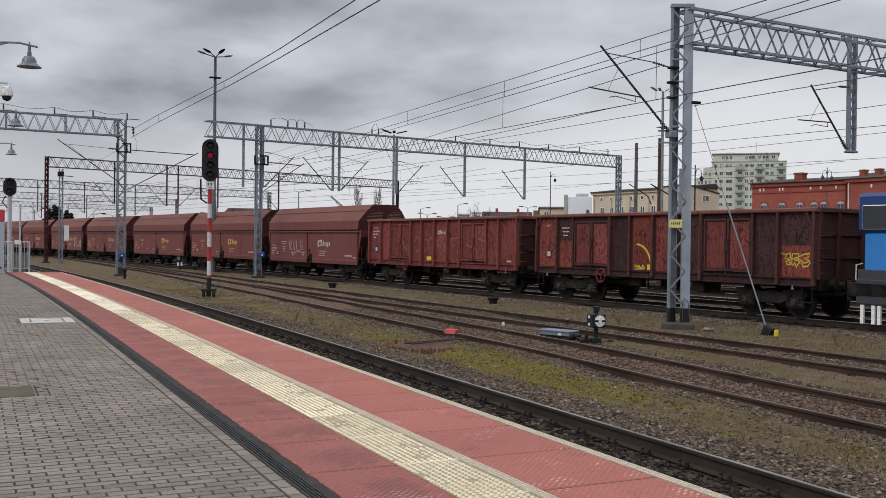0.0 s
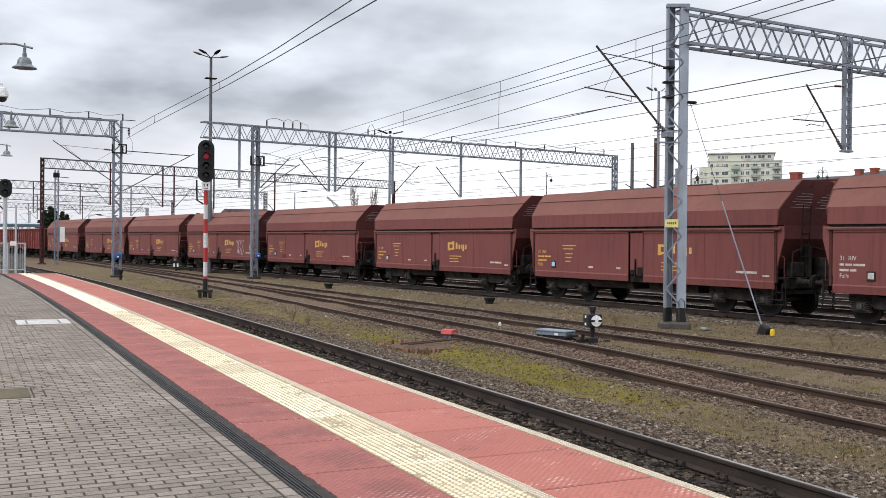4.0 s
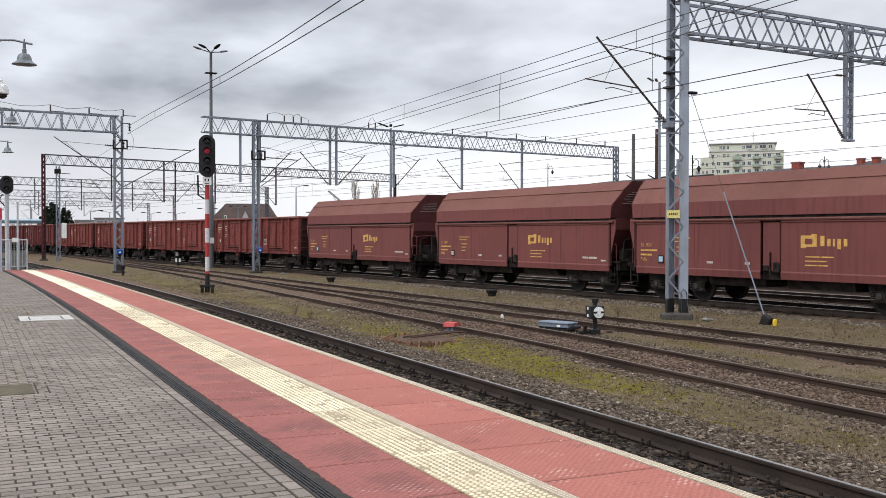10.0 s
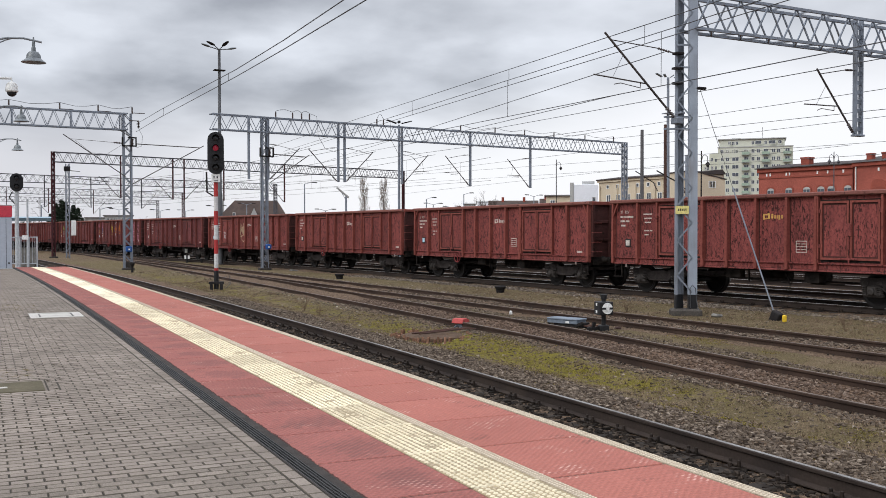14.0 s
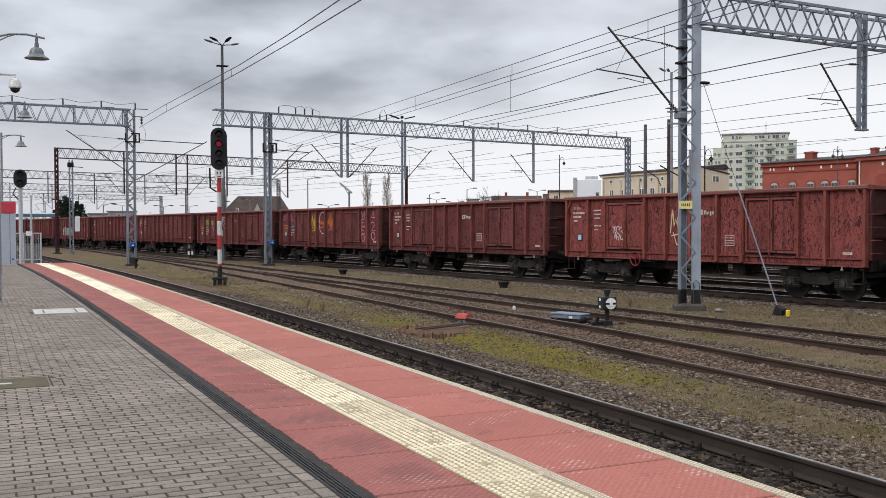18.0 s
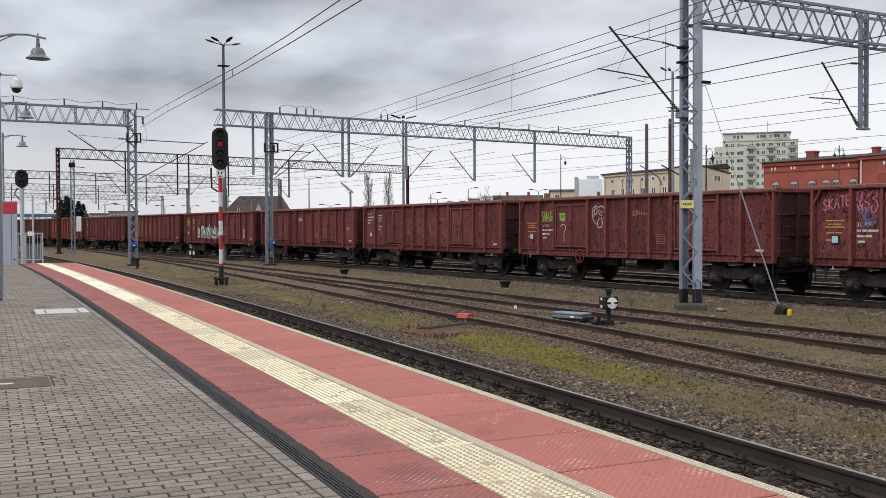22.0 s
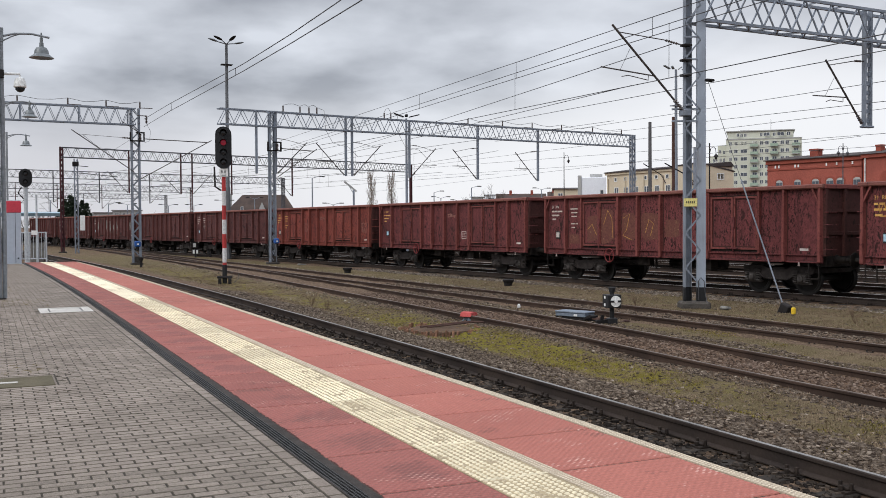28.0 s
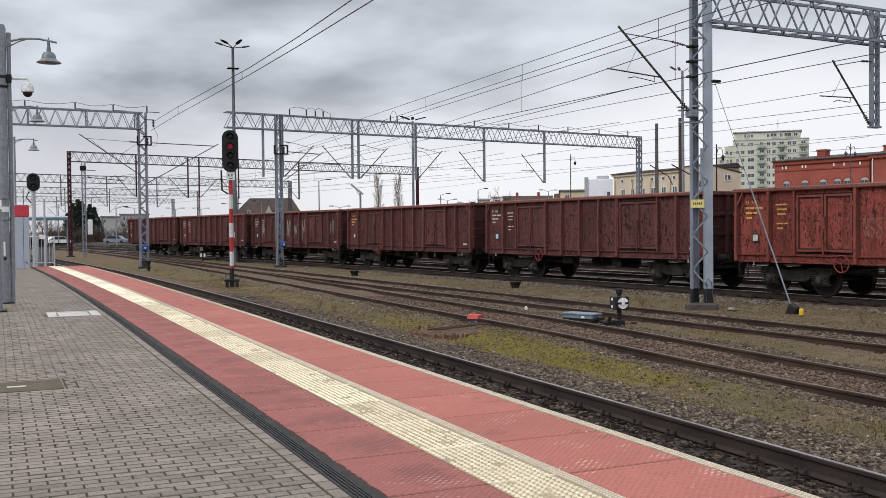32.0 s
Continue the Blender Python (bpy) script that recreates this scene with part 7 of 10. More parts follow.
def build_tower():
    """Flats in storeys of 2.65 m with three stacks of balconies, a set-back top storey and a stepped side wing."""
    m, n = placed(41.1, 45.1, 350)
    b = thing("tower_block", "pale green tower block of flats with small balconies", "building", at=m)
    h, step = 31.0, 2.65
    part("wall", Shape().box(0, 0, 0, n, 16, h, 0.1), FLATS, b)
    part("penthouse", Shape().box(0.4, 1.2, h, n - 2.6, 15, h + 2.7, 0.1), FLATS, b)
    part("stepped_wing", Shape().box(-3.0, 4.0, 0, 0, 16, h - 1.6, 0.1).box(-5.6, 6.5, 0, -3.0, 16, h - 5.0, 0.1).box(-7.2, 8.5, 0, -5.6, 16, h - 8.2, 0.1), FLATS, b)
    part("roof", Shape().box(-0.1, 0.7, h + 2.7, n - 2.1, 15.4, h + 3.05, 0.05), GREYWALL, b)
    part("roof_edge", Shape().box(-0.15, -0.15, h - 0.1, n + 0.15, 1.2, h + 0.2), GREYWALL, b)
    part("roof_box", Shape().box(4.5, 5, h + 3.05, 7.5, 8, h + 3.6, 0.05).box(17.5, 5, h + 3.05, 18.6, 7, h + 3.5, 0.05), GREYWALL, b)
    part("aerial", Shape().tube([(14.6, 4, h + 3.0), (14.6, 4, h + 7.0)], 0.06, 5).tube([(14.1, 4, h + 5.4), (15.1, 4, h + 5.4)], 0.04, 4).tube([(14.3, 4, h + 4.6), (14.9, 4, h + 4.6)], 0.04, 4), STEEL_DARK, b)
    for k in range(10):
        z = h - 2.05 - step * k
        for x, w in ((1.0, 0.9), (2.6, 1.2), (4.7, 2.2), (8.6, 1.5), (11.0, 1.1), (12.7, 1.2), (15.0, 1.5), (17.6, 1.2), (19.2, 1.2), (21.9, 1.5)):
            window_part(b, x, z, w, 1.3)
        for x in (7.9, 14.4, 21.3):
            bal = part("balcony", Shape().box(x, -1.1, z - 0.75, x + 2.5, 0.0, z - 0.58), GREYWALL, b)
            part("railing", Shape().box(x, -1.13, z - 0.58, x + 2.5, -1.07, z + 0.35).box(x, -1.07, z - 0.58, x + 0.06, 0, z + 0.35).box(x + 2.44, -1.07, z - 0.58, x + 2.5, 0, z + 0.35), GREENPANEL, bal)
        for x, y, top in ((-2.4, 4.0, h - 2), (-1.2, 4.0, h - 2), (-4.8, 6.5, h - 6), (-3.9, 6.5, h - 6), (-6.8, 8.5, h - 9)):
            if z + 1.3 < top:
                window_part(b, x, z, 0.8, 1.3, y)
    for x, w in ((3.4, 0.9), (4.6, 0.9), (5.8, 0.9), (11.0, 0.9), (12.2, 2.0), (15.2, 0.9), (16.6, 2.2), (19.6, 1.2)):
        window_part(b, x, h + 0.9, w, 1.2, 1.2)
    return b


def build_yellow():
    m, n = placed(34.45, 40.1, 132, 118)
    b = thing("office_building", "long cream rendered building with a low dark roof", "building", at=m)
    part("wall", Shape().box(0, 0, 0, n, 4.0, 9.0, 0.05), CREAM, b)
    part("cornice", Shape().box(-0.15, -0.2, 8.75, n + 0.1, 0.3, 9.02), CREAM, b)
    part("roof", Shape().prism([(-0.35, 9.02), (4.1, 9.02), (3.5, 9.6), (-0.35, 9.15)], -0.2, n + 0.2), ROOFDARK, b)
    for x in steps((1.6, n - 1.2, 1.95)):
        window_part(b, x, 5.6, 0.85, 1.5)
        window_part(b, x, 7.85, 0.55, 0.55, mullion=False)
    for x in steps((0.4, n - 0.4, 3.9)):
        part("downpipe", Shape().tube([(x, -0.12, 0), (x, -0.12, 8.3)], 0.06, 6), CREAM, b)
    m2, n2 = placed(40.12, 41.5, 117.5, 119)
    c = thing("gable_building", "plain cream gable end beside the long building", "building", at=m2)
    part("wall", Shape().prism([(-2.4, 0), (n2, 0), (n2, 8.3), (-0.9, 9.25), (-2.4, 9.1)], 0, 4).swapped(), CREAM, c)
    part("roof_edge", Shape().prism([(-2.5, 9.12), (-0.9, 9.27), (n2 + 0.15, 8.3), (n2 + 0.15, 8.42), (-0.9, 9.41), (-2.5, 9.24)], -0.1, 4.1).swapped(), ROOFDARK, c)
    window_part(c, n2 - 2.1, 7.35, 0.9, 0.8)
    m3, n3 = placed(33.0, 34.4, 150)
    d = thing("white_building", "plain white clad commercial building", "building", at=m3)
    part("wall", Shape().box(0, 0, 0, n3, 10, 9.4, 0.05), PANELWHITE, d)
    part("side_panel", Shape().box(-0.55, -0.1, 0, 0.0, 9, 9.7), GREYWALL, d)
    part("roof_plant", Shape().box(n3 - 2.4, 2, 9.4, n3 - 0.5, 4, 10.0, 0.05), GREYWALL, d)
    window_part(d, n3 - 0.9, 6.2, 0.6, 1.3, mullion=False)


def arch_shape(x, z, w, h, y0, y1):
    pts = [(x, z), (x + w, z)] + [(x + w / 2 + w / 2 * math.cos(a), z + h - w * 0.3 + w * 0.3 * math.sin(a)) for a in [i * math.pi / 8 for i in range(9)]]
    s = Shape()
    k = len(pts)
    return s.add([(a, y0, b) for a, b in pts] + [(a, y1, b) for a, b in pts], [tuple(range(k)), tuple(range(k, 2 * k))] + [(i, (i + 1) % k, k + (i + 1) % k, k + i) for i in range(k)])


def build_brick():
    m, n = placed(43.3, 48.15, 118, 112)
    b = thing("brick_building", "red brick railway building with arched windows", "building", at=m)
    h = 9.2
    part("wall", Shape().box(0, 0, 0, n, 12, h, 0.04), BRICK, b)
    part("roof", Shape().prism([(-0.4, h + 0.16), (12.3, h + 0.16), (6, h + 1.0), (-0.4, h + 0.26)], -0.3, n + 0.05), ROOFDARK, b)
    part("cornice", Shape().box(-0.1, -0.22, h - 0.25, n + 0.1, 0.1, h + 0.16, 0.02), BRICKDARK, b)
    part("frieze", Shape().box(0, -0.08, h - 0.95, n, 0.0, h - 0.80), BRICKDARK, b)
    part("chimney", Shape().box(4.1, 2, h, 5.1, 3.0, h + 1.35, 0.03).box(4.03, 1.93, h + 1.2, 5.17, 3.07, h + 1.4, 0.02), BRICKDARK, b)
    for x in (1.1, 3.4, 5.6, 7.3, 8.5, 10.4):
        if x < n - 1:
            part("arch_trim", arch_shape(x - 0.05, 5.75, 1.12, 1.58, -0.05, 0.0), BRICKDARK, b)
            w = part("window", arch_shape(x + 0.10, 5.75, 0.82, 1.38, -0.08, -0.02), GREYWALL, b)
            for k in (0, 1):
                part("pane", Shape().box(x + 0.13 + 0.40 * k, -0.095, 5.8, x + 0.49 + 0.40 * k, -0.085, 6.86), PANE, w)
    for x in (1.0, 1.45, 3.5, 3.9, 7.3, 8.5, 10.3):
        part("vent", Shape().box(x, -0.06, h - 0.70, x + 0.16, 0.0, h - 0.38), WHITE, b, "small pale vent")
    m2, n2 = placed(48.2, 53.0, 111, 104)
    c = thing("brick_building", "red brick railway wing with a stepped gable", "building", at=m2)
    part("wall", Shape().box(0, 0, 0, n2, 12, h + 0.1, 0.04), BRICK, c)
    part("cornice", Shape().box(-0.1, -0.25, h - 0.2, n2 + 0.1, 0.1, h + 0.2, 0.02), BRICKDARK, c)
    part("roof", Shape().prism([(-0.4, h + 0.2), (12.3, h + 0.2), (6, h + 1.3), (4, h + 1.05)], -0.3, n2), ROOFDARK, c)
    for x in (0.3, 2.2):
        part("chimney", Shape().box(x, 1.5, h, x + 0.65, 2.15, h + 1.2, 0.03).box(x - 0.05, 1.45, h + 1.08, x + 0.70, 2.20, h + 1.24, 0.02), BRICKDARK, c)
    part("downpipe", Shape().tube([(0.35, -0.12, 0), (0.35, -0.12, h)], 0.07, 6), FRAME, c)
    for x in (2.4, 4.9):
        part("arch_trim", arch_shape(x - 0.2, 5.6, 1.8, 2.0, -0.08, 0.0), BRICKDARK, c)
    part("vent", Shape().box(3.0, -0.06, h - 0.8, 3.2, 0.0, h - 0.45), WHITE, c, "small pale vent")


ROOFBROWNISH = paint("weathered_brown_roof", (0.080, 0.058, 0.050), (0.055, 0.042, 0.038), 0.9, 0, 1.5, 8, 0.3)


def build_house():
    m, n = placed(12.0, 16.55, 190)
    b = thing("house", "old house with a large dark hipped roof", "building", at=m)
    part("wall", Shape().box(0, 0, 0, n, 10, 3.4, 0.05), GREYWALL, b)
    part("roof", Shape().add([(-0.4, -0.4, 3.3), (n + 0.4, -0.4, 3.3), (n + 0.4, 10.4, 3.3), (-0.4, 10.4, 3.3), (4.3, 5, 8.4), (n - 2.6, 5, 8.4)],
                             [(0, 1, 5, 4), (1, 2, 5), (2, 3, 4, 5), (3, 0, 4), (3, 2, 1, 0)]), ROOFBROWNISH, b)
    part("dormer", Shape().prism([(6.9, 4.4), (9.1, 4.4), (8.0, 6.9)], 0.4, 4).swapped(), GREYWALL, b)
    part("chimney", Shape().box(1.9, 4, 3, 2.3, 4.6, 8.4, 0.02), GREYWALL, b)
    window_part(b, 4.0, 5.2, 0.5, 0.8, 1.9, mullion=False)
    for az0, az1, dist, h, pitch, mat, roof, lab in (
            (28.1, 30.9, 260, 8.6, 2.0, CREAM, ROOFBROWNISH, "distant long cream building with brown roof"), (31.1, 31.9, 270, 9.4, 2.0, GREYWALL, ROOFBROWNISH, "distant pale house on the hill"),
            (26.6, 27.3, 330, 11.6, 0.5, GREYWALL, GREYWALL, "distant pale flats behind the yard"), (27.4, 28.0, 340, 12.6, 0.5, PANELWHITE, GREYWALL, "distant white flats behind the yard"),
            (31.4, 33.2, 230, 10.5, 0.5, CREAM, ROOFDARK, "distant flats behind the yard"), (23.0, 24.6, 420, 8.6, 1.2, GREYWALL, ROOFBROWNISH, "distant low pale building"),
            (6.2, 7.75, 420, 8.8, 0.5, GREYWALL, ROOFDARK, "distant pale blocks of flats"), (5.2, 6.2, 400, 7.6, 0.5, GREYWALL, ROOFDARK, "distant pale low flats"),
            (9.6, 11.2, 330, 5.0, 1.4, ROOFDARK, ROOFBROWNISH, "distant low shed with brown roof"), (17.5, 20.0, 420, 6.0, 0.5, GREYWALL, ROOFDARK, "distant low depot building")):
        m, n = placed(az0, az1, dist)
        c = thing("distant_building", lab, "building", at=m)
        part("wall", Shape().box(0, 0, 0, n, 9, h, 0.05), mat, c)
        part("roof", Shape().prism([(-0.4, h), (9.4, h), (4.5, h + pitch)], -0.4, n + 0.4), roof, c)
        if pitch > 1.5:
            for x in (0.25 * n, 0.7 * n):
                part("chimney", Shape().box(x, 3.5, h, x + 0.7, 4.2, h + pitch + 0.9, 0.03), BRICKDARK, c)
        for x in steps((1.0, n - 1.6, 3.2)):
            window_part(c, x, h - 2.2, 1.1, 1.3)
            if h > 8:
                window_part(c, x, h - 5.0, 1.1, 1.3)


def grow(s, p, d, length, r, depth, rng, spread=0.5, up=0.15):
    """A limb with its twigs, as thin tapered tubes."""
    q = p + d * length
    mid = p.lerp(q, 0.5) + Vector((rng.uniform(-1, 1), rng.uniform(-1, 1), rng.uniform(-0.3, 0.6))) * length * 0.06
    s.tube([p, mid, q], [r, r * 0.8, r * 0.55], 5 if depth > 1 else 3, False)
    if depth == 0:
        return
    for i in range(3 if depth > 1 else 4):
        f = rng.uniform(0.35, 1.0)
        e = (d + Vector((rng.uniform(-1, 1), rng.uniform(-1, 1), rng.uniform(-0.2, 0.8) + up)) * spread).normalized()
        grow(s, p.lerp(q, f), e, length * rng.uniform(0.5, 0.75), r * 0.5, depth - 1, rng, spread, up)


def bare_tree(az, dist, h, rng, label="leafless tree beyond the yard", spread=0.6):
    a = radians(az)
    t = thing("bare_tree", label, "tree", at=pose(math.sin(a) * dist, math.cos(a) * dist, GROUND_Z), group="bare trees")
    part("trunk", Shape().tube([(0, 0, -0.1), (0.05, 0, h * 0.2), (0, 0.05, h * 0.45)], [h * 0.022, h * 0.018, h * 0.012], 8), BARK, t)
    s = Shape()
    for i in range(9):
        z = h * rng.uniform(0.22, 0.45)
        d = Vector((rng.uniform(-1, 1), rng.uniform(-1, 1), rng.uniform(0.4, 1.3))).normalized()
        grow(s, Vector((0, 0, z)), d, h * 0.27, h * 0.008, 3, rng, spread)
    tagged(part("crown", s, TWIG, t, "crown of fine bare twigs"), kind="stuff")


def bush(az, dist, h, rng):
    a = radians(az)
    t = thing("bush", "dense leafless brown scrub along the yard fence", "bush", at=pose(math.sin(a) * dist, math.cos(a) * dist, GROUND_Z), group="scrub bushes")
    s = Shape()
    for i in range(40):
        d = Vector((rng.uniform(-0.8, 0.8), rng.uniform(-0.5, 0.5), 1)).normalized()
        grow(s, Vector((rng.uniform(-0.9, 0.9), rng.uniform(-0.6, 0.6), 0)), d, h * 0.45 * rng.uniform(0.7, 1.1), 0.035, 2, rng, 0.6)
    tagged(part("twigs", s, TWIG, t, "tangle of bare twigs"), kind="stuff")


def poplar(az, dist, h, rng):
    a = radians(az)
    t = thing("poplar", "tall slim leafless poplar beyond the yard", "tree", at=pose(math.sin(a) * dist, math.cos(a) * dist, GROUND_Z), group="poplars")
    part("trunk", Shape().tube([(0, 0, -0.1), (0.03, 0, h * 0.5), (0, 0.02, h * 0.96)], [h * 0.014, h * 0.009, h * 0.002], 7), BARK, t)
    s = Shape()
    for i in range(95):
        z = h * (0.10 + 0.82 * (i / 95))
        ang = rng.uniform(0, 2 * math.pi)
        w = h * 0.14 * (1 - 0.6 * (z / h)) * rng.uniform(0.6, 1.1)
        p = Vector((0, 0, z))
        q = p + Vector((math.cos(ang) * w, math.sin(ang) * w, h * 0.14 * rng.uniform(0.7, 1.2)))
        s.tube([p, p.lerp(q, 0.4) + Vector((math.cos(ang), math.sin(ang), -0.3)) * w * 0.25, q], [h * 0.0036, h * 0.0026, h * 0.0012], 3, False)
        for k in range(4):
            f = rng.uniform(0.3, 1)
            e = p.lerp(q, f)
            s.tube([e, e + Vector((rng.uniform(-1, 1) * w * 0.3, rng.uniform(-1, 1) * w * 0.3, h * 0.06))], [h * 0.0017, h * 0.0009], 3, False)
    tagged(part("crown", s, PALETWIG, t, "narrow upright crown of bare twigs"), kind="stuff")


def conifer(az, dist, h, rng):
    a = radians(az)
    t = thing("conifer", "dark evergreen conifer beyond the station", "tree", at=pose(math.sin(a) * dist, math.cos(a) * dist, GROUND_Z), group="conifers")
    part("trunk", Shape().tube([(0, 0, -0.1), (0, 0, h * 0.95)], [h * 0.02, h * 0.003], 7), BARK, t)
    vs, fs = [], []
    for i in range(1500):
        z = h * (0.06 + 0.92 * rng.random() ** 0.8)
        rr = h * 0.36 * (1.05 - z / h) * math.sqrt(rng.random()) * rng.uniform(0.7, 1.2)
        ang = rng.uniform(0, 2 * math.pi)
        c = Vector((math.cos(ang) * rr, math.sin(ang) * rr, z - rr * 0.25))
        k = len(vs)
        for j in range(4):
            vs.append(tuple(c + Vector((rng.uniform(-1, 1), rng.uniform(-1, 1), rng.uniform(-0.6, 0.5))) * h * 0.035))
        fs += [(k, k + 1, k + 2), (k, k + 2, k + 3)]
    tagged(part("crown", Shape().add(vs, fs), NEEDLE, t, "ragged dark green crown"), kind="stuff")


def street_lamp(az, dist, h, arms=2, lab="distant slim yard lighting pole"):
    a = radians(az)
    t = thing("street_lamp", lab, "street lamp", at=pose(math.sin(a) * dist, math.cos(a) * dist, GROUND_Z), group="yard lamps")
    part("pole", Shape().tube([(0, 0, 0), (0, 0, h)], [0.11, 0.07], 7), STEEL, t)
    for k in ((-1, 1) if arms == 2 else (1,)):
        part("arm", Shape().tube([(0, 0, h - 0.05), (k * 0.8, 0, h + 0.2), (k * 1.1, 0, h + 0.22)], 0.035, 5), STEEL, t)
        part("luminaire", Shape().box(k * 1.0, -0.12, h + 0.16, k * 1.7, 0.12, h + 0.30, 0.04), STEEL_DARK, t)


def lantern_post(az, dist, h, sides=(1,), mat=None):
    a = radians(az)
    mat = mat or STEEL_DARK
    t = thing("lantern_post", "old-style street lantern hung from a curved bracket", "street lamp", at=pose(math.sin(a) * dist, math.cos(a) * dist, GROUND_Z), group="old lanterns")
    part("pole", Shape().tube([(0, 0, 0), (0, 0, h + 0.25)], [0.07, 0.04], 7), mat, t)
    for k in sides:
        part("bracket", Shape().tube([(0, 0, h - 0.5), (k * 0.12, 0, h - 0.1), (k * 0.32, 0, h), (k * 0.52, 0, h - 0.12), (k * 0.56, 0, h - 0.42)], 0.024, 5), mat, t)
        part("lantern", Shape().lathe([(0.02, 0), (0.04, -0.06), (0.16, -0.22), (0.17, -0.26), (0.10, -0.30), (0.08, -0.42), (0.02, -0.46)], 10, (k * 0.56, 0, h - 0.42)), mat, t)


DARKMAST = paint("dark_grey_mast", (0.13, 0.127, 0.13), (0.09, 0.087, 0.09), 0.7, 0.1, 0.8, 20, 0.1)


def build_distance():
    rng = random.Random(3)
    build_tower()
    build_yellow()
    build_brick()
    build_house()
    poplar(20.75, 190, 12.6, rng)
    poplar(21.9, 192, 12.4, rng)
    for az, dist, h in ((27.6, 235, 13.2), (29.6, 230, 10.6), (30.9, 235, 11.2), (25.7, 228, 9.6), (26.5, 232, 10.2), (28.2, 240, 11.6), (31.6, 230, 11.0), (24.6, 235, 9.0), (41.9, 112, 7.4), (42.6, 113, 7.0), (2.2, 260, 7.0), (6.75, 230, 6.6), (6.45, 235, 6.2), (7.1, 232, 6.0), (8.3, 300, 7.5), (5.3, 250, 7.0), (10.6, 300, 7), (2.6, 200, 6.0), (1.7, 210, 5.8)):
        bare_tree(az, dist, h, rng)
    for az, dist, h in ((3.75, 212, 8.2), (4.02, 218, 9.2), (4.22, 212, 8.6), (4.62, 216, 8.0), (4.86, 214, 7.4), (4.45, 222, 6.6), (3.45, 230, 6.4), (5.1, 230, 5.4)):
        conifer(az, dist, h, rng)
    for az, dist, h, arms in ((18.5, 150, 5.5, 2), (24.4, 150, 7.3, 1), (24.8, 160, 6.7, 2), (25.9, 165, 6.3, 2), (26.6, 150, 8.0, 1), (30.7, 160, 8.0, 2), (12.3, 170, 6.5, 2), (9.2, 180, 6.0, 2), (7.0, 190, 6.4, 2), (6.0, 150, 5.6, 1), (10.6, 200, 6.4, 2), (14.0, 190, 7.5, 2), (17.3, 130, 8.6, 1), (3.0, 160, 6.4, 1)):
        street_lamp(az, dist, h, arms)
    lantern_post(32.0, 105, 9.7)
    lantern_post(40.2, 70, 7.6)
    lantern_post(47.2, 95, 9.2, (-1, 1), FARSTEEL)
    # a strip of leafless scrub along the far side of the yard
    for az, dist, h in [(2.6 + 0.42 * i, 205 + 9 * math.sin(2.3 * i), 3.0 + 1.3 * math.sin(1.7 * i) + (1.2 if i < 7 else 0)) for i in range(19)]:
        bush(az, dist, h, rng)
    # tall poles by the end of the middle gantry
    for name, lab, az, dist, top, mat, r in (("catenary_mast", "tall grey catenary mast with stays", 36.9, 62, 8.6, DARKMAST, 0.13), ("signal_pole", "slim rusty brown steel pole", 38.2, 48, 7.4, STEEL_RUSTY, 0.09), ("catenary_mast", "grey catenary mast behind the gantry", 39.4, 78, 8.2, STEEL, 0.16)):
        a = radians(az)
        t = thing(name, lab, "mast", at=pose(math.sin(a) * dist, math.cos(a) * dist, GROUND_Z))
        part("pole", Shape().tube([(0, 0, 0), (0, 0, top)], [r, r * 0.75], 8), mat, t)
        part("cross_arm", Shape().tube([(-0.5, 0, top * 0.70), (0.9, 0, top * 0.62)], 0.03, 6), STEEL_DARK, t)
        part("insulator", insulator((0.9, 0, top * 0.62), (1.2, 0, top * 0.56), 0.05), INSULATOR, t)
    # small pale loading crane beyond the house
    a = radians(19.7)
    t = thing("loading_crane", "small pale grey loading crane beyond the tracks", "crane", at=pose(math.sin(a) * 170, math.cos(a) * 170, GROUND_Z))
    part("mast", Shape().box(-0.14, -0.14, 0, 0.14, 0.14, 8.4, 0.02), STEEL, t)
    part("jib", Shape().beam((0.5, 0, 8.2), (-1.7, 0, 9.9), 0.2, 0.28), GREYWALL, t)
    part("strut", Shape().beam((0.1, 0, 7.6), (-0.9, 0, 9.2), 0.08, 0.08), STEEL, t)
    # crane-like loading gauge and canopy far along the platform
    m, n = placed(1.2, 3.6, 150)
    c = thing("station_canopy", "distant blue-grey station canopy roof", "canopy", at=m)
    part("roof", Shape().prism([(0, 3.9), (4, 3.9), (4.2, 4.2), (2, 4.5), (-0.2, 4.3)], -8, n), CANOPY, c)
    for x in (0.5, 3.2, n - 0.4):
        part("post", Shape().tube([(x, 1.0, 0), (x, 1.0, 4)], 0.10, 7), STEEL, c)
    for x in steps((-7.5, n - 0.4, 2.6)):
        part("glazing_bar", Shape().box(x, 3.4, 0.4, x + 0.08, 3.46, 3.9), STEEL, c)
    part("bottom_rail", Shape().box(-8, 3.4, 0.35, n - 0.2, 3.46, 0.6), STEEL_DARK, c)
    part("fence_wall", Shape().box(-8, 4, 0, n + 20, 4.2, 0.45, 0.02), CONCRETE, c)


build_distance()


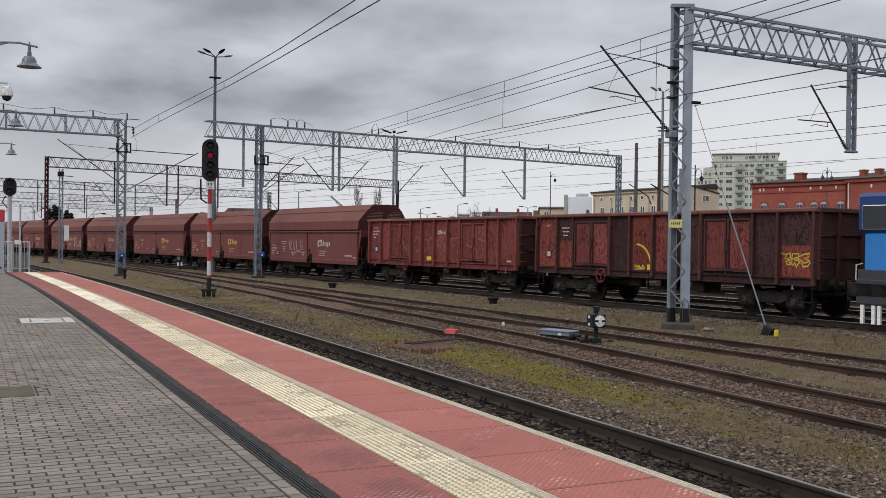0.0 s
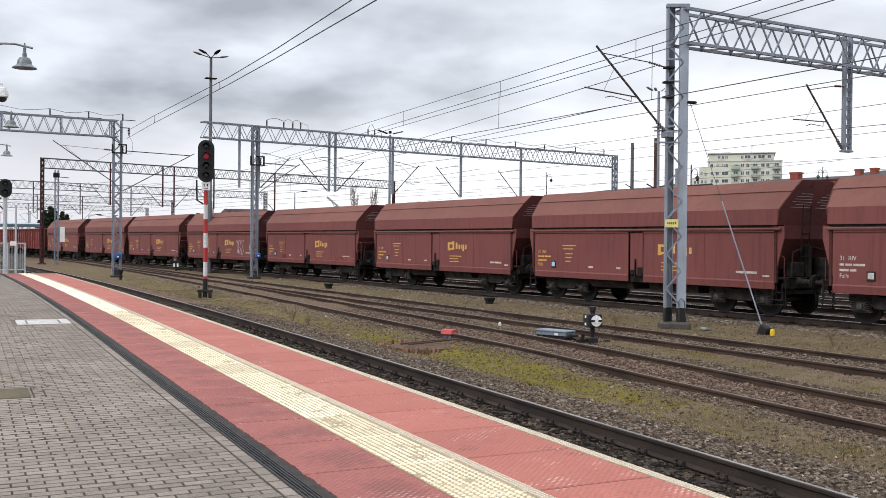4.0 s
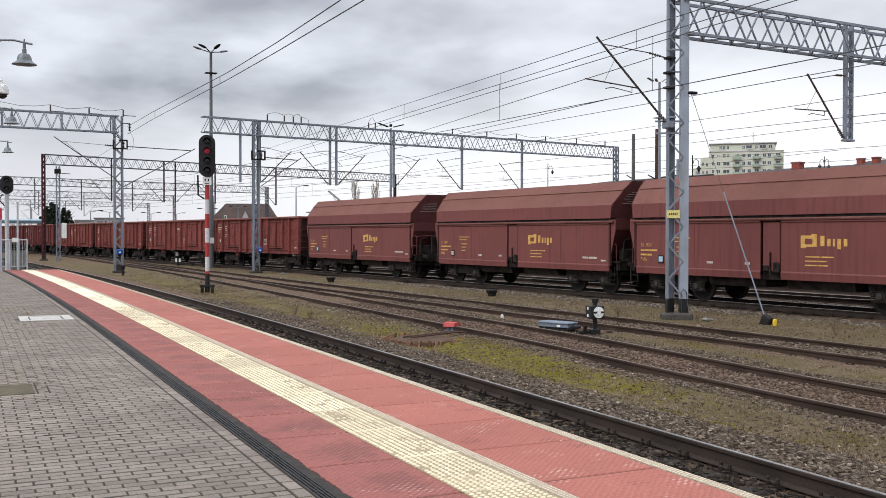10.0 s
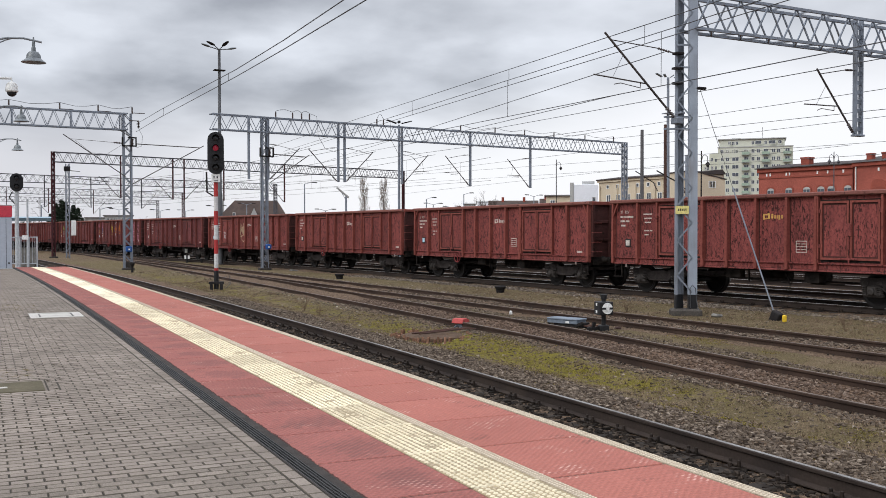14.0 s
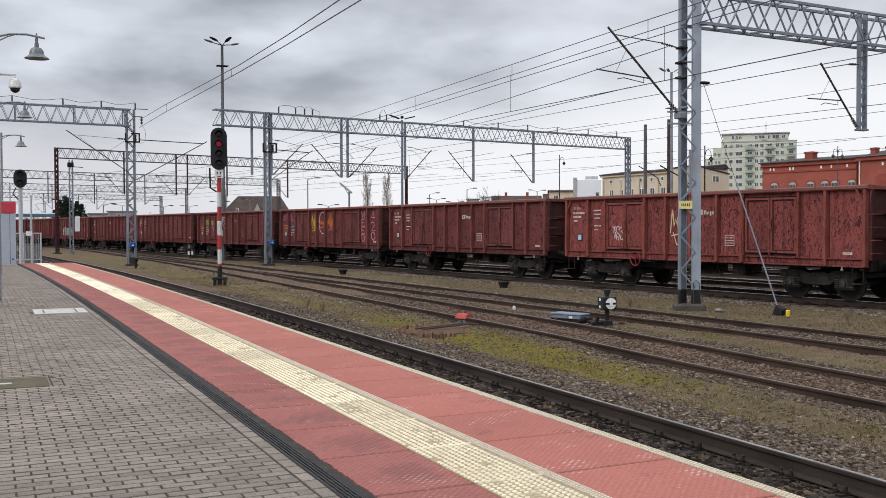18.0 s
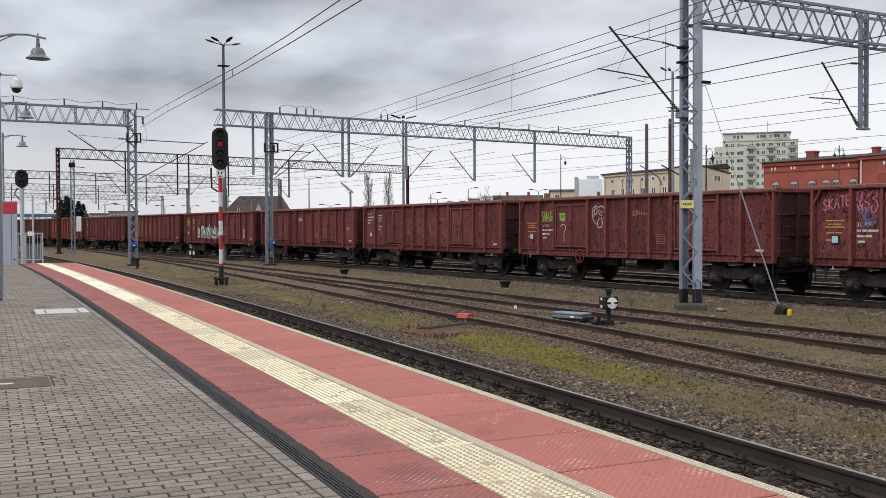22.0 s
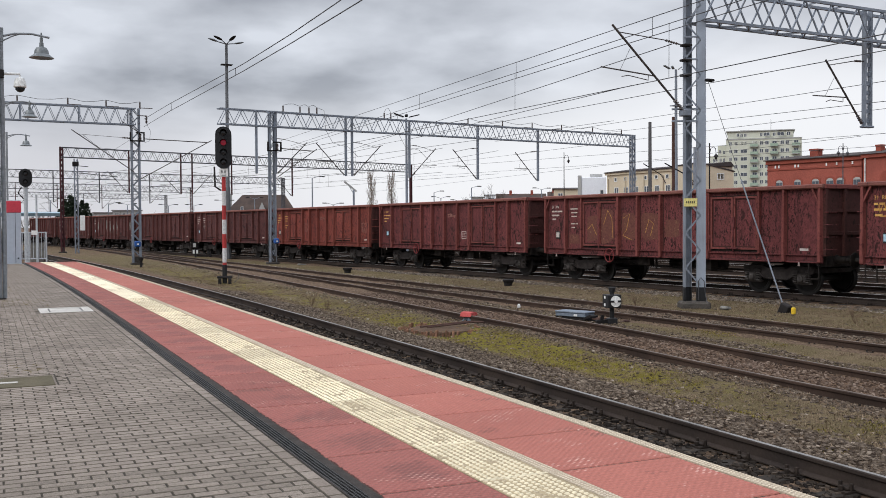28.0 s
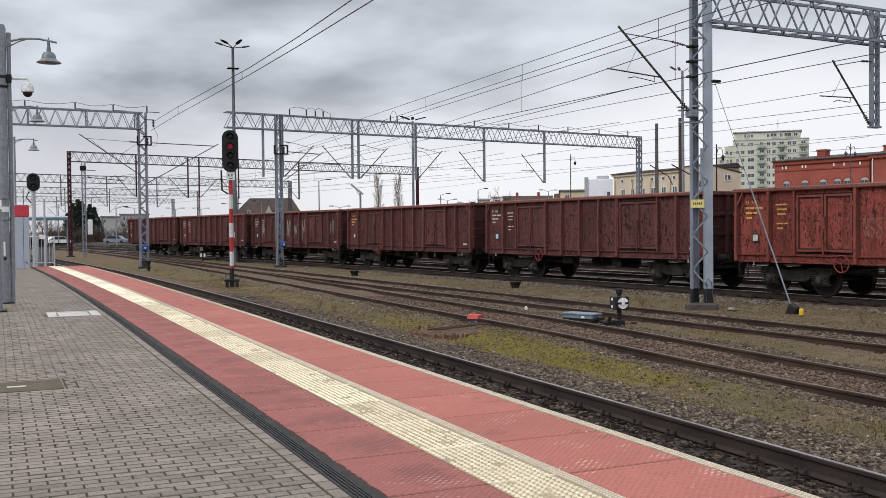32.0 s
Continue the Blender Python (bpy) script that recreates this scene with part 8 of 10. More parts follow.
def car(az, dist, mat, turn):
    a = radians(az)
    t = thing("car", "small parked car far beyond the tracks", "car", at=pose(math.sin(a) * dist, math.cos(a) * dist, GROUND_Z, 0, 0, turn), group="parked cars")
    part("body", Shape().prism([(-2.0, 0.3), (2.0, 0.3), (2.05, 0.75), (1.3, 0.9), (0.7, 1.42), (-1.2, 1.42), (-1.9, 0.95), (-2.05, 0.8)], -0.8, 0.8).swapped(), mat, t)
    part("side_glass", Shape().prism([(1.15, 0.93), (0.65, 1.36), (-1.15, 1.36), (-1.7, 0.95)], -0.81, 0.81).swapped(), GLASS, t)
    for x in (-1.25, 1.25):
        for y in (-0.75, 0.75):
            part("wheel", Shape().lathe([(0.0, -0.1), (0.3, -0.1), (0.32, 0), (0.3, 0.1), (0, 0.1)], 12, (x, y, 0.31), Matrix.Rotation(math.pi / 2, 4, "X")), BLACK, t)


for az, dist, mat, turn in ((3.0, 175, WHITE, 20), (6.0, 180, STEEL, -30), (7.4, 185, WHITE, 10), (9.0, 190, STEEL_DARK, 15), (2.0, 178, STEEL_DARK, 25)):
    car(az, dist, mat, turn)

# ---- signals, lamps and trackside things ----
LAMPRED = paint("lit_red_lens", (0.34, 0.012, 0.03), None, 0.25, bump=0, glow=(1.0, 0.06, 0.14, 0.09))
LENS = paint("dark_signal_lens", (0.02, 0.022, 0.025), None, 0.15, bump=0)
GREYPAINT = paint("light_grey_paint", (0.42, 0.44, 0.46), (0.38, 0.40, 0.42), 0.5, 0, 1.0, 12, 0.05)
COLUMN = paint("mid_grey_column_paint", (0.22, 0.235, 0.25), (0.19, 0.205, 0.22), 0.5, 0, 1.0, 12, 0.05)
PALEBLUE = paint("pale_blue_cabinet", (0.37, 0.41, 0.47), (0.34, 0.38, 0.44), 0.45, 0, 2.5, 10, 0.04)
LAMPGREY = paint("lamp_shade_grey", (0.15, 0.165, 0.172), (0.12, 0.132, 0.14), 0.45, 0.2, 0.5, 12, 0.05)
ROSERED = paint("pinkish_red_paint", (0.52, 0.05, 0.075), (0.44, 0.042, 0.062), 0.5, bump=0.05)
SLATE = paint("slate_blue_lid", (0.16, 0.19, 0.23), (0.13, 0.155, 0.19), 0.6, 0, 0.4, 12, 0.1)
OLDWOOD = paint("split_orange_wood", (0.23, 0.125, 0.082), (0.13, 0.074, 0.05), 0.9, 0, 0.15, 30, 0.5, vary=0.3)


def signal_head(parent, x, y, z0, z1, w, lit=None):
    """A black backboard with rounded ends, facing -y, with hooded lenses."""
    pts = []
    r = w / 2
    for i in range(9):
        a = math.pi * i / 8
        pts.append((x + r * math.cos(a), z1 - r + r * math.sin(a)))
    for i in range(9):
        a = math.pi + math.pi * i / 8
        pts.append((x + r * math.cos(a), z0 + r + r * math.sin(a)))
    k = len(pts)
    b = part("backboard", Shape().add([(a, y, c) for a, c in pts] + [(a, y + 0.12, c) for a, c in pts],
                                      [tuple(range(k)), tuple(range(k, 2 * k))] + [(i, (i + 1) % k, k + (i + 1) % k, k + i) for i in range(k)]), BLACK, parent, "black rounded signal backboard")
    n = 4 if z1 - z0 > 1.2 else 2
    for i in range(n):
        z = z1 - (z1 - z0) * (i + 0.5) / n * 0.92 - (z1 - z0) * 0.04
        m = Matrix.Rotation(math.pi / 2, 4, "X")
        part("lens", Shape().lathe([(0.0, 0.0), (0.115, 0.0), (0.10, 0.03), (0.0, 0.045)], 16, (x, y - 0.004, z), m), LAMPRED if i == lit else LENS, b, "lit red lens" if i == lit else "dark lens")
        hood = Shape()
        arc = [(math.pi * (j / 10)) for j in range(11)]
        inner = [(x + 0.14 * math.cos(a), z + 0.14 * math.sin(a)) for a in arc]
        outer = [(x + 0.155 * math.cos(a), z + 0.155 * math.sin(a)) for a in arc]
        vs, fs = [], []
        for (a, c), (d, e) in zip(inner, outer):
            vs += [(a, y, c), (a, y - 0.22, c + 0.0), (d, y - 0.22, e), (d, y, e)]
        for j in range(10):
            for q in range(4):
                fs.append((j * 4 + q, j * 4 + (q + 1) % 4, j * 4 + 4 + (q + 1) % 4, j * 4 + 4 + q))
        part("hood", hood.add(vs, fs), BLACK, b)
    return b


SIGNALRED = paint("weathered_signal_red", (0.40, 0.035, 0.035), (0.28, 0.03, 0.03), 0.6, 0, 0.3, 20, 0.05, 0.8)
DULLWHITE = paint("dull_white_paint", (0.60, 0.60, 0.60), (0.48, 0.47, 0.46), 0.65, 0, 0.3, 20, 0.05, 0.8)


def build_signal():
    x, y = 8.5, 39.07
    t = thing("railway_signal", "four-lens colour-light signal showing red on a striped post", "signal", at=pose(x, y, 0, 0, 0, -12))
    signal_head(t, 0, -0.16, 3.86, 5.54, 0.64, lit=1)
    for i in range(7):
        z1 = 3.54 - 0.57 * i
        part("stripe", Shape().tube([(0, 0, z1 - 0.57), (0, 0, z1)], 0.085, 12), SIGNALRED if i % 2 == 0 else DULLWHITE, t, "red post band" if i % 2 == 0 else "white post band", smooth=True)
    part("post_top", Shape().tube([(0, 0, 3.54), (0, 0, 5.2)], 0.09, 12), STEEL_DARK, t)
    sign = part("number_board", Shape().box(-0.17, -0.14, 3.54, 0.17, -0.11, 3.87, 0.01), WHITE, t, "white signal board")
    part("board_mark", Shape().box(-0.09, -0.145, 3.70, -0.045, -0.141, 3.79).box(0.03, -0.145, 3.70, 0.075, -0.141, 3.79).box(-0.08, -0.145, 3.59, 0.08, -0.141, 3.615), BLACK, sign)
    part("post_foot", Shape().tube([(0, 0, -0.72), (0, 0, 0.02)], 0.095, 10), BLACK, t)
    part("base", Shape().box(-0.30, -0.12, -0.52, 0.30, 0.12, -0.42, 0.02).box(-0.26, -0.16, -0.85, -0.13, 0.16, -0.5, 0.02).box(0.13, -0.16, -0.85, 0.26, 0.16, -0.5, 0.02), STEEL_DARK, t)
    part("side_pipe", Shape().tube([(-0.1, 0.05, 3.0), (-0.34, 0.05, 3.15), (-0.36, 0.05, 3.95)], 0.035, 6), STEEL_DARK, t)
    part("cable_loop", Shape().tube([(0.25, -0.1, -0.3), (0.5, -0.1, -0.15), (0.55, -0.1, -0.5), (0.35, -0.1, -0.7)], 0.012, 5), CABLE, t)
    s = thing("railway_signal", "dark two-lens signal on a grey post by the platform end", "signal", at=pose(1.66, 53.5, 0, 0, 0, -3))
    signal_head(s, 0, -0.15, 3.60, 4.52, 0.62)
    part("post", Shape().tube([(0, 0, -0.6), (0, 0, 3.9)], 0.10, 10), GREYPAINT, s, smooth=True)
    part("cable", Shape().tube([(-0.2, 0, 3.6), (-0.35, 0, 3.3), (-0.1, 0, 3.0)], 0.03, 5), STEEL_DARK, s)
    for px, py, h in ((14.3, 75.9, 0.7), (13.35, 88.3, 0.55)):
        d = thing("dwarf_signal", "small white-faced dwarf signal between tracks", "signal", at=pose(px, py, GROUND_Z))
        part("post", Shape().box(-0.05, -0.05, 0, 0.05, 0.05, h, 0.01), STEEL_DARK, d)
        part("face", Shape().box(-0.25, -0.08, h - 0.05, 0.25, 0.08, h + 0.35, 0.03), BLACK, d)
        part("panel", Shape().box(-0.2, -0.09, h, 0.0, -0.082, h + 0.3), WHITE, d)


MASTGREY = paint("weathered_grey_mast", (0.118, 0.122, 0.130), (0.085, 0.088, 0.093), 0.75, 0, 0.8, 20, 0.1)


def build_lamp_mast():
    t = thing("lighting_mast", "tall grey yard lighting mast with four lamp heads", "lighting mast", at=pose(15.29, 68.95, GROUND_Z))
    h = 15.15
    part("pole", Shape().tube([(0, 0, 0), (0, 0, 5), (0, 0, 5.1), (0, 0, h)], [0.20, 0.175, 0.135, 0.095], 10), MASTGREY, t, smooth=True)
    part("collar", Shape().box(-0.40, -0.25, h - 1.52, 0.40, 0.25, h - 1.46, 0.01), STEEL_DARK, t)
    blade = Shape().tube([(0, 0, 0), (0.05, 0, 0.02), (0.2, 0, 0.03), (0.42, 0, 0.02), (0.52, 0, 0.0)], [0.05, 0.13, 0.17, 0.13, 0.03], 12)
    for dx, dy, up, turn, lean, mat in ((-0.40, -0.35, 0.16, 195, -20, STEEL_DARK), (0.16, -0.40, 0.14, 300, -26, STEEL_DARK), (-0.62, 0.1, 0.12, 180, -16, LAMPGREY), (0.62, 0.1, 0.05, 0, -12, LAMPGREY)):
        part("arm", Shape().tube([(0, 0, h - 0.05), (dx * 0.5, dy * 0.5, h + up * 0.35), (dx, dy, h + up)], 0.035, 6), MASTGREY, t)
        part("lamp_head", Shape().put(blade, Matrix.Translation((dx, dy, h + up)) @ Matrix.Rotation(radians(turn), 4, "Z") @ Matrix.Rotation(radians(lean), 4, "Y") @ Matrix.Diagonal((1.25, 1.0, 0.45, 1))), mat, t, smooth=True)
    part("sign", Shape().box(-0.14, -0.24, 1.7, 0.14, -0.2, 2.1), WHITE, t)
    s = thing("lighting_mast", "slim yard lighting mast with three lamp heads", "lighting mast", at=pose(25.6, 60.9, GROUND_Z))
    part("pole", Shape().tube([(0, 0, 0), (0, 0, 9.5)], [0.10, 0.07], 9), STEEL, s, smooth=True)
    for dx in (-0.7, 0.0, 0.7):
        part("lamp_head", Shape().beam((dx * 0.3, 0, 9.6), (dx * 1.3, -0.1, 9.78), 0.16, 0.07) if dx else Shape().box(-0.07, -0.15, 9.6, 0.07, 0.12, 9.78, 0.03), STEEL_DARK, s)
    a = radians(38.35)
    s = thing("lighting_mast", "slim yard lighting mast behind the goods train", "lighting mast", at=pose(math.sin(a) * 66, math.cos(a) * 66, GROUND_Z))
    part("pole", Shape().tube([(0, 0, 0), (0, 0, 12.4)], [0.14, 0.08], 9), STEEL, s, smooth=True)
    part("collar", Shape().box(-0.36, -0.2, 10.0, 0.36, 0.2, 10.05), STEEL, s)
    for dx in (-1.3, -0.5, 0.5, 1.3):
        part("lamp_head", Shape().beam((dx * 0.4, 0, 12.42), (dx * 0.8, -0.1, 12.58), 0.16, 0.06), LAMPGREY, s)


BELL = [(0.035, 0.40), (0.05, 0.385), (0.055, 0.28), (0.12, 0.26), (0.165, 0.19), (0.18, 0.10), (0.22, 0.06), (0.29, 0.015), (0.30, 0.0), (0.28, 0.0), (0.18, 0.06), (0.0, 0.08)]


def platform_lamp(x, y, with_camera=False):
    t = thing("platform_lamp", "grey bell-shaped platform lamp on a slim arm" + (" with a dome camera" if with_camera else ""), "platform lamp", at=pose(x, y, 0), group="platform lamps")
    part("pole", Shape().tube([(0.13, 0, 0.02), (0.13, 0, 5.92)], 0.045, 10), COLUMN, t, smooth=True)
    part("bracket", Shape().box(0.09, -0.05, 5.62, 0.18, 0.05, 5.94, 0.01), COLUMN, t)
    part("arm", Shape().tube([(0.17, 0, 5.76), (0.40, 0, 5.83), (0.75, 0, 5.85), (1.12, 0, 5.79)], 0.024, 8), COLUMN, t, smooth=True)
    part("arm_web", Shape().tube([(0.17, 0, 5.66), (0.36, 0, 5.77), (0.6, 0, 5.86)], 0.014, 6), COLUMN, t)
    part("shade", Shape().lathe([(0.88 * r, 0.88 * z) for r, z in BELL], 20, (0.95, 0, 5.33)), LAMPGREY, t, "grey bell-shaped lamp shade", smooth=True)
    part("shade_cap", Shape().tube([(0.95, 0, 5.66), (0.95, 0, 5.78), (0.95, 0, 5.79), (0.95, 0, 5.89)], [0.034, 0.034, 0.022, 0.015], 8), LAMPGREY, t)
    if with_camera:
        part("camera_arm", Shape().tube([(0.15, 0, 4.94), (0.50, 0, 4.95), (0.50, 0, 4.85)], 0.03, 8), WHITE, t)
        c = part("camera_housing", Shape().lathe([(0.05, 0.0), (0.09, -0.02), (0.125, -0.10), (0.135, -0.20), (0.12, -0.22)], 16, (0.50, 0, 4.87)), WHITE, t, "white dome camera housing", smooth=True)
        part("camera_dome", Shape().lathe([(0.10, 0.0), (0.095, -0.05), (0.055, -0.09), (0.0, -0.105)], 14, (0.50, 0, 4.65)), BLACK, c, "dark camera dome", smooth=True)
        part("clamp", Shape().box(0.07, -0.08, 4.84, 0.18, 0.08, 5.02, 0.01), STEEL_DARK, t)


def build_columns():
    t = thing("canopy_column", "thick mid-grey steel column with rounded top and clamp bands", "column", at=pose(0.10, 23.5, 0))
    part("shaft", Shape().lathe([(0.13, 0), (0.13, 6.02), (0.11, 6.10), (0.0, 6.12)], 20), COLUMN, t, smooth=True)
    part("base_plate", Shape().box(-0.2, -0.2, 0, 0.2, 0.2, 0.025, 0.005), STEEL_DARK, t)
    for z in (2.28, 1.82, 4.93, 4.72):
        part("band", Shape().lathe([(0.138, 0), (0.142, 0.01), (0.142, 0.05), (0.138, 0.06)], 20, (0, 0, z)), STEEL if z < 3 else BLACK, t)
    part("notice", Shape().box(-0.02, -0.148, 2.0, 0.12, -0.132, 2.12, 0.004), WHITE, t, "small white notice")
    part("switch", Shape().box(0.0, -0.15, 0.95, 0.06, -0.13, 1.02, 0.005), BLACK, t)
    part("slot", Shape().box(0.0, -0.145, 1.05, 0.04, -0.131, 1.35, 0.003), WHITE, t)
    u = thing("canopy_column", "dark grey steel column rising past the frame", "column", at=pose(-0.09, 21.1, 0))
    part("shaft", Shape().lathe([(0.15, 0), (0.15, 9.0), (0.13, 9.1), (0.0, 9.1)], 20), COLUMN, u, smooth=True)
    part("base_plate", Shape().box(-0.22, -0.22, 0, 0.22, 0.22, 0.025, 0.005), STEEL_DARK, u)
    part("notice", Shape().box(0.02, -0.165, 2.02, 0.16, -0.15, 2.2, 0.004), WHITE, u, "small white notice")
    platform_lamp(0.15, 23.5, True)
    platform_lamp(0.34, 36.2)
    platform_lamp(0.62, 49.0)


def build_cabinet():
    t = thing("ticket_machine_cabinet", "tall pale blue cabinet with a red top band", "cabinet", at=pose(0.92, 46.0, 0, 0, 0, 0))
    part("body", Shape().box(-0.30, -0.3, 0, 0.30, 0.35, 2.20, 0.02), PALEBLUE, t)
    part("top_band", Shape().box(-0.31, -0.31, 2.20, 0.31, 0.36, 2.70, 0.03), ROSERED, t, "pinkish red top band")
    part("cap", Shape().box(-0.30, -0.3, 2.70, 0.30, 0.35, 2.74, 0.015), GREYPAINT, t)
    part("door_seam", Shape().box(0.06, -0.305, 0.02, 0.075, -0.30, 2.6), STEEL_DARK, t)
    part("lock", Shape().box(0.14, -0.31, 0.2, 0.2, -0.3, 0.27, 0.005), BLACK, t)
    part("plinth", Shape().box(-0.32, -0.32, -0.02, 0.32, 0.37, 0.02), GREYPAINT, t)


def build_fence():
    t = thing("platform_end_fence", "grey tubular metal barrier closing the platform end", "fence")
    y = 48.6
    for x in (1.25, 1.62, 1.98, 2.35):
        part("post", Shape().tube([(x, y, -0.1), (x, y, 1.36)], 0.035, 8), GREYPAINT, t, smooth=True)
    for z in (0.12, 1.33):
        part("rail", Shape().tube([(1.25, y, z), (2.35, y, z)], 0.025, 7), GREYPAINT, t)
    for i in range(9):
        x = 1.34 + 0.115 * i
        part("bar", Shape().tube([(x, y, 0.12), (x, y, 1.33)], 0.012, 5), GREYPAINT, t)
    part("sign", Shape().box(1.72, y - 0.05, 1.22, 1.98, y - 0.04, 1.42, 0.005), WHITE, t, "small white sign")
    p = thing("notice_post", "slim grey post with a small white sign", "post", at=pose(2.05, 51.0, 0))
    part("post", Shape().tube([(0, 0, -0.6), (0, 0, 3.15)], 0.045, 8), GREYPAINT, p, smooth=True)
    q = thing("relay_cabinet", "weathered grey trackside relay cabinet", "cabinet", at=pose(2.9, 70.0, GROUND_Z))
    part("body", Shape().box(-0.5, -0.3, 0, 0.5, 0.3, 1.3, 0.02), CONCRETE, q)
    part("lid", Shape().box(-0.55, -0.35, 1.3, 0.55, 0.35, 1.38, 0.02), STEEL_DARK, q)


def build_trackside():
    d = thing("shunting_signal", "black box shunting signal with white disc beside the points", "signal", at=pose(12.55, 18.1, 0, 0, 0, -10))
    box = part("lantern_box", Shape().box(-0.165, -0.15, -0.29, 0.165, 0.15, 0.0, 0.012), BLACK, d)
    m = Matrix.Rotation(math.pi / 2, 4, "X")
    part("disc", Shape().lathe([(0.0, 0.0), (0.125, 0.0), (0.125, 0.012), (0.0, 0.012)], 24, (0.02, -0.153, -0.145), m), WHITE, box, "white signal disc")
    part("disc_bar", Shape().box(-0.112, -0.172, -0.168, 0.152, -0.167, -0.122), BLACK, box)
    part("disc_eye", Shape().lathe([(0.0, 0.0), (0.04, 0.0), (0.04, 0.01), (0.0, 0.01)], 14, (0.02, -0.172, -0.145), m), WHITE, box)
    for z in (-0.255, -0.09):
        part("side_panel", Shape().box(-0.173, -0.03, z, -0.167, 0.04, z + 0.06), WHITE, box)
    part("chimney", Shape().lathe([(0.05, 0.0), (0.05, 0.05), (0.07, 0.07), (0.08, 0.16), (0.0, 0.17)], 12), BLACK, d)
    part("post", Shape().tube([(0, 0, -0.75), (0, 0, -0.29)], 0.05, 10).box(-0.10, -0.10, -0.66, 0.10, 0.10, -0.52, 0.02), BLACK, d)
    part("lever", Shape().beam((-0.26, 0.05, -0.68), (-0.20, 0.05, -0.46), 0.05, 0.07).beam((-0.34, 0.05, -0.62), (0.05, 0.05, -0.58), 0.08, 0.08).box(-0.36, 0.0, -0.70, -0.27, 0.12, -0.56, 0.02), STEEL_DARK, d)
    part("bearing_plate", Shape().box(-0.40, -0.16, -0.74, 0.40, 0.16, -0.69, 0.01), STEEL_RUSTY, d)
    part("rod", Shape().beam((0.05, 0.1, -0.66), (0.48, 0.25, -0.66), 0.05, 0.05).box(0.40, 0.16, -0.74, 0.52, 0.30, -0.60, 0.02), STEEL_RUSTY, d)
    b = thing("point_machine", "low slate-blue point machine box beside the rails", "point machine", at=pose(12.33, 19.28, -0.10, 0, 0, -68) @ Matrix.Scale(0.78, 4))
    part("case", Shape().box(-0.34, -0.20, -0.72, 0.40, 0.20, -0.50, 0.02).box(-0.52, -0.23, -0.74, -0.47, -0.17, -0.50).box(-0.52, 0.17, -0.74, -0.47, 0.23, -0.50).box(0.47, -0.23, -0.74, 0.52, -0.17, -0.50), STEEL_DARK, b)
    lid = part("lid", Shape().box(-0.56, -0.26, -0.50, 0.56, 0.26, -0.44, 0.02), SLATE, b, "slate-blue lid")
    part("lid_skirt", Shape().box(-0.54, -0.24, -0.60, 0.54, 0.24, -0.50, 0.01), SLATE, lid)
    part("plate", Shape().box(0.15, -0.268, -0.58, 0.27, -0.262, -0.52), WHITE, b)
    part("drive_rod", Shape().beam((0.5, 0.0, -0.62), (1.2, 0.1, -0.62), 0.05, 0.04).beam((0.4, -0.12, -0.64), (1.1, -0.2, -0.62), 0.05, 0.04), STEEL_RUSTY, b)
    part("crank", Shape().beam((0.45, -0.28, -0.68), (0.78, -0.30, -0.52), 0.05, 0.06).box(0.56, -0.20, -0.72, 0.74, 0.14, -0.54, 0.02), STEEL_DARK, b)
    for x in (-0.40, 0.38):
        part("bearer", Shape().box(x - 0.07, -0.36, -0.80, x + 0.07, 0.36, -0.69, 0.01), STEEL_RUSTY, b)
    r = thing("point_lock", "red-capped point lock with grey levers beside the rusty rail", "point lock", at=pose(10.1, 20.35, -0.07, 0, 0, -60))
    part("cap", Shape().prism([(-0.15, -0.49), (0.15, -0.47), (0.13, -0.41), (0.03, -0.385), (-0.10, -0.40)], -0.15, 0.15), FADEDRED, r, "faded red gabled cap")
    part("cap_skirt", Shape().box(-0.12, -0.11, -0.51, 0.12, 0.11, -0.48, 0.01), FADEDRED, r)
    part("pedestal", Shape().box(-0.08, -0.06, -0.76, 0.08, 0.06, -0.49, 0.02), SLATE, r)
    part("lever", Shape().beam((-0.1, -0.1, -0.70), (-0.5, -0.25, -0.60), 0.05, 0.04).beam((0.0, -0.12, -0.72), (-0.35, -0.35, -0.70), 0.06, 0.04).beam((0.06, -0.08, -0.52), (0.16, -0.16, -0.74), 0.04, 0.05).beam((-0.05, -0.08, -0.55), (-0.16, -0.2, -0.74), 0.04, 0.05), SLATE, r)
    q = thing("point_indicator", "low black point indicator with two white panes and its rod", "signal", at=pose(13.63, 72.43, GROUND_Z, 0, 0, -12))
    box = part("lantern_box", Shape().box(-0.21, -0.12, 0.28, 0.21, 0.12, 0.60, 0.02), BLACK, q)
    for x in (-0.19, 0.06):
        part("pane", Shape().box(x, -0.128, 0.31, x + 0.13, -0.121, 0.57, 0.002), WHITE, box, "white lantern pane")
    part("post", Shape().tube([(0, 0, -0.05), (0, 0, 0.28)], 0.07, 8), BLACK, q)
    part("lever", Shape().beam((0.1, 0, 0.16), (1.1, 0.2, 0.16), 0.06, 0.06).box(0.95, 0.08, -0.02, 1.15, 0.3, 0.34, 0.03), STEEL_DARK, q)
    q = thing("warning_board", "small triangular dark board with a pale rim", "sign", at=pose(13.4, 88.4, GROUND_Z, 0, 0, -10))
    part("board", Shape().add([(x, y, z) for y in (-0.02, 0.02) for x, z in ((-0.42, 0.0), (0.42, 0.0), (0.0, 0.52))], [(0, 1, 2), (3, 5, 4), (0, 1, 4, 3), (1, 2, 5, 4), (2, 0, 3, 5)]), STEEL_DARK, q)
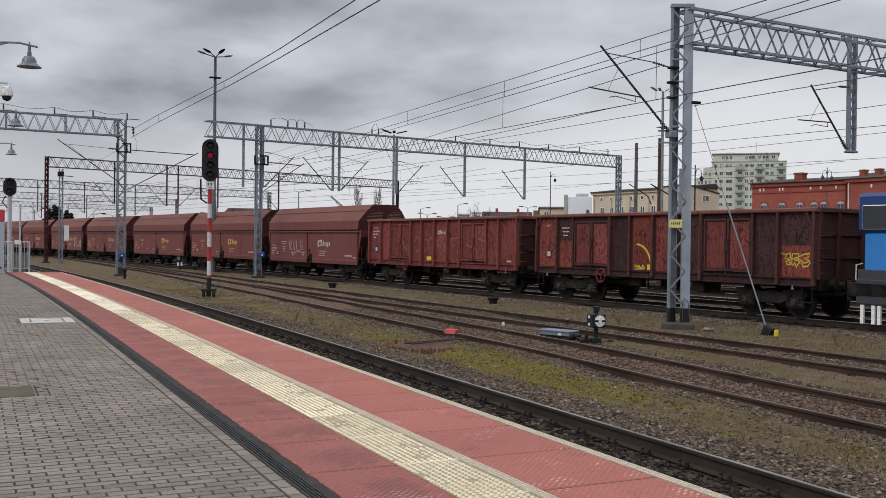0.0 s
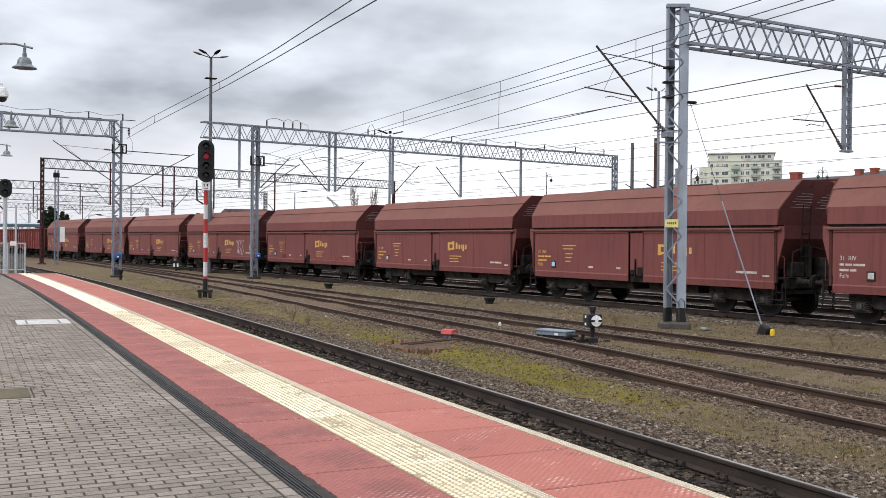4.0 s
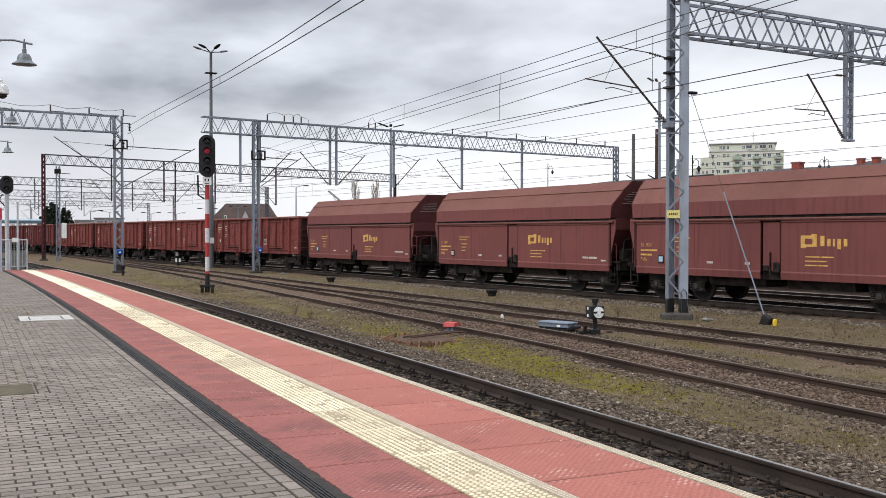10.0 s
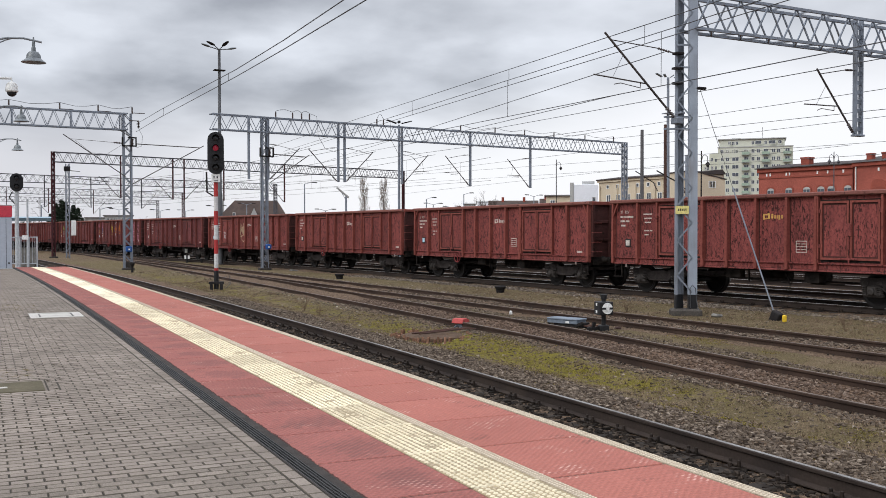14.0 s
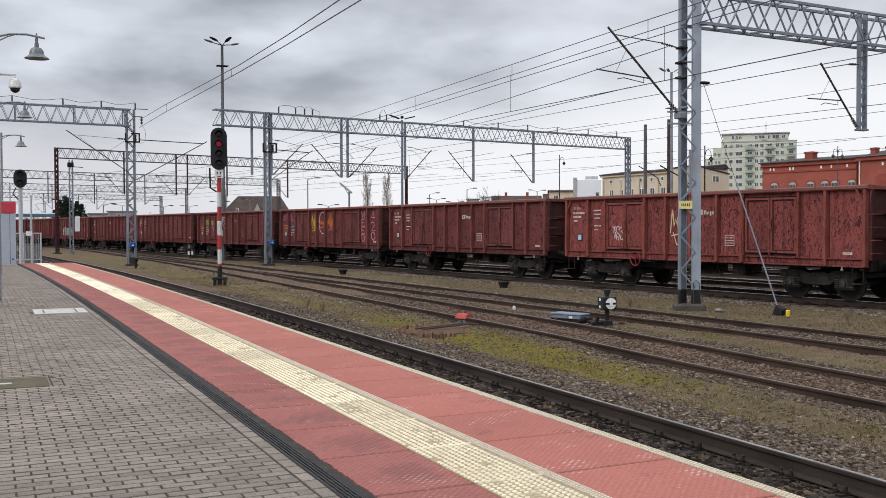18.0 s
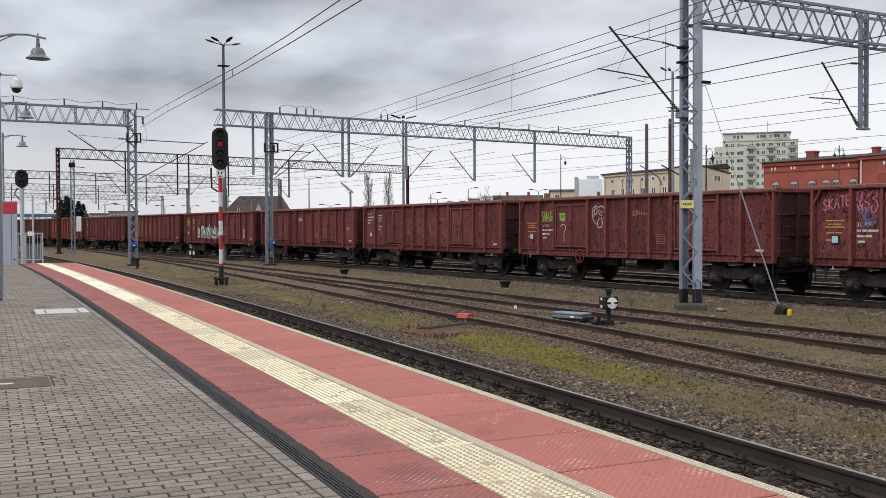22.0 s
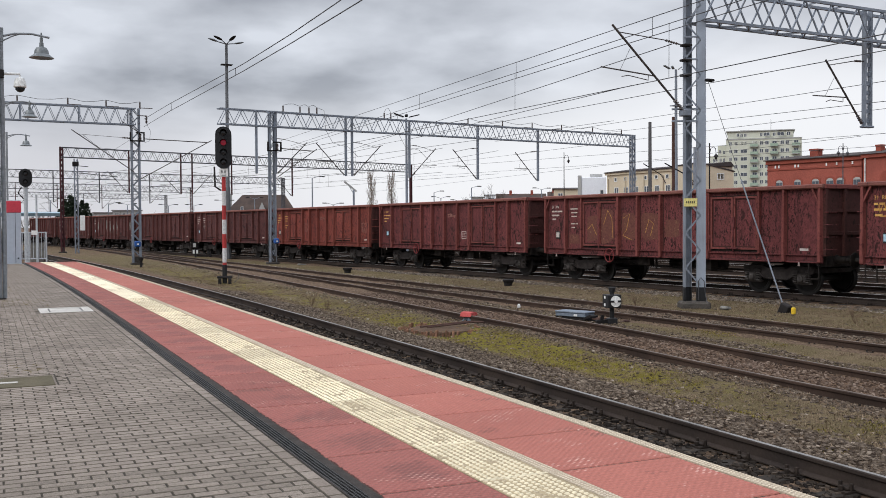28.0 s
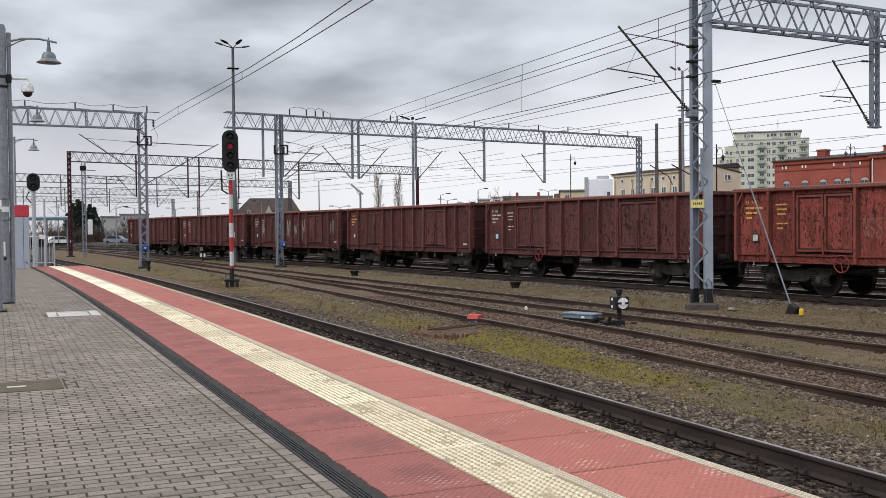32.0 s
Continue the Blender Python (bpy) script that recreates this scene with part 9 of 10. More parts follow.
    for a, b in (((-0.42, 0.02), (0.0, 0.52)), ((0.42, 0.02), (0.0, 0.52)), ((-0.42, 0.02), (0.42, 0.02))):
        part("rim", Shape().beam((a[0], -0.03, a[1]), (b[0], -0.03, b[1]), 0.02, 0.06), DULLWHITE, q)
    YELLOWED = paint("yellowed_stone", (0.36, 0.27, 0.15), (0.26, 0.19, 0.11), 0.9, bump=0.1)
    w = thing("marker_post", "short white concrete fouling point marker", "marker post", at=pose(12.86, 22.87, -0.72))
    part("post", Shape().lathe([(0.042, 0.0), (0.042, 0.10), (0.038, 0.13), (0.024, 0.155), (0.0, 0.16)], 12), DULLWHITE, w)
    part("foot", Shape().box(-0.075, -0.075, -0.02, 0.075, 0.075, 0.05, 0.01), YELLOWED, w, "yellowed foot")
    # cable pit: a ring of split boards round a sunken cover
    PITSOIL = paint("brown_pit_earth", (0.125, 0.082, 0.056), (0.075, 0.05, 0.036), 0.95, 0, 0.25, 30, 0.8, 0.9, (0.16, 0.10, 0.03), 0.6, depth=0.03)
    pit = thing("cable_pit", "round cable pit edged with split orange boards", "cable pit", at=pose(8.75, 18.95, 0, 0, 0, 0))
    rng = random.Random(5)
    for i in range(84):
        a = 2 * math.pi * i / 84
        h = rng.uniform(-0.03, 0.05)
        part("board", Shape().box(-0.021, -0.025, -0.80, 0.021, 0.025, -0.65 + h, 0.006), OLDWOOD, pit, at=pose(0.78 * math.cos(a), 0.78 * math.sin(a), 0, rng.uniform(-14, 4), rng.uniform(-12, 12), math.degrees(a) + 90))
    part("cover", Shape().lathe([(0.72, -0.80), (0.70, -0.655), (0.6, -0.63), (0.0, -0.61)], 22), PITSOIL, pit, "brown earth filling")
    part("pipe", Shape().tube([(-0.6, -0.25, -0.565), (0.2, 0.0, -0.555), (0.75, 0.15, -0.55), (1.1, 0.45, -0.60)], 0.02, 7), STEEL_RUSTY, pit)
    part("pipe", Shape().tube([(-0.5, -0.4, -0.565), (0.3, -0.15, -0.555), (0.8, 0.05, -0.55), (1.2, 0.35, -0.60)], 0.017, 7), STEEL_RUSTY, pit)
    for x, y, wd in ((17.76, 32.4, 0.42), (15.87, 45.3, 0.45)):
        c = thing("cable_box", "small dark cable junction box on the ground", "cable box", at=pose(x, y, -0.78))
        part("box", Shape().lathe([(wd * 0.36, 0.0), (wd * 0.40, 0.14), (wd * 0.5, 0.2), (wd * 0.5, 0.24), (0.0, 0.24)], 8), STEEL_DARK, c)
        part("lid", Shape().lathe([(wd * 0.54, 0.23), (wd * 0.55, 0.27), (wd * 0.4, 0.29), (0.0, 0.29)], 8), STEEL_DARK, c)
    s = thing("bollard", "short dark iron post with flared top", "bollard", at=pose(7.76, 57.5, -0.78) @ Matrix.Diagonal((0.72, 0.72, 1.0, 1)))
    part("post", Shape().lathe([(0.10, 0), (0.10, 0.35), (0.2, 0.55), (0.2, 0.62), (0.0, 0.62)], 10), STEEL_DARK, s)
    for x, y, z, sz in ((8.05, 61.05, 0.53, 0.36), (15.6, 57.35, 0.66, 0.32)):
        e = thing("switch_box", "bright blue electrical switch box on the gantry mast", "switch box", at=pose(x, y, z))
        part("case", Shape().box(-sz / 2, -0.15, -sz / 2, sz / 2, 0.15, sz / 2, 0.06), BLUE, e)
        part("plate", Shape().box(-0.05, -0.16, -0.05, 0.05, -0.152, 0.03), WHITE, e)
    for x, y, z, reach, drop in ((8.05, 61.43, 6.75, 4.35, 2.3), (15.47, 57.7, 6.1, 2.6, 1.6)):
        k = thing("mast_switch", "dark switchgear frame and bracket arms high on the gantry mast", "switchgear", at=pose(x, y - 0.3, z))
        part("frame", Shape().box(-0.35, -0.1, -0.05, 0.5, 0.1, 0.02).box(-0.35, -0.1, -0.05, -0.28, 0.1, 0.5).box(0.0, -0.1, 0.45, 0.5, 0.1, 0.52).box(0.44, -0.1, -0.05, 0.5, 0.1, 0.5), STEEL_DARK, k)
        part("rod", Shape().tube([(0.5, 0, 0.12), (reach, 0.4, 0.05)], 0.028, 6), BRACKET, k)
        part("strut", Shape().tube([(0.25, 0, -drop), (reach + 0.25, 0.4, 0.18)], 0.028, 6), BRACKET, k)
        part("insulator", insulator((0.25, 0, 0.02), (0.25, 0, 0.42), 0.09), INSULATOR, k)
        if reach > 4:
            part("far_strut", Shape().tube([(-0.15, 0, -1.86), (-3.65, -0.2, 0.52)], 0.028, 6), BRACKET, k)
            part("far_stay", Shape().tube([(-3.25, -0.2, 0.27), (-0.8, 0, 0.16)], 0.012, 5), BRACKET, k)
            part("insulator", insulator((-0.8, 0, 0.16), (-0.35, 0, 0.13), 0.06), INSULATOR, k)
            part("hanging_cable", Shape().tube([(-3.0, -0.15, 0.22), (-2.1, -0.1, -0.5), (-1.2, 0, -0.55), (-0.4, 0, 0.0)], 0.010, 5), CABLE, k)
            part("top_spur", Shape().tube([(0.1, 0, 0.55), (-0.75, 0, 1.1)], 0.025, 5), BRACKET, k)
            part("side_insulator", insulator((0.62, 0, 1.05), (0.62, 0, 1.5), 0.08).box(0.1, -0.03, 1.48, 0.66, 0.03, 1.53), INSULATOR, k)
            part("cable_loop", Shape().tube([(0.62, 0, 1.05), (0.85, 0, 0.6), (0.8, 0, 0.0), (0.5, 0, -0.1)], 0.010, 5), CABLE, k)
    g = thing("lattice_mast", "grey lattice mast with a white notice far along the track", "mast", at=pose(6.83, 90.1, GROUND_Z))
    legs, lac = lattice_column(0, 0, 0, 8.2, 0.27, 0.27, 0.1, 0.055, 16)
    for c in legs:
        part("leg", c, STEEL, g)
    tagged(part("lacing", lac, STEEL, g), kind="stuff")
    part("notice", Shape().box(0.25, -0.3, 2.0, 0.65, -0.27, 3.3, 0.01), WHITE, g, "white notice board")
    part("head_box", Shape().box(-0.28, -0.2, 7.55, 0.22, 0.2, 7.95, 0.02), STEEL_DARK, g)
    part("head_arm", Shape().tube([(0.2, 0, 7.6), (1.0, 0, 7.55)], 0.03, 6).tube([(0.1, 0, 7.0), (3.4, 0, 6.7)], 0.03, 6), STEEL_DARK, g)
    st = Shape().box(-0.5, -0.3, -0.2, 0.5, 0.3, 0.12, 0.12)
    for x, y, sc in ((18.25, 13.4, 0.35), (16.35, 54.6, 0.45), (17.75, 20.35, 0.35)):
        o = solid("boulder", Shape().put(st, Matrix.Diagonal((sc * 1.3, sc, sc, 1))), CONCRETE, "pale lump of concrete lying on the gravel", "rubble", at=pose(x, y, -0.68, 4, 6, 30))


build_signal()
build_lamp_mast()
build_columns()
build_cabinet()
build_fence()
build_trackside()


# ---- loose ground cover: stones and dead grass ----
def stuff_mesh(name, verts, faces, material, label):
    me = bpy.data.meshes.new(name)
    me.from_pydata(verts, [], faces)
    me.materials.append(material)
    me.update()
    return tagged(new(name, me), label, name.replace("_", " "), kind="stuff")


def island_paint(name, stops, rough=0.9, patch=0.0):
    m = bpy.data.materials.new(name)
    m.use_nodes = True
    n, link = m.node_tree.nodes, m.node_tree.links
    g = n.new("ShaderNodeNewGeometry")
    r = n.new("ShaderNodeValToRGB")
    while len(r.color_ramp.elements) < len(stops):
        r.color_ramp.elements.new(0.5)
    for e, (p, c) in zip(r.color_ramp.elements, stops):
        e.position, e.color = p, (*c, 1)
    link.new(g.outputs["Random Per Island"], r.inputs[0])
    t = n.new("ShaderNodeTexNoise")
    t.inputs["Scale"].default_value = 60
    link.new(g.outputs["Position"], t.inputs["Vector"])
    h = n.new("ShaderNodeHueSaturation")
    mr = n.new("ShaderNodeMapRange")
    mr.inputs["To Min"].default_value, mr.inputs["To Max"].default_value = 0.6, 1.4
    link.new(t.outputs["Fac"], mr.inputs["Value"])
    value = mr.outputs[0]
    if patch:
        big = n.new("ShaderNodeTexNoise")
        big.inputs["Scale"].default_value, big.inputs["Detail"].default_value, big.inputs["Roughness"].default_value = 0.9, 6, 0.65
        link.new(g.outputs["Position"], big.inputs["Vector"])
        b = n.new("ShaderNodeMapRange")
        b.inputs["From Min"].default_value, b.inputs["From Max"].default_value = 0.3, 0.7
        b.inputs["To Min"].default_value, b.inputs["To Max"].default_value = 1 - patch, 1 + patch
        link.new(big.outputs["Fac"], b.inputs["Value"])
        mul = n.new("ShaderNodeMath")
        mul.operation = "MULTIPLY"
        link.new(value, mul.inputs[0])
        link.new(b.outputs[0], mul.inputs[1])
        value = mul.outputs[0]
    link.new(value, h.inputs["Value"])
    link.new(r.outputs[0], h.inputs["Color"])
    link.new(h.outputs[0], n["Principled BSDF"].inputs["Base Color"])
    n["Principled BSDF"].inputs["Roughness"].default_value = rough
    n["Principled BSDF"].inputs["Specular IOR Level"].default_value = 0.1
    return m


CUBE = np.array([(x, y, z) for x in (-1, 1) for y in (-1, 1) for z in (-1, 1)], float)
CUBE_F = [(0, 1, 3, 2), (4, 6, 7, 5), (0, 4, 5, 1), (2, 3, 7, 6), (0, 2, 6, 4), (1, 5, 7, 3)]


def scatter_stones(name, label, material, zones, seed):
    rng = np.random.default_rng(seed)
    vs, fs = [], []
    for f, lo, hi, y0, y1, per, size, lift in zones:
        n = int(per * (hi - lo) * (y1 - y0))
        ys = y0 + (y1 - y0) * rng.random(n) ** 1.35
        xs = rng.uniform(lo, hi, n)
        for x, y in zip(xs, ys):
            cx = f(y) + x
            s = size * rng.uniform(0.55, 1.35)
            p = CUBE * rng.uniform(0.45, 0.75, (8, 3)) * (s, s * 0.85, s * 0.62)
            a, b = rng.uniform(0, 6.28), rng.uniform(-0.6, 0.6)
            ca, sa, cb, sb = math.cos(a), math.sin(a), math.cos(b), math.sin(b)
            q = p @ np.array([(ca, sa, 0), (-sa, ca, 0), (0, 0, 1)]) @ np.array([(1, 0, 0), (0, cb, sb), (0, -sb, cb)])
            q += (cx, y, ground_height(cx, y) + lift + s * 0.12)
            k = len(vs)
            vs += q.tolist()
            fs += [tuple(i + k for i in face) for face in CUBE_F]
    return stuff_mesh(name, vs, fs, material, label)


def scatter_blades(name, label, material, zones, seed, sparse=-9.0):
    rng = np.random.default_rng(seed)
    vs, fs = [], []
    for x0, x1, y0, y1, tufts, blades, h, clear in zones:
        for _ in range(tufts):
            cx, cy = rng.uniform(x0, x1), y0 + (y1 - y0) * rng.random() ** 1.3
            if clear and min(abs(cx - f(cy)) for f in (track_two, track_three)) < 0.85:
                continue
            if noise.noise((cx * 1.1, cy * 0.8, seed)) + 0.5 * noise.noise((cx * 3.1, cy * 3.1, seed)) < sparse:
                continue
            z = ground_height(cx, cy)
            for _ in range(blades):
                bx, by = cx + rng.normal(0, 0.06), cy + rng.normal(0, 0.06)
                a, l = rng.uniform(0, 6.28), h * rng.uniform(0.5, 1.4)
                tx, ty = math.cos(a) * l * rng.uniform(0.3, 1.0), math.sin(a) * l * rng.uniform(0.3, 1.0)
                w = 0.006
                k = len(vs)
                vs += [(bx - math.sin(a) * w, by + math.cos(a) * w, z), (bx + math.sin(a) * w, by - math.cos(a) * w, z), (bx + tx, by + ty, z + l * 0.8)]
                fs.append((k, k + 1, k + 2))
    return stuff_mesh(name, vs, fs, material, label)


zero = lambda y: 0.0
train_near = lambda y: train_path(y - 2.0)[0].x
BALLAST = island_paint("ballast_stone", [(0.0, (0.036, 0.026, 0.020)), (0.55, (0.103, 0.079, 0.060)), (0.96, (0.17, 0.133, 0.102)), (1.0, (0.30, 0.25, 0.20))])
BALLASTDARK = island_paint("oily_ballast_stone", [(0.0, (0.010, 0.008, 0.007)), (0.6, (0.031, 0.024, 0.019)), (1.0, (0.085, 0.066, 0.052))])
RUSTSTONE = island_paint("rusty_ballast_stone", [(0.0, (0.046, 0.031, 0.023)), (0.6, (0.112, 0.076, 0.056)), (1.0, (0.20, 0.150, 0.118))])
DRYGRASS = island_paint("dead_grass_blade", [(0.0, (0.080, 0.056, 0.037)), (0.6, (0.165, 0.118, 0.078)), (1.0, (0.26, 0.195, 0.135))])
GREENGRASS = island_paint("mossy_grass_blade", [(0.0, (0.034, 0.027, 0.008)), (0.6, (0.140, 0.116, 0.016)), (1.0, (0.28, 0.228, 0.036))])
scatter_stones("ballast", "dark oily ballast stones under the platform track", BALLASTDARK, [(track_one, -0.66, 0.66, 3.0, 30, 260, 0.04, 0.0), (track_one, -1.78, -0.80, 3.0, 30, 230, 0.042, -0.012)], 1)
scatter_stones("ballast", "grey broken stone ballast beside the platform track", BALLAST, [(track_one, 0.82, 1.85, 3.0, 34, 640, 0.027, 0.004), (track_one, 1.85, 3.7, 4.0, 26, 85, 0.026, -0.004)], 2)
scatter_stones("ballast", "mixed stones along the rusty sidings", BALLAST, [(track_two, -1.25, -0.8, 7.0, 28, 260, 0.027, 0.0), (track_two, 0.8, 1.9, 7.0, 30, 260, 0.028, 0.0), (track_three, -0.7, 0.7, 9.0, 34, 180, 0.031, 0.0), (track_three, 0.8, 1.6, 10.0, 34, 60, 0.036, 0.0)], 3)
scatter_stones("ballast", "rust-stained stones between the siding rails", RUSTSTONE, [(track_two, -0.7, 0.7, 6.5, 30, 330, 0.028, 0.0)], 4)
GOODSBALLAST = island_paint("pale_grey_ballast_stone", [(0.0, (0.06, 0.048, 0.038)), (0.55, (0.15, 0.124, 0.10)), (1.0, (0.25, 0.21, 0.175))])
scatter_stones("ballast", "pale stones along the goods track", GOODSBALLAST, [(train_near, -2.6, -1.5, 8.0, 48, 120, 0.045, 0.0), (train_near, 1.5, 3.4, 8.0, 48, 90, 0.05, 0.0), (train_near, 5.6, 8.0, 8.0, 40, 40, 0.055, 0.0), (train_near, 10.2, 12.6, 8.0, 40, 30, 0.06, 0.0)], 5)
scatter_blades("dry_grass", "short dead winter grass between the tracks", DRYGRASS, [(7.5, 9.6, 5, 45, 6200, 9, 0.030, False), (7.0, 9.5, 34, 60, 500, 8, 0.08, False), (15.6, 21.0, 9, 40, 5200, 9, 0.022, False), (15.8, 20.5, 10, 36, 2600, 10, 0.045, False), (16.0, 20.5, 10, 36, 260, 9, 0.08, False), (11.6, 13.4, 8, 24, 900, 8, 0.04, False)], 6, -0.25)
scatter_blades("mossy_grass", "low green mossy grass between the tracks", GREENGRASS, [(7.3, 9.9, 6, 24, 6500, 13, 0.016, False), (12.4, 13.5, 7, 17, 1600, 10, 0.018, False), (7.2, 9.6, 24, 55, 1100, 8, 0.022, False)], 7, 0.34)
FIELDSTONE = island_paint("pale_scattered_stone", [(0.0, (0.07, 0.056, 0.042)), (0.7, (0.15, 0.122, 0.095)), (1.0, (0.30, 0.26, 0.21))])
scatter_stones("scattered_stones", "loose pale stones lying in the thin grass", FIELDSTONE, [(zero, 7.0, 9.8, 18.0, 60, 4, 0.034, 0.0), (zero, 15.0, 20.0, 10.0, 40, 4, 0.034, 0.0), (track_three, 0.8, 2.6, 24.0, 60, 14, 0.04, 0.0), (track_two, -1.6, -0.8, 26.0, 60, 14, 0.038, 0.0)], 9)
WEED = paint("dry_weed_stalk", (0.16, 0.11, 0.075), None, 0.95, bump=0)
for x, y, h in ((8.3, 26.8, 0.5), (8.0, 24.5, 0.3), (17.9, 16.2, 0.45), (13.3, 26.0, 0.25), (16.4, 22.5, 0.4)):
    rng = random.Random(int(x * 10))
    s = Shape()
    for i in range(7):
        grow(s, Vector((x, y, ground_height(x, y) - 0.02)), Vector((rng.uniform(-0.6, 0.6), rng.uniform(-0.6, 0.6), 1)).normalized(), h * rng.uniform(0.4, 0.7), 0.006, 2, rng, 0.6)
    solid("weed", s, WEED, "dry leafless weed growing from the gravel", "plant", group="dry weeds")

# ---- paving pieces ----
COVERSTONE = paint("pale_concrete_cover", (0.46, 0.44, 0.41), (0.38, 0.36, 0.33), 0.85, 0, 0.4, 30, 0.2)
COVEROLD = paint("mossy_concrete_cover", (0.105, 0.090, 0.060), (0.075, 0.066, 0.042), 0.9, 0, 0.3, 30, 0.3)


def build_covers():
    c = thing("manhole_cover", "pale concrete access cover set in the platform paving", "manhole cover", at=pose(1.27, 19.75, 0))
    part("frame", Shape().box(-0.46, -0.56, -0.02, 0.46, -0.42, 0.006).box(-0.46, 0.42, -0.02, 0.46, 0.56, 0.006).box(-0.46, -0.42, -0.02, -0.30, 0.42, 0.006).box(0.30, -0.42, -0.02, 0.46, 0.42, 0.006), COVERSTONE, c)
    part("joint", Shape().box(-0.30, -0.42, -0.02, 0.30, 0.42, -0.004), BLACK, c)
    part("lid", Shape().box(-0.27, -0.39, -0.02, 0.27, 0.39, 0.004, 0.004), COVERSTONE, c)
    part("lift_slot", Shape().box(-0.05, -0.07, 0.004, 0.05, -0.05, 0.006), BLACK, c)
    d = thing("manhole_cover", "old mossy access cover in the platform paving", "manhole cover", at=pose(0.15, 10.75, 0))
    part("frame", Shape().box(-0.60, -0.40, -0.02, 0.66, 0.44, -0.004), PAVER, d, "worn stone surround")
    part("joint", Shape().box(0.44, -0.36, -0.02, 0.455, 0.42, 0.0005).box(0.55, -0.36, -0.02, 0.565, 0.42, 0.0005), JOINT, d)
    part("lid", Shape().box(-0.45, -0.33, -0.02, 0.42, 0.33, 0.004, 0.004), COVEROLD, d, "mossy brown lid")
    part("handle", Shape().box(-0.10, -0.06, 0.003, 0.08, 0.02, 0.008), COVERSTONE, d)


build_covers()


def diamond_slab(w, l, h):
    return Shape().box(0.004, 0.011, h, w - 0.004, l - 0.011, 0.0, 0.006)


def build_slabs():
    inner = diamond_slab(0.662, 1.0, -0.03).mesh("slab", BRICKDIRTY)
    outer = diamond_slab(0.90, 1.0, -0.03).mesh("slab", BRICKRED)
    plain = Shape().box(0.002, 0.004, -0.03, 0.473, 0.996, 0.001, 0.003)
    base, domes = Shape().put(plain, Matrix()), Shape()
    for b, d in ((0.004, 0.014), (0.986, 0.996)):
        domes.box(0.002, b, 0.0, 0.473, d, 0.004)
    step, r, y = 0.05, 0, 0.026
    while y < 0.985:
        x = 0.0245
        while x < 0.47:
            a, b = 0.0185, 0.0125
            ring = [(math.cos(i * math.pi / 3), math.sin(i * math.pi / 3)) for i in range(6)]
            domes.add([(x + a * p, y + a * q, 0.001) for p, q in ring] + [(x + b * p, y + b * q, 0.008) for p, q in ring],
                      [(6, 7, 8, 9, 10, 11)] + [(i, (i + 1) % 6, 6 + (i + 1) % 6, 6 + i) for i in range(6)])
            x += step
        y += step
        r += 1
    plain_me, base_me, dome_me = plain.mesh("tactile_tile", TACTILE), base.mesh("tactile_tile", TACTILEBASE), domes.mesh("studs", TACTILE)
    y = P_START + 0.29
    while y < P_END:
        b0, b1 = bend(y), bend(y + 1)
        turn = Matrix.Rotation(math.atan2(b0 - b1, 1.0), 4, "Z")
        for x, me in ((2.038, inner), (3.265, outer)):
            part("slab", me, None, platform, at=Matrix.Translation((x + b0, y, 0.0)) @ turn)
        tile = part("tactile_tile", base_me if 3 < y < 22 else plain_me, None, platform, at=Matrix.Translation((2.70 + b0, y, 0.0)) @ turn)
        if 3 < y < 22:
            tagged(part("studs", dome_me, None, tile), kind="stuff")
        y += 1.0


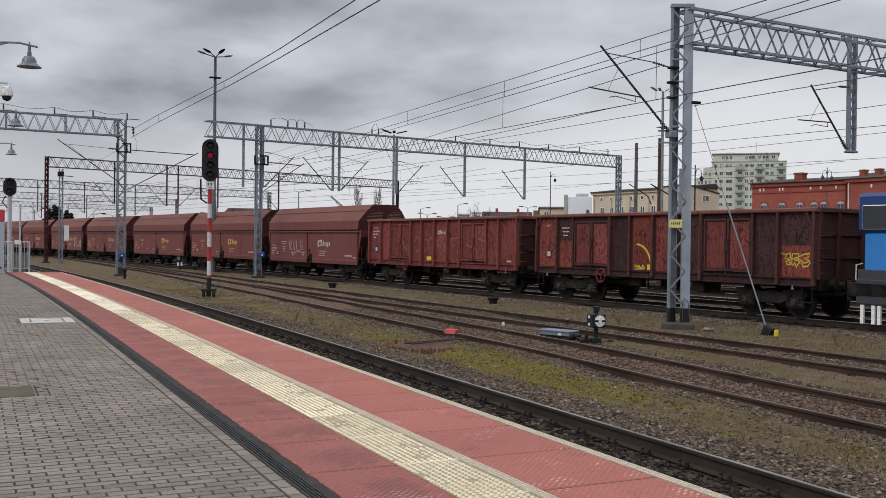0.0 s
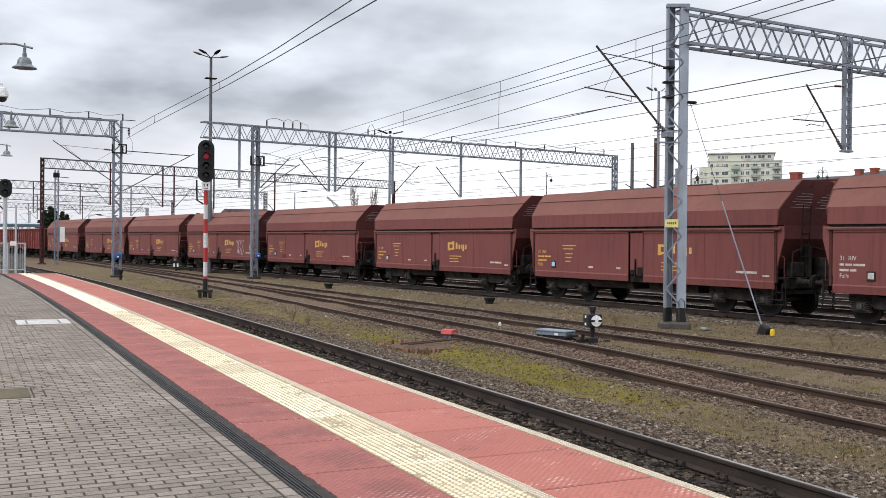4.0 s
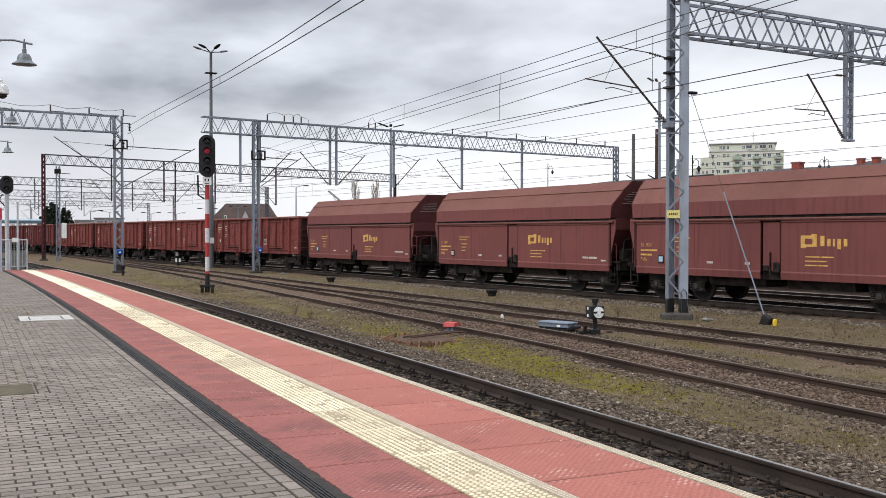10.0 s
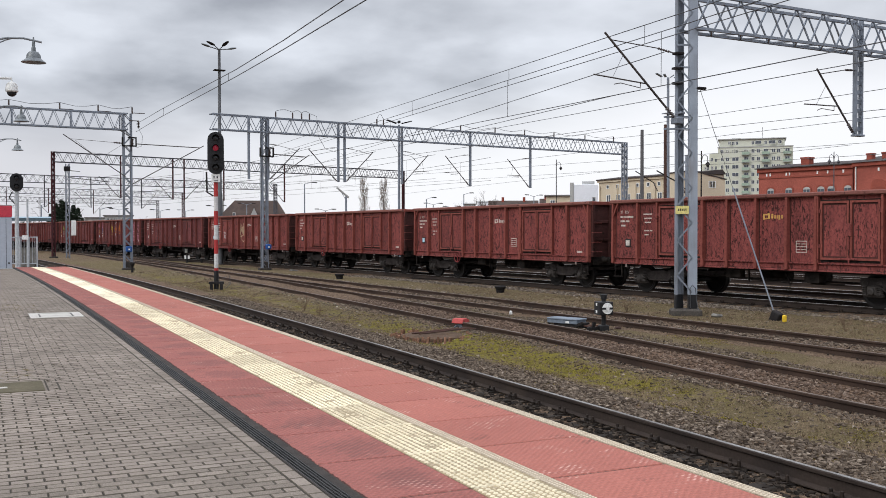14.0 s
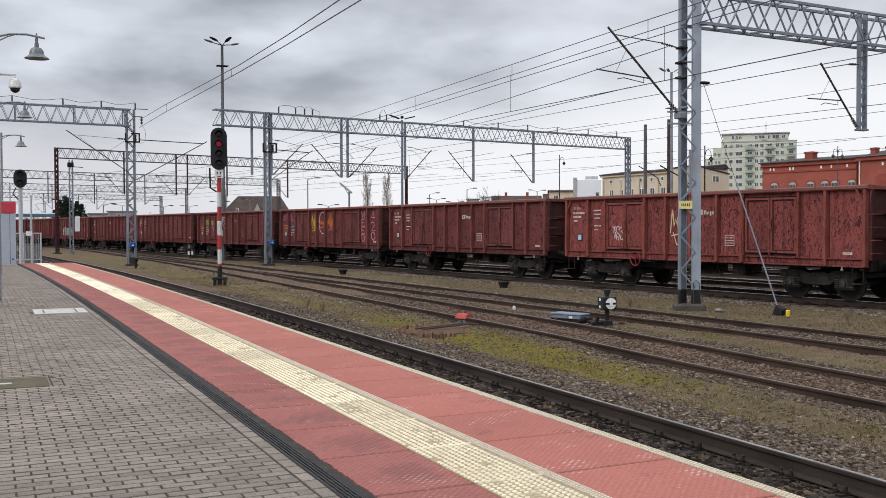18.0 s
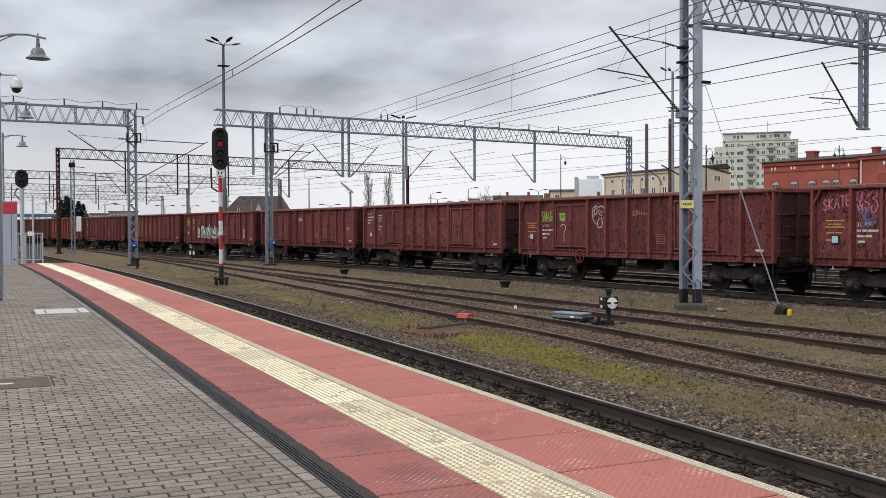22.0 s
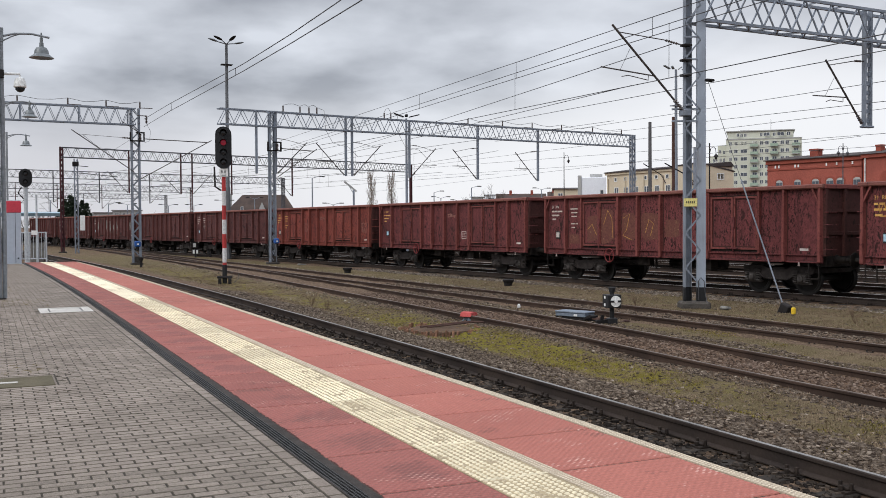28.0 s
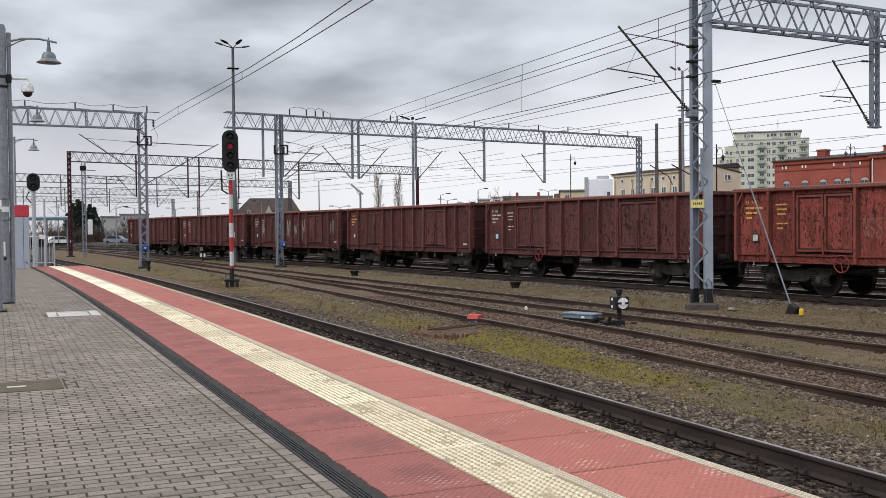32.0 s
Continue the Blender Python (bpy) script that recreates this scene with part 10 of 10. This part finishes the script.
def build_pavers():
    rng = random.Random(11)
    def block_mesh(w):
        """One block with a chamfered top; its sides are caked with dirt."""
        rings = [(0.0045, 0.0045, -0.028), (0.0045, 0.0045, -0.005), (0.008, 0.0095, 0.0)]
        v = [(x, y, z) for e, g, z in rings for x, y in ((e, g), (w - e, g), (w - e, 0.1 - g), (e, 0.1 - g))]
        f = [(8, 9, 10, 11)] + [(4 * r + j, 4 * r + (j + 1) % 4, 4 * r + 4 + (j + 1) % 4, 4 * r + 4 + j) for r in (0, 1) for j in range(4)]
        me = bpy.data.meshes.new("paver")
        me.from_pydata(v, [], f)
        me.materials.append(PAVER)
        me.materials.append(JOINT)
        me.materials.append(JOINTEDGE)
        me.polygons.foreach_set("material_index", [0] + [1] * 4 + [2] * 4)
        return me

    block, half = block_mesh(0.2), block_mesh(0.1)
    vs, fs, slots = [], [], []
    holes = ((0.78, 1.76, 19.17, 20.33), (-0.38, 0.71, 10.36, 11.18))
    row, y, count = 0, -12.0, 0
    while y < P_END:
        b = bend(y)
        xs = [(1.752 + b - 0.2 * i - (0.1 if row % 2 else 0.0), 0.2) for i in range(1, 29)] + ([(1.652 + b, 0.1)] if row % 2 else [])
        for x, w in ([(1.757 + b, 0.11)] if row % 2 == 0 else []) + xs:
            if any(x + 0.1 > a and x + 0.1 < c and y + 0.05 > d and y + 0.05 < e for a, c, d, e in holes):
                continue
            z = rng.uniform(-0.003, 0.001)
            deep = 0.195 if 0.105 < w < 0.15 else 0.095
            w = 0.1 if w < 0.15 else w
            if deep < 0.1 and 3.3 < y < 6.4 and x > 0 and count < 290:
                part("paver", block if w > 0.15 else half, None, platform, at=Matrix.Translation((x, y, z)))
                count += 1
                continue
            k = len(vs)
            c, e = 0.003, 0.006
            x0, x1, y0, y1 = x + 0.0045, x + w - 0.0045, y + 0.0045, y + deep
            vs += [(x0, y0, -0.025), (x1, y0, -0.025), (x1, y1, -0.025), (x0, y1, -0.025), (x0, y0, z - e), (x1, y0, z - e), (x1, y1, z - e), (x0, y1, z - e),
                   (x0 + c, y0 + e, z), (x1 - c, y0 + e, z), (x1 - c, y1 - e, z), (x0 + c, y1 - e, z)]
            fs += [(k + 8, k + 9, k + 10, k + 11)] + [(k + 4 + j, k + 4 + (j + 1) % 4, k + 8 + (j + 1) % 4, k + 8 + j) for j in range(4)] + [(k + j, k + (j + 1) % 4, k + 4 + (j + 1) % 4, k + 4 + j) for j in range(4)]
            slots += [0] + [2] * 4 + [1] * 4
        row += 1
        y += 0.1
    me = bpy.data.meshes.new("paving_blocks")
    me.from_pydata(vs, [], fs)
    me.materials.append(island_paint("grey_paving_block_bed", [(0.0, (0.180, 0.151, 0.128)), (0.5, (0.202, 0.170, 0.145)), (1.0, (0.224, 0.190, 0.162))], 0.88, 0.25))
    me.materials.append(JOINT)
    me.materials.append(JOINTEDGE)
    me.polygons.foreach_set("material_index", slots)
    ob = tagged(new("paving_blocks", me), kind="stuff")
    ob.parent = platform


def build_joint_moss():
    rng = random.Random(23)
    s, dirt = Shape(), Shape()
    for x0, x1, y0, y1, n, into in ((0.05, 1.05, 21.0, 23.2, 170, s), (-0.35, 0.45, 11.25, 12.3, 110, s), (0.1, 0.6, 24.0, 30.0, 80, s), (-0.9, 1.1, 7.5, 20.5, 1500, dirt)):
        for _ in range(n):
            f = rng.random() ** 1.6
            x, y, l = x0 + (x1 - x0) * f, -12.0 + 0.1 * round((rng.uniform(y0, y1) + 12.0) / 0.1), rng.uniform(0.03, 0.14)
            x += bend(y)
            w, h = rng.uniform(0.006, 0.016), rng.uniform(0.001, 0.004)
            into.add([(x, y, -0.004), (x + l / 2, y - w, -0.004), (x + l, y, -0.004), (x + l / 2, y + w, -0.004), (x + l / 2, y, h)], [(0, 1, 4), (1, 2, 4), (2, 3, 4), (3, 0, 4)])
    solid("joint_moss", s, JOINTMOSS, "brown-green moss in the paving joints", "moss", kind="stuff")
    solid("joint_dirt", dirt, JOINTDIRT, "dark damp dirt in the paving joints", "dirt", kind="stuff")


JOINTMOSS = paint("brown_green_joint_moss", (0.115, 0.088, 0.030), (0.065, 0.050, 0.022), 0.95, 0, 0.1, 30, 0.3)
JOINTDIRT = paint("dark_damp_dirt", (0.030, 0.025, 0.017), (0.050, 0.040, 0.026), 0.95, 0, 0.1, 30, 0.3)
build_slabs()
build_pavers()
build_joint_moss()


# ---- what moves ----
UNEVEN = [(0, -0.47), (1, -0.32), (2, -0.05), (3, 0.22), (5, 0.0), (6, -0.15), (9, 0.0), (13, -0.06), (17, 0.0), (28, 0.06), (32, 0.2)]


def travelled(t):
    """Metres that the train has gone since the clip began; it slows down gently."""
    k = max(i for i, row in enumerate(UNEVEN[:-1]) if t >= row[0])
    (t0, a), (t1, b) = UNEVEN[k], UNEVEN[k + 1]
    return a + (b - a) * (t - t0) / (t1 - t0) + t * (9.97435 + t * (-0.0116496 + t * (0.00058480 + t * -0.0000140998)))


def wagon_pose(u, t):
    s = u - travelled(t)
    a, b = train_path(s - 4.5)[0], train_path(s + 4.5)[0]
    d = b - a
    m = (a + b) / 2
    return pose(m.x, m.y, RAIL_Z, 0, 0, math.degrees(math.atan2(d.y, d.x)))


def rolling(ax):
    """Poses of a wheelset on its bogie, every fifteenth of a second: it rolls as far as the train goes."""
    return [(i / 15, Matrix.Translation((ax, 0, 0.46)) @ Matrix.Rotation(-travelled(i / 15) / 0.46, 4, "Y")) for i in range(481)]


def motions():
    turns = {ax: rolling(ax) for ax in (-0.9, 0.9)}
    for w, u in TRAIN:
        walk(w, [(t, wagon_pose(u, t)) for t in range(33)])
        for ob in w.children_recursive:
            if ob.name.startswith("wheelset"):
                walk(ob, turns[-0.9 if ob.location.x < 0 else 0.9])


motions()
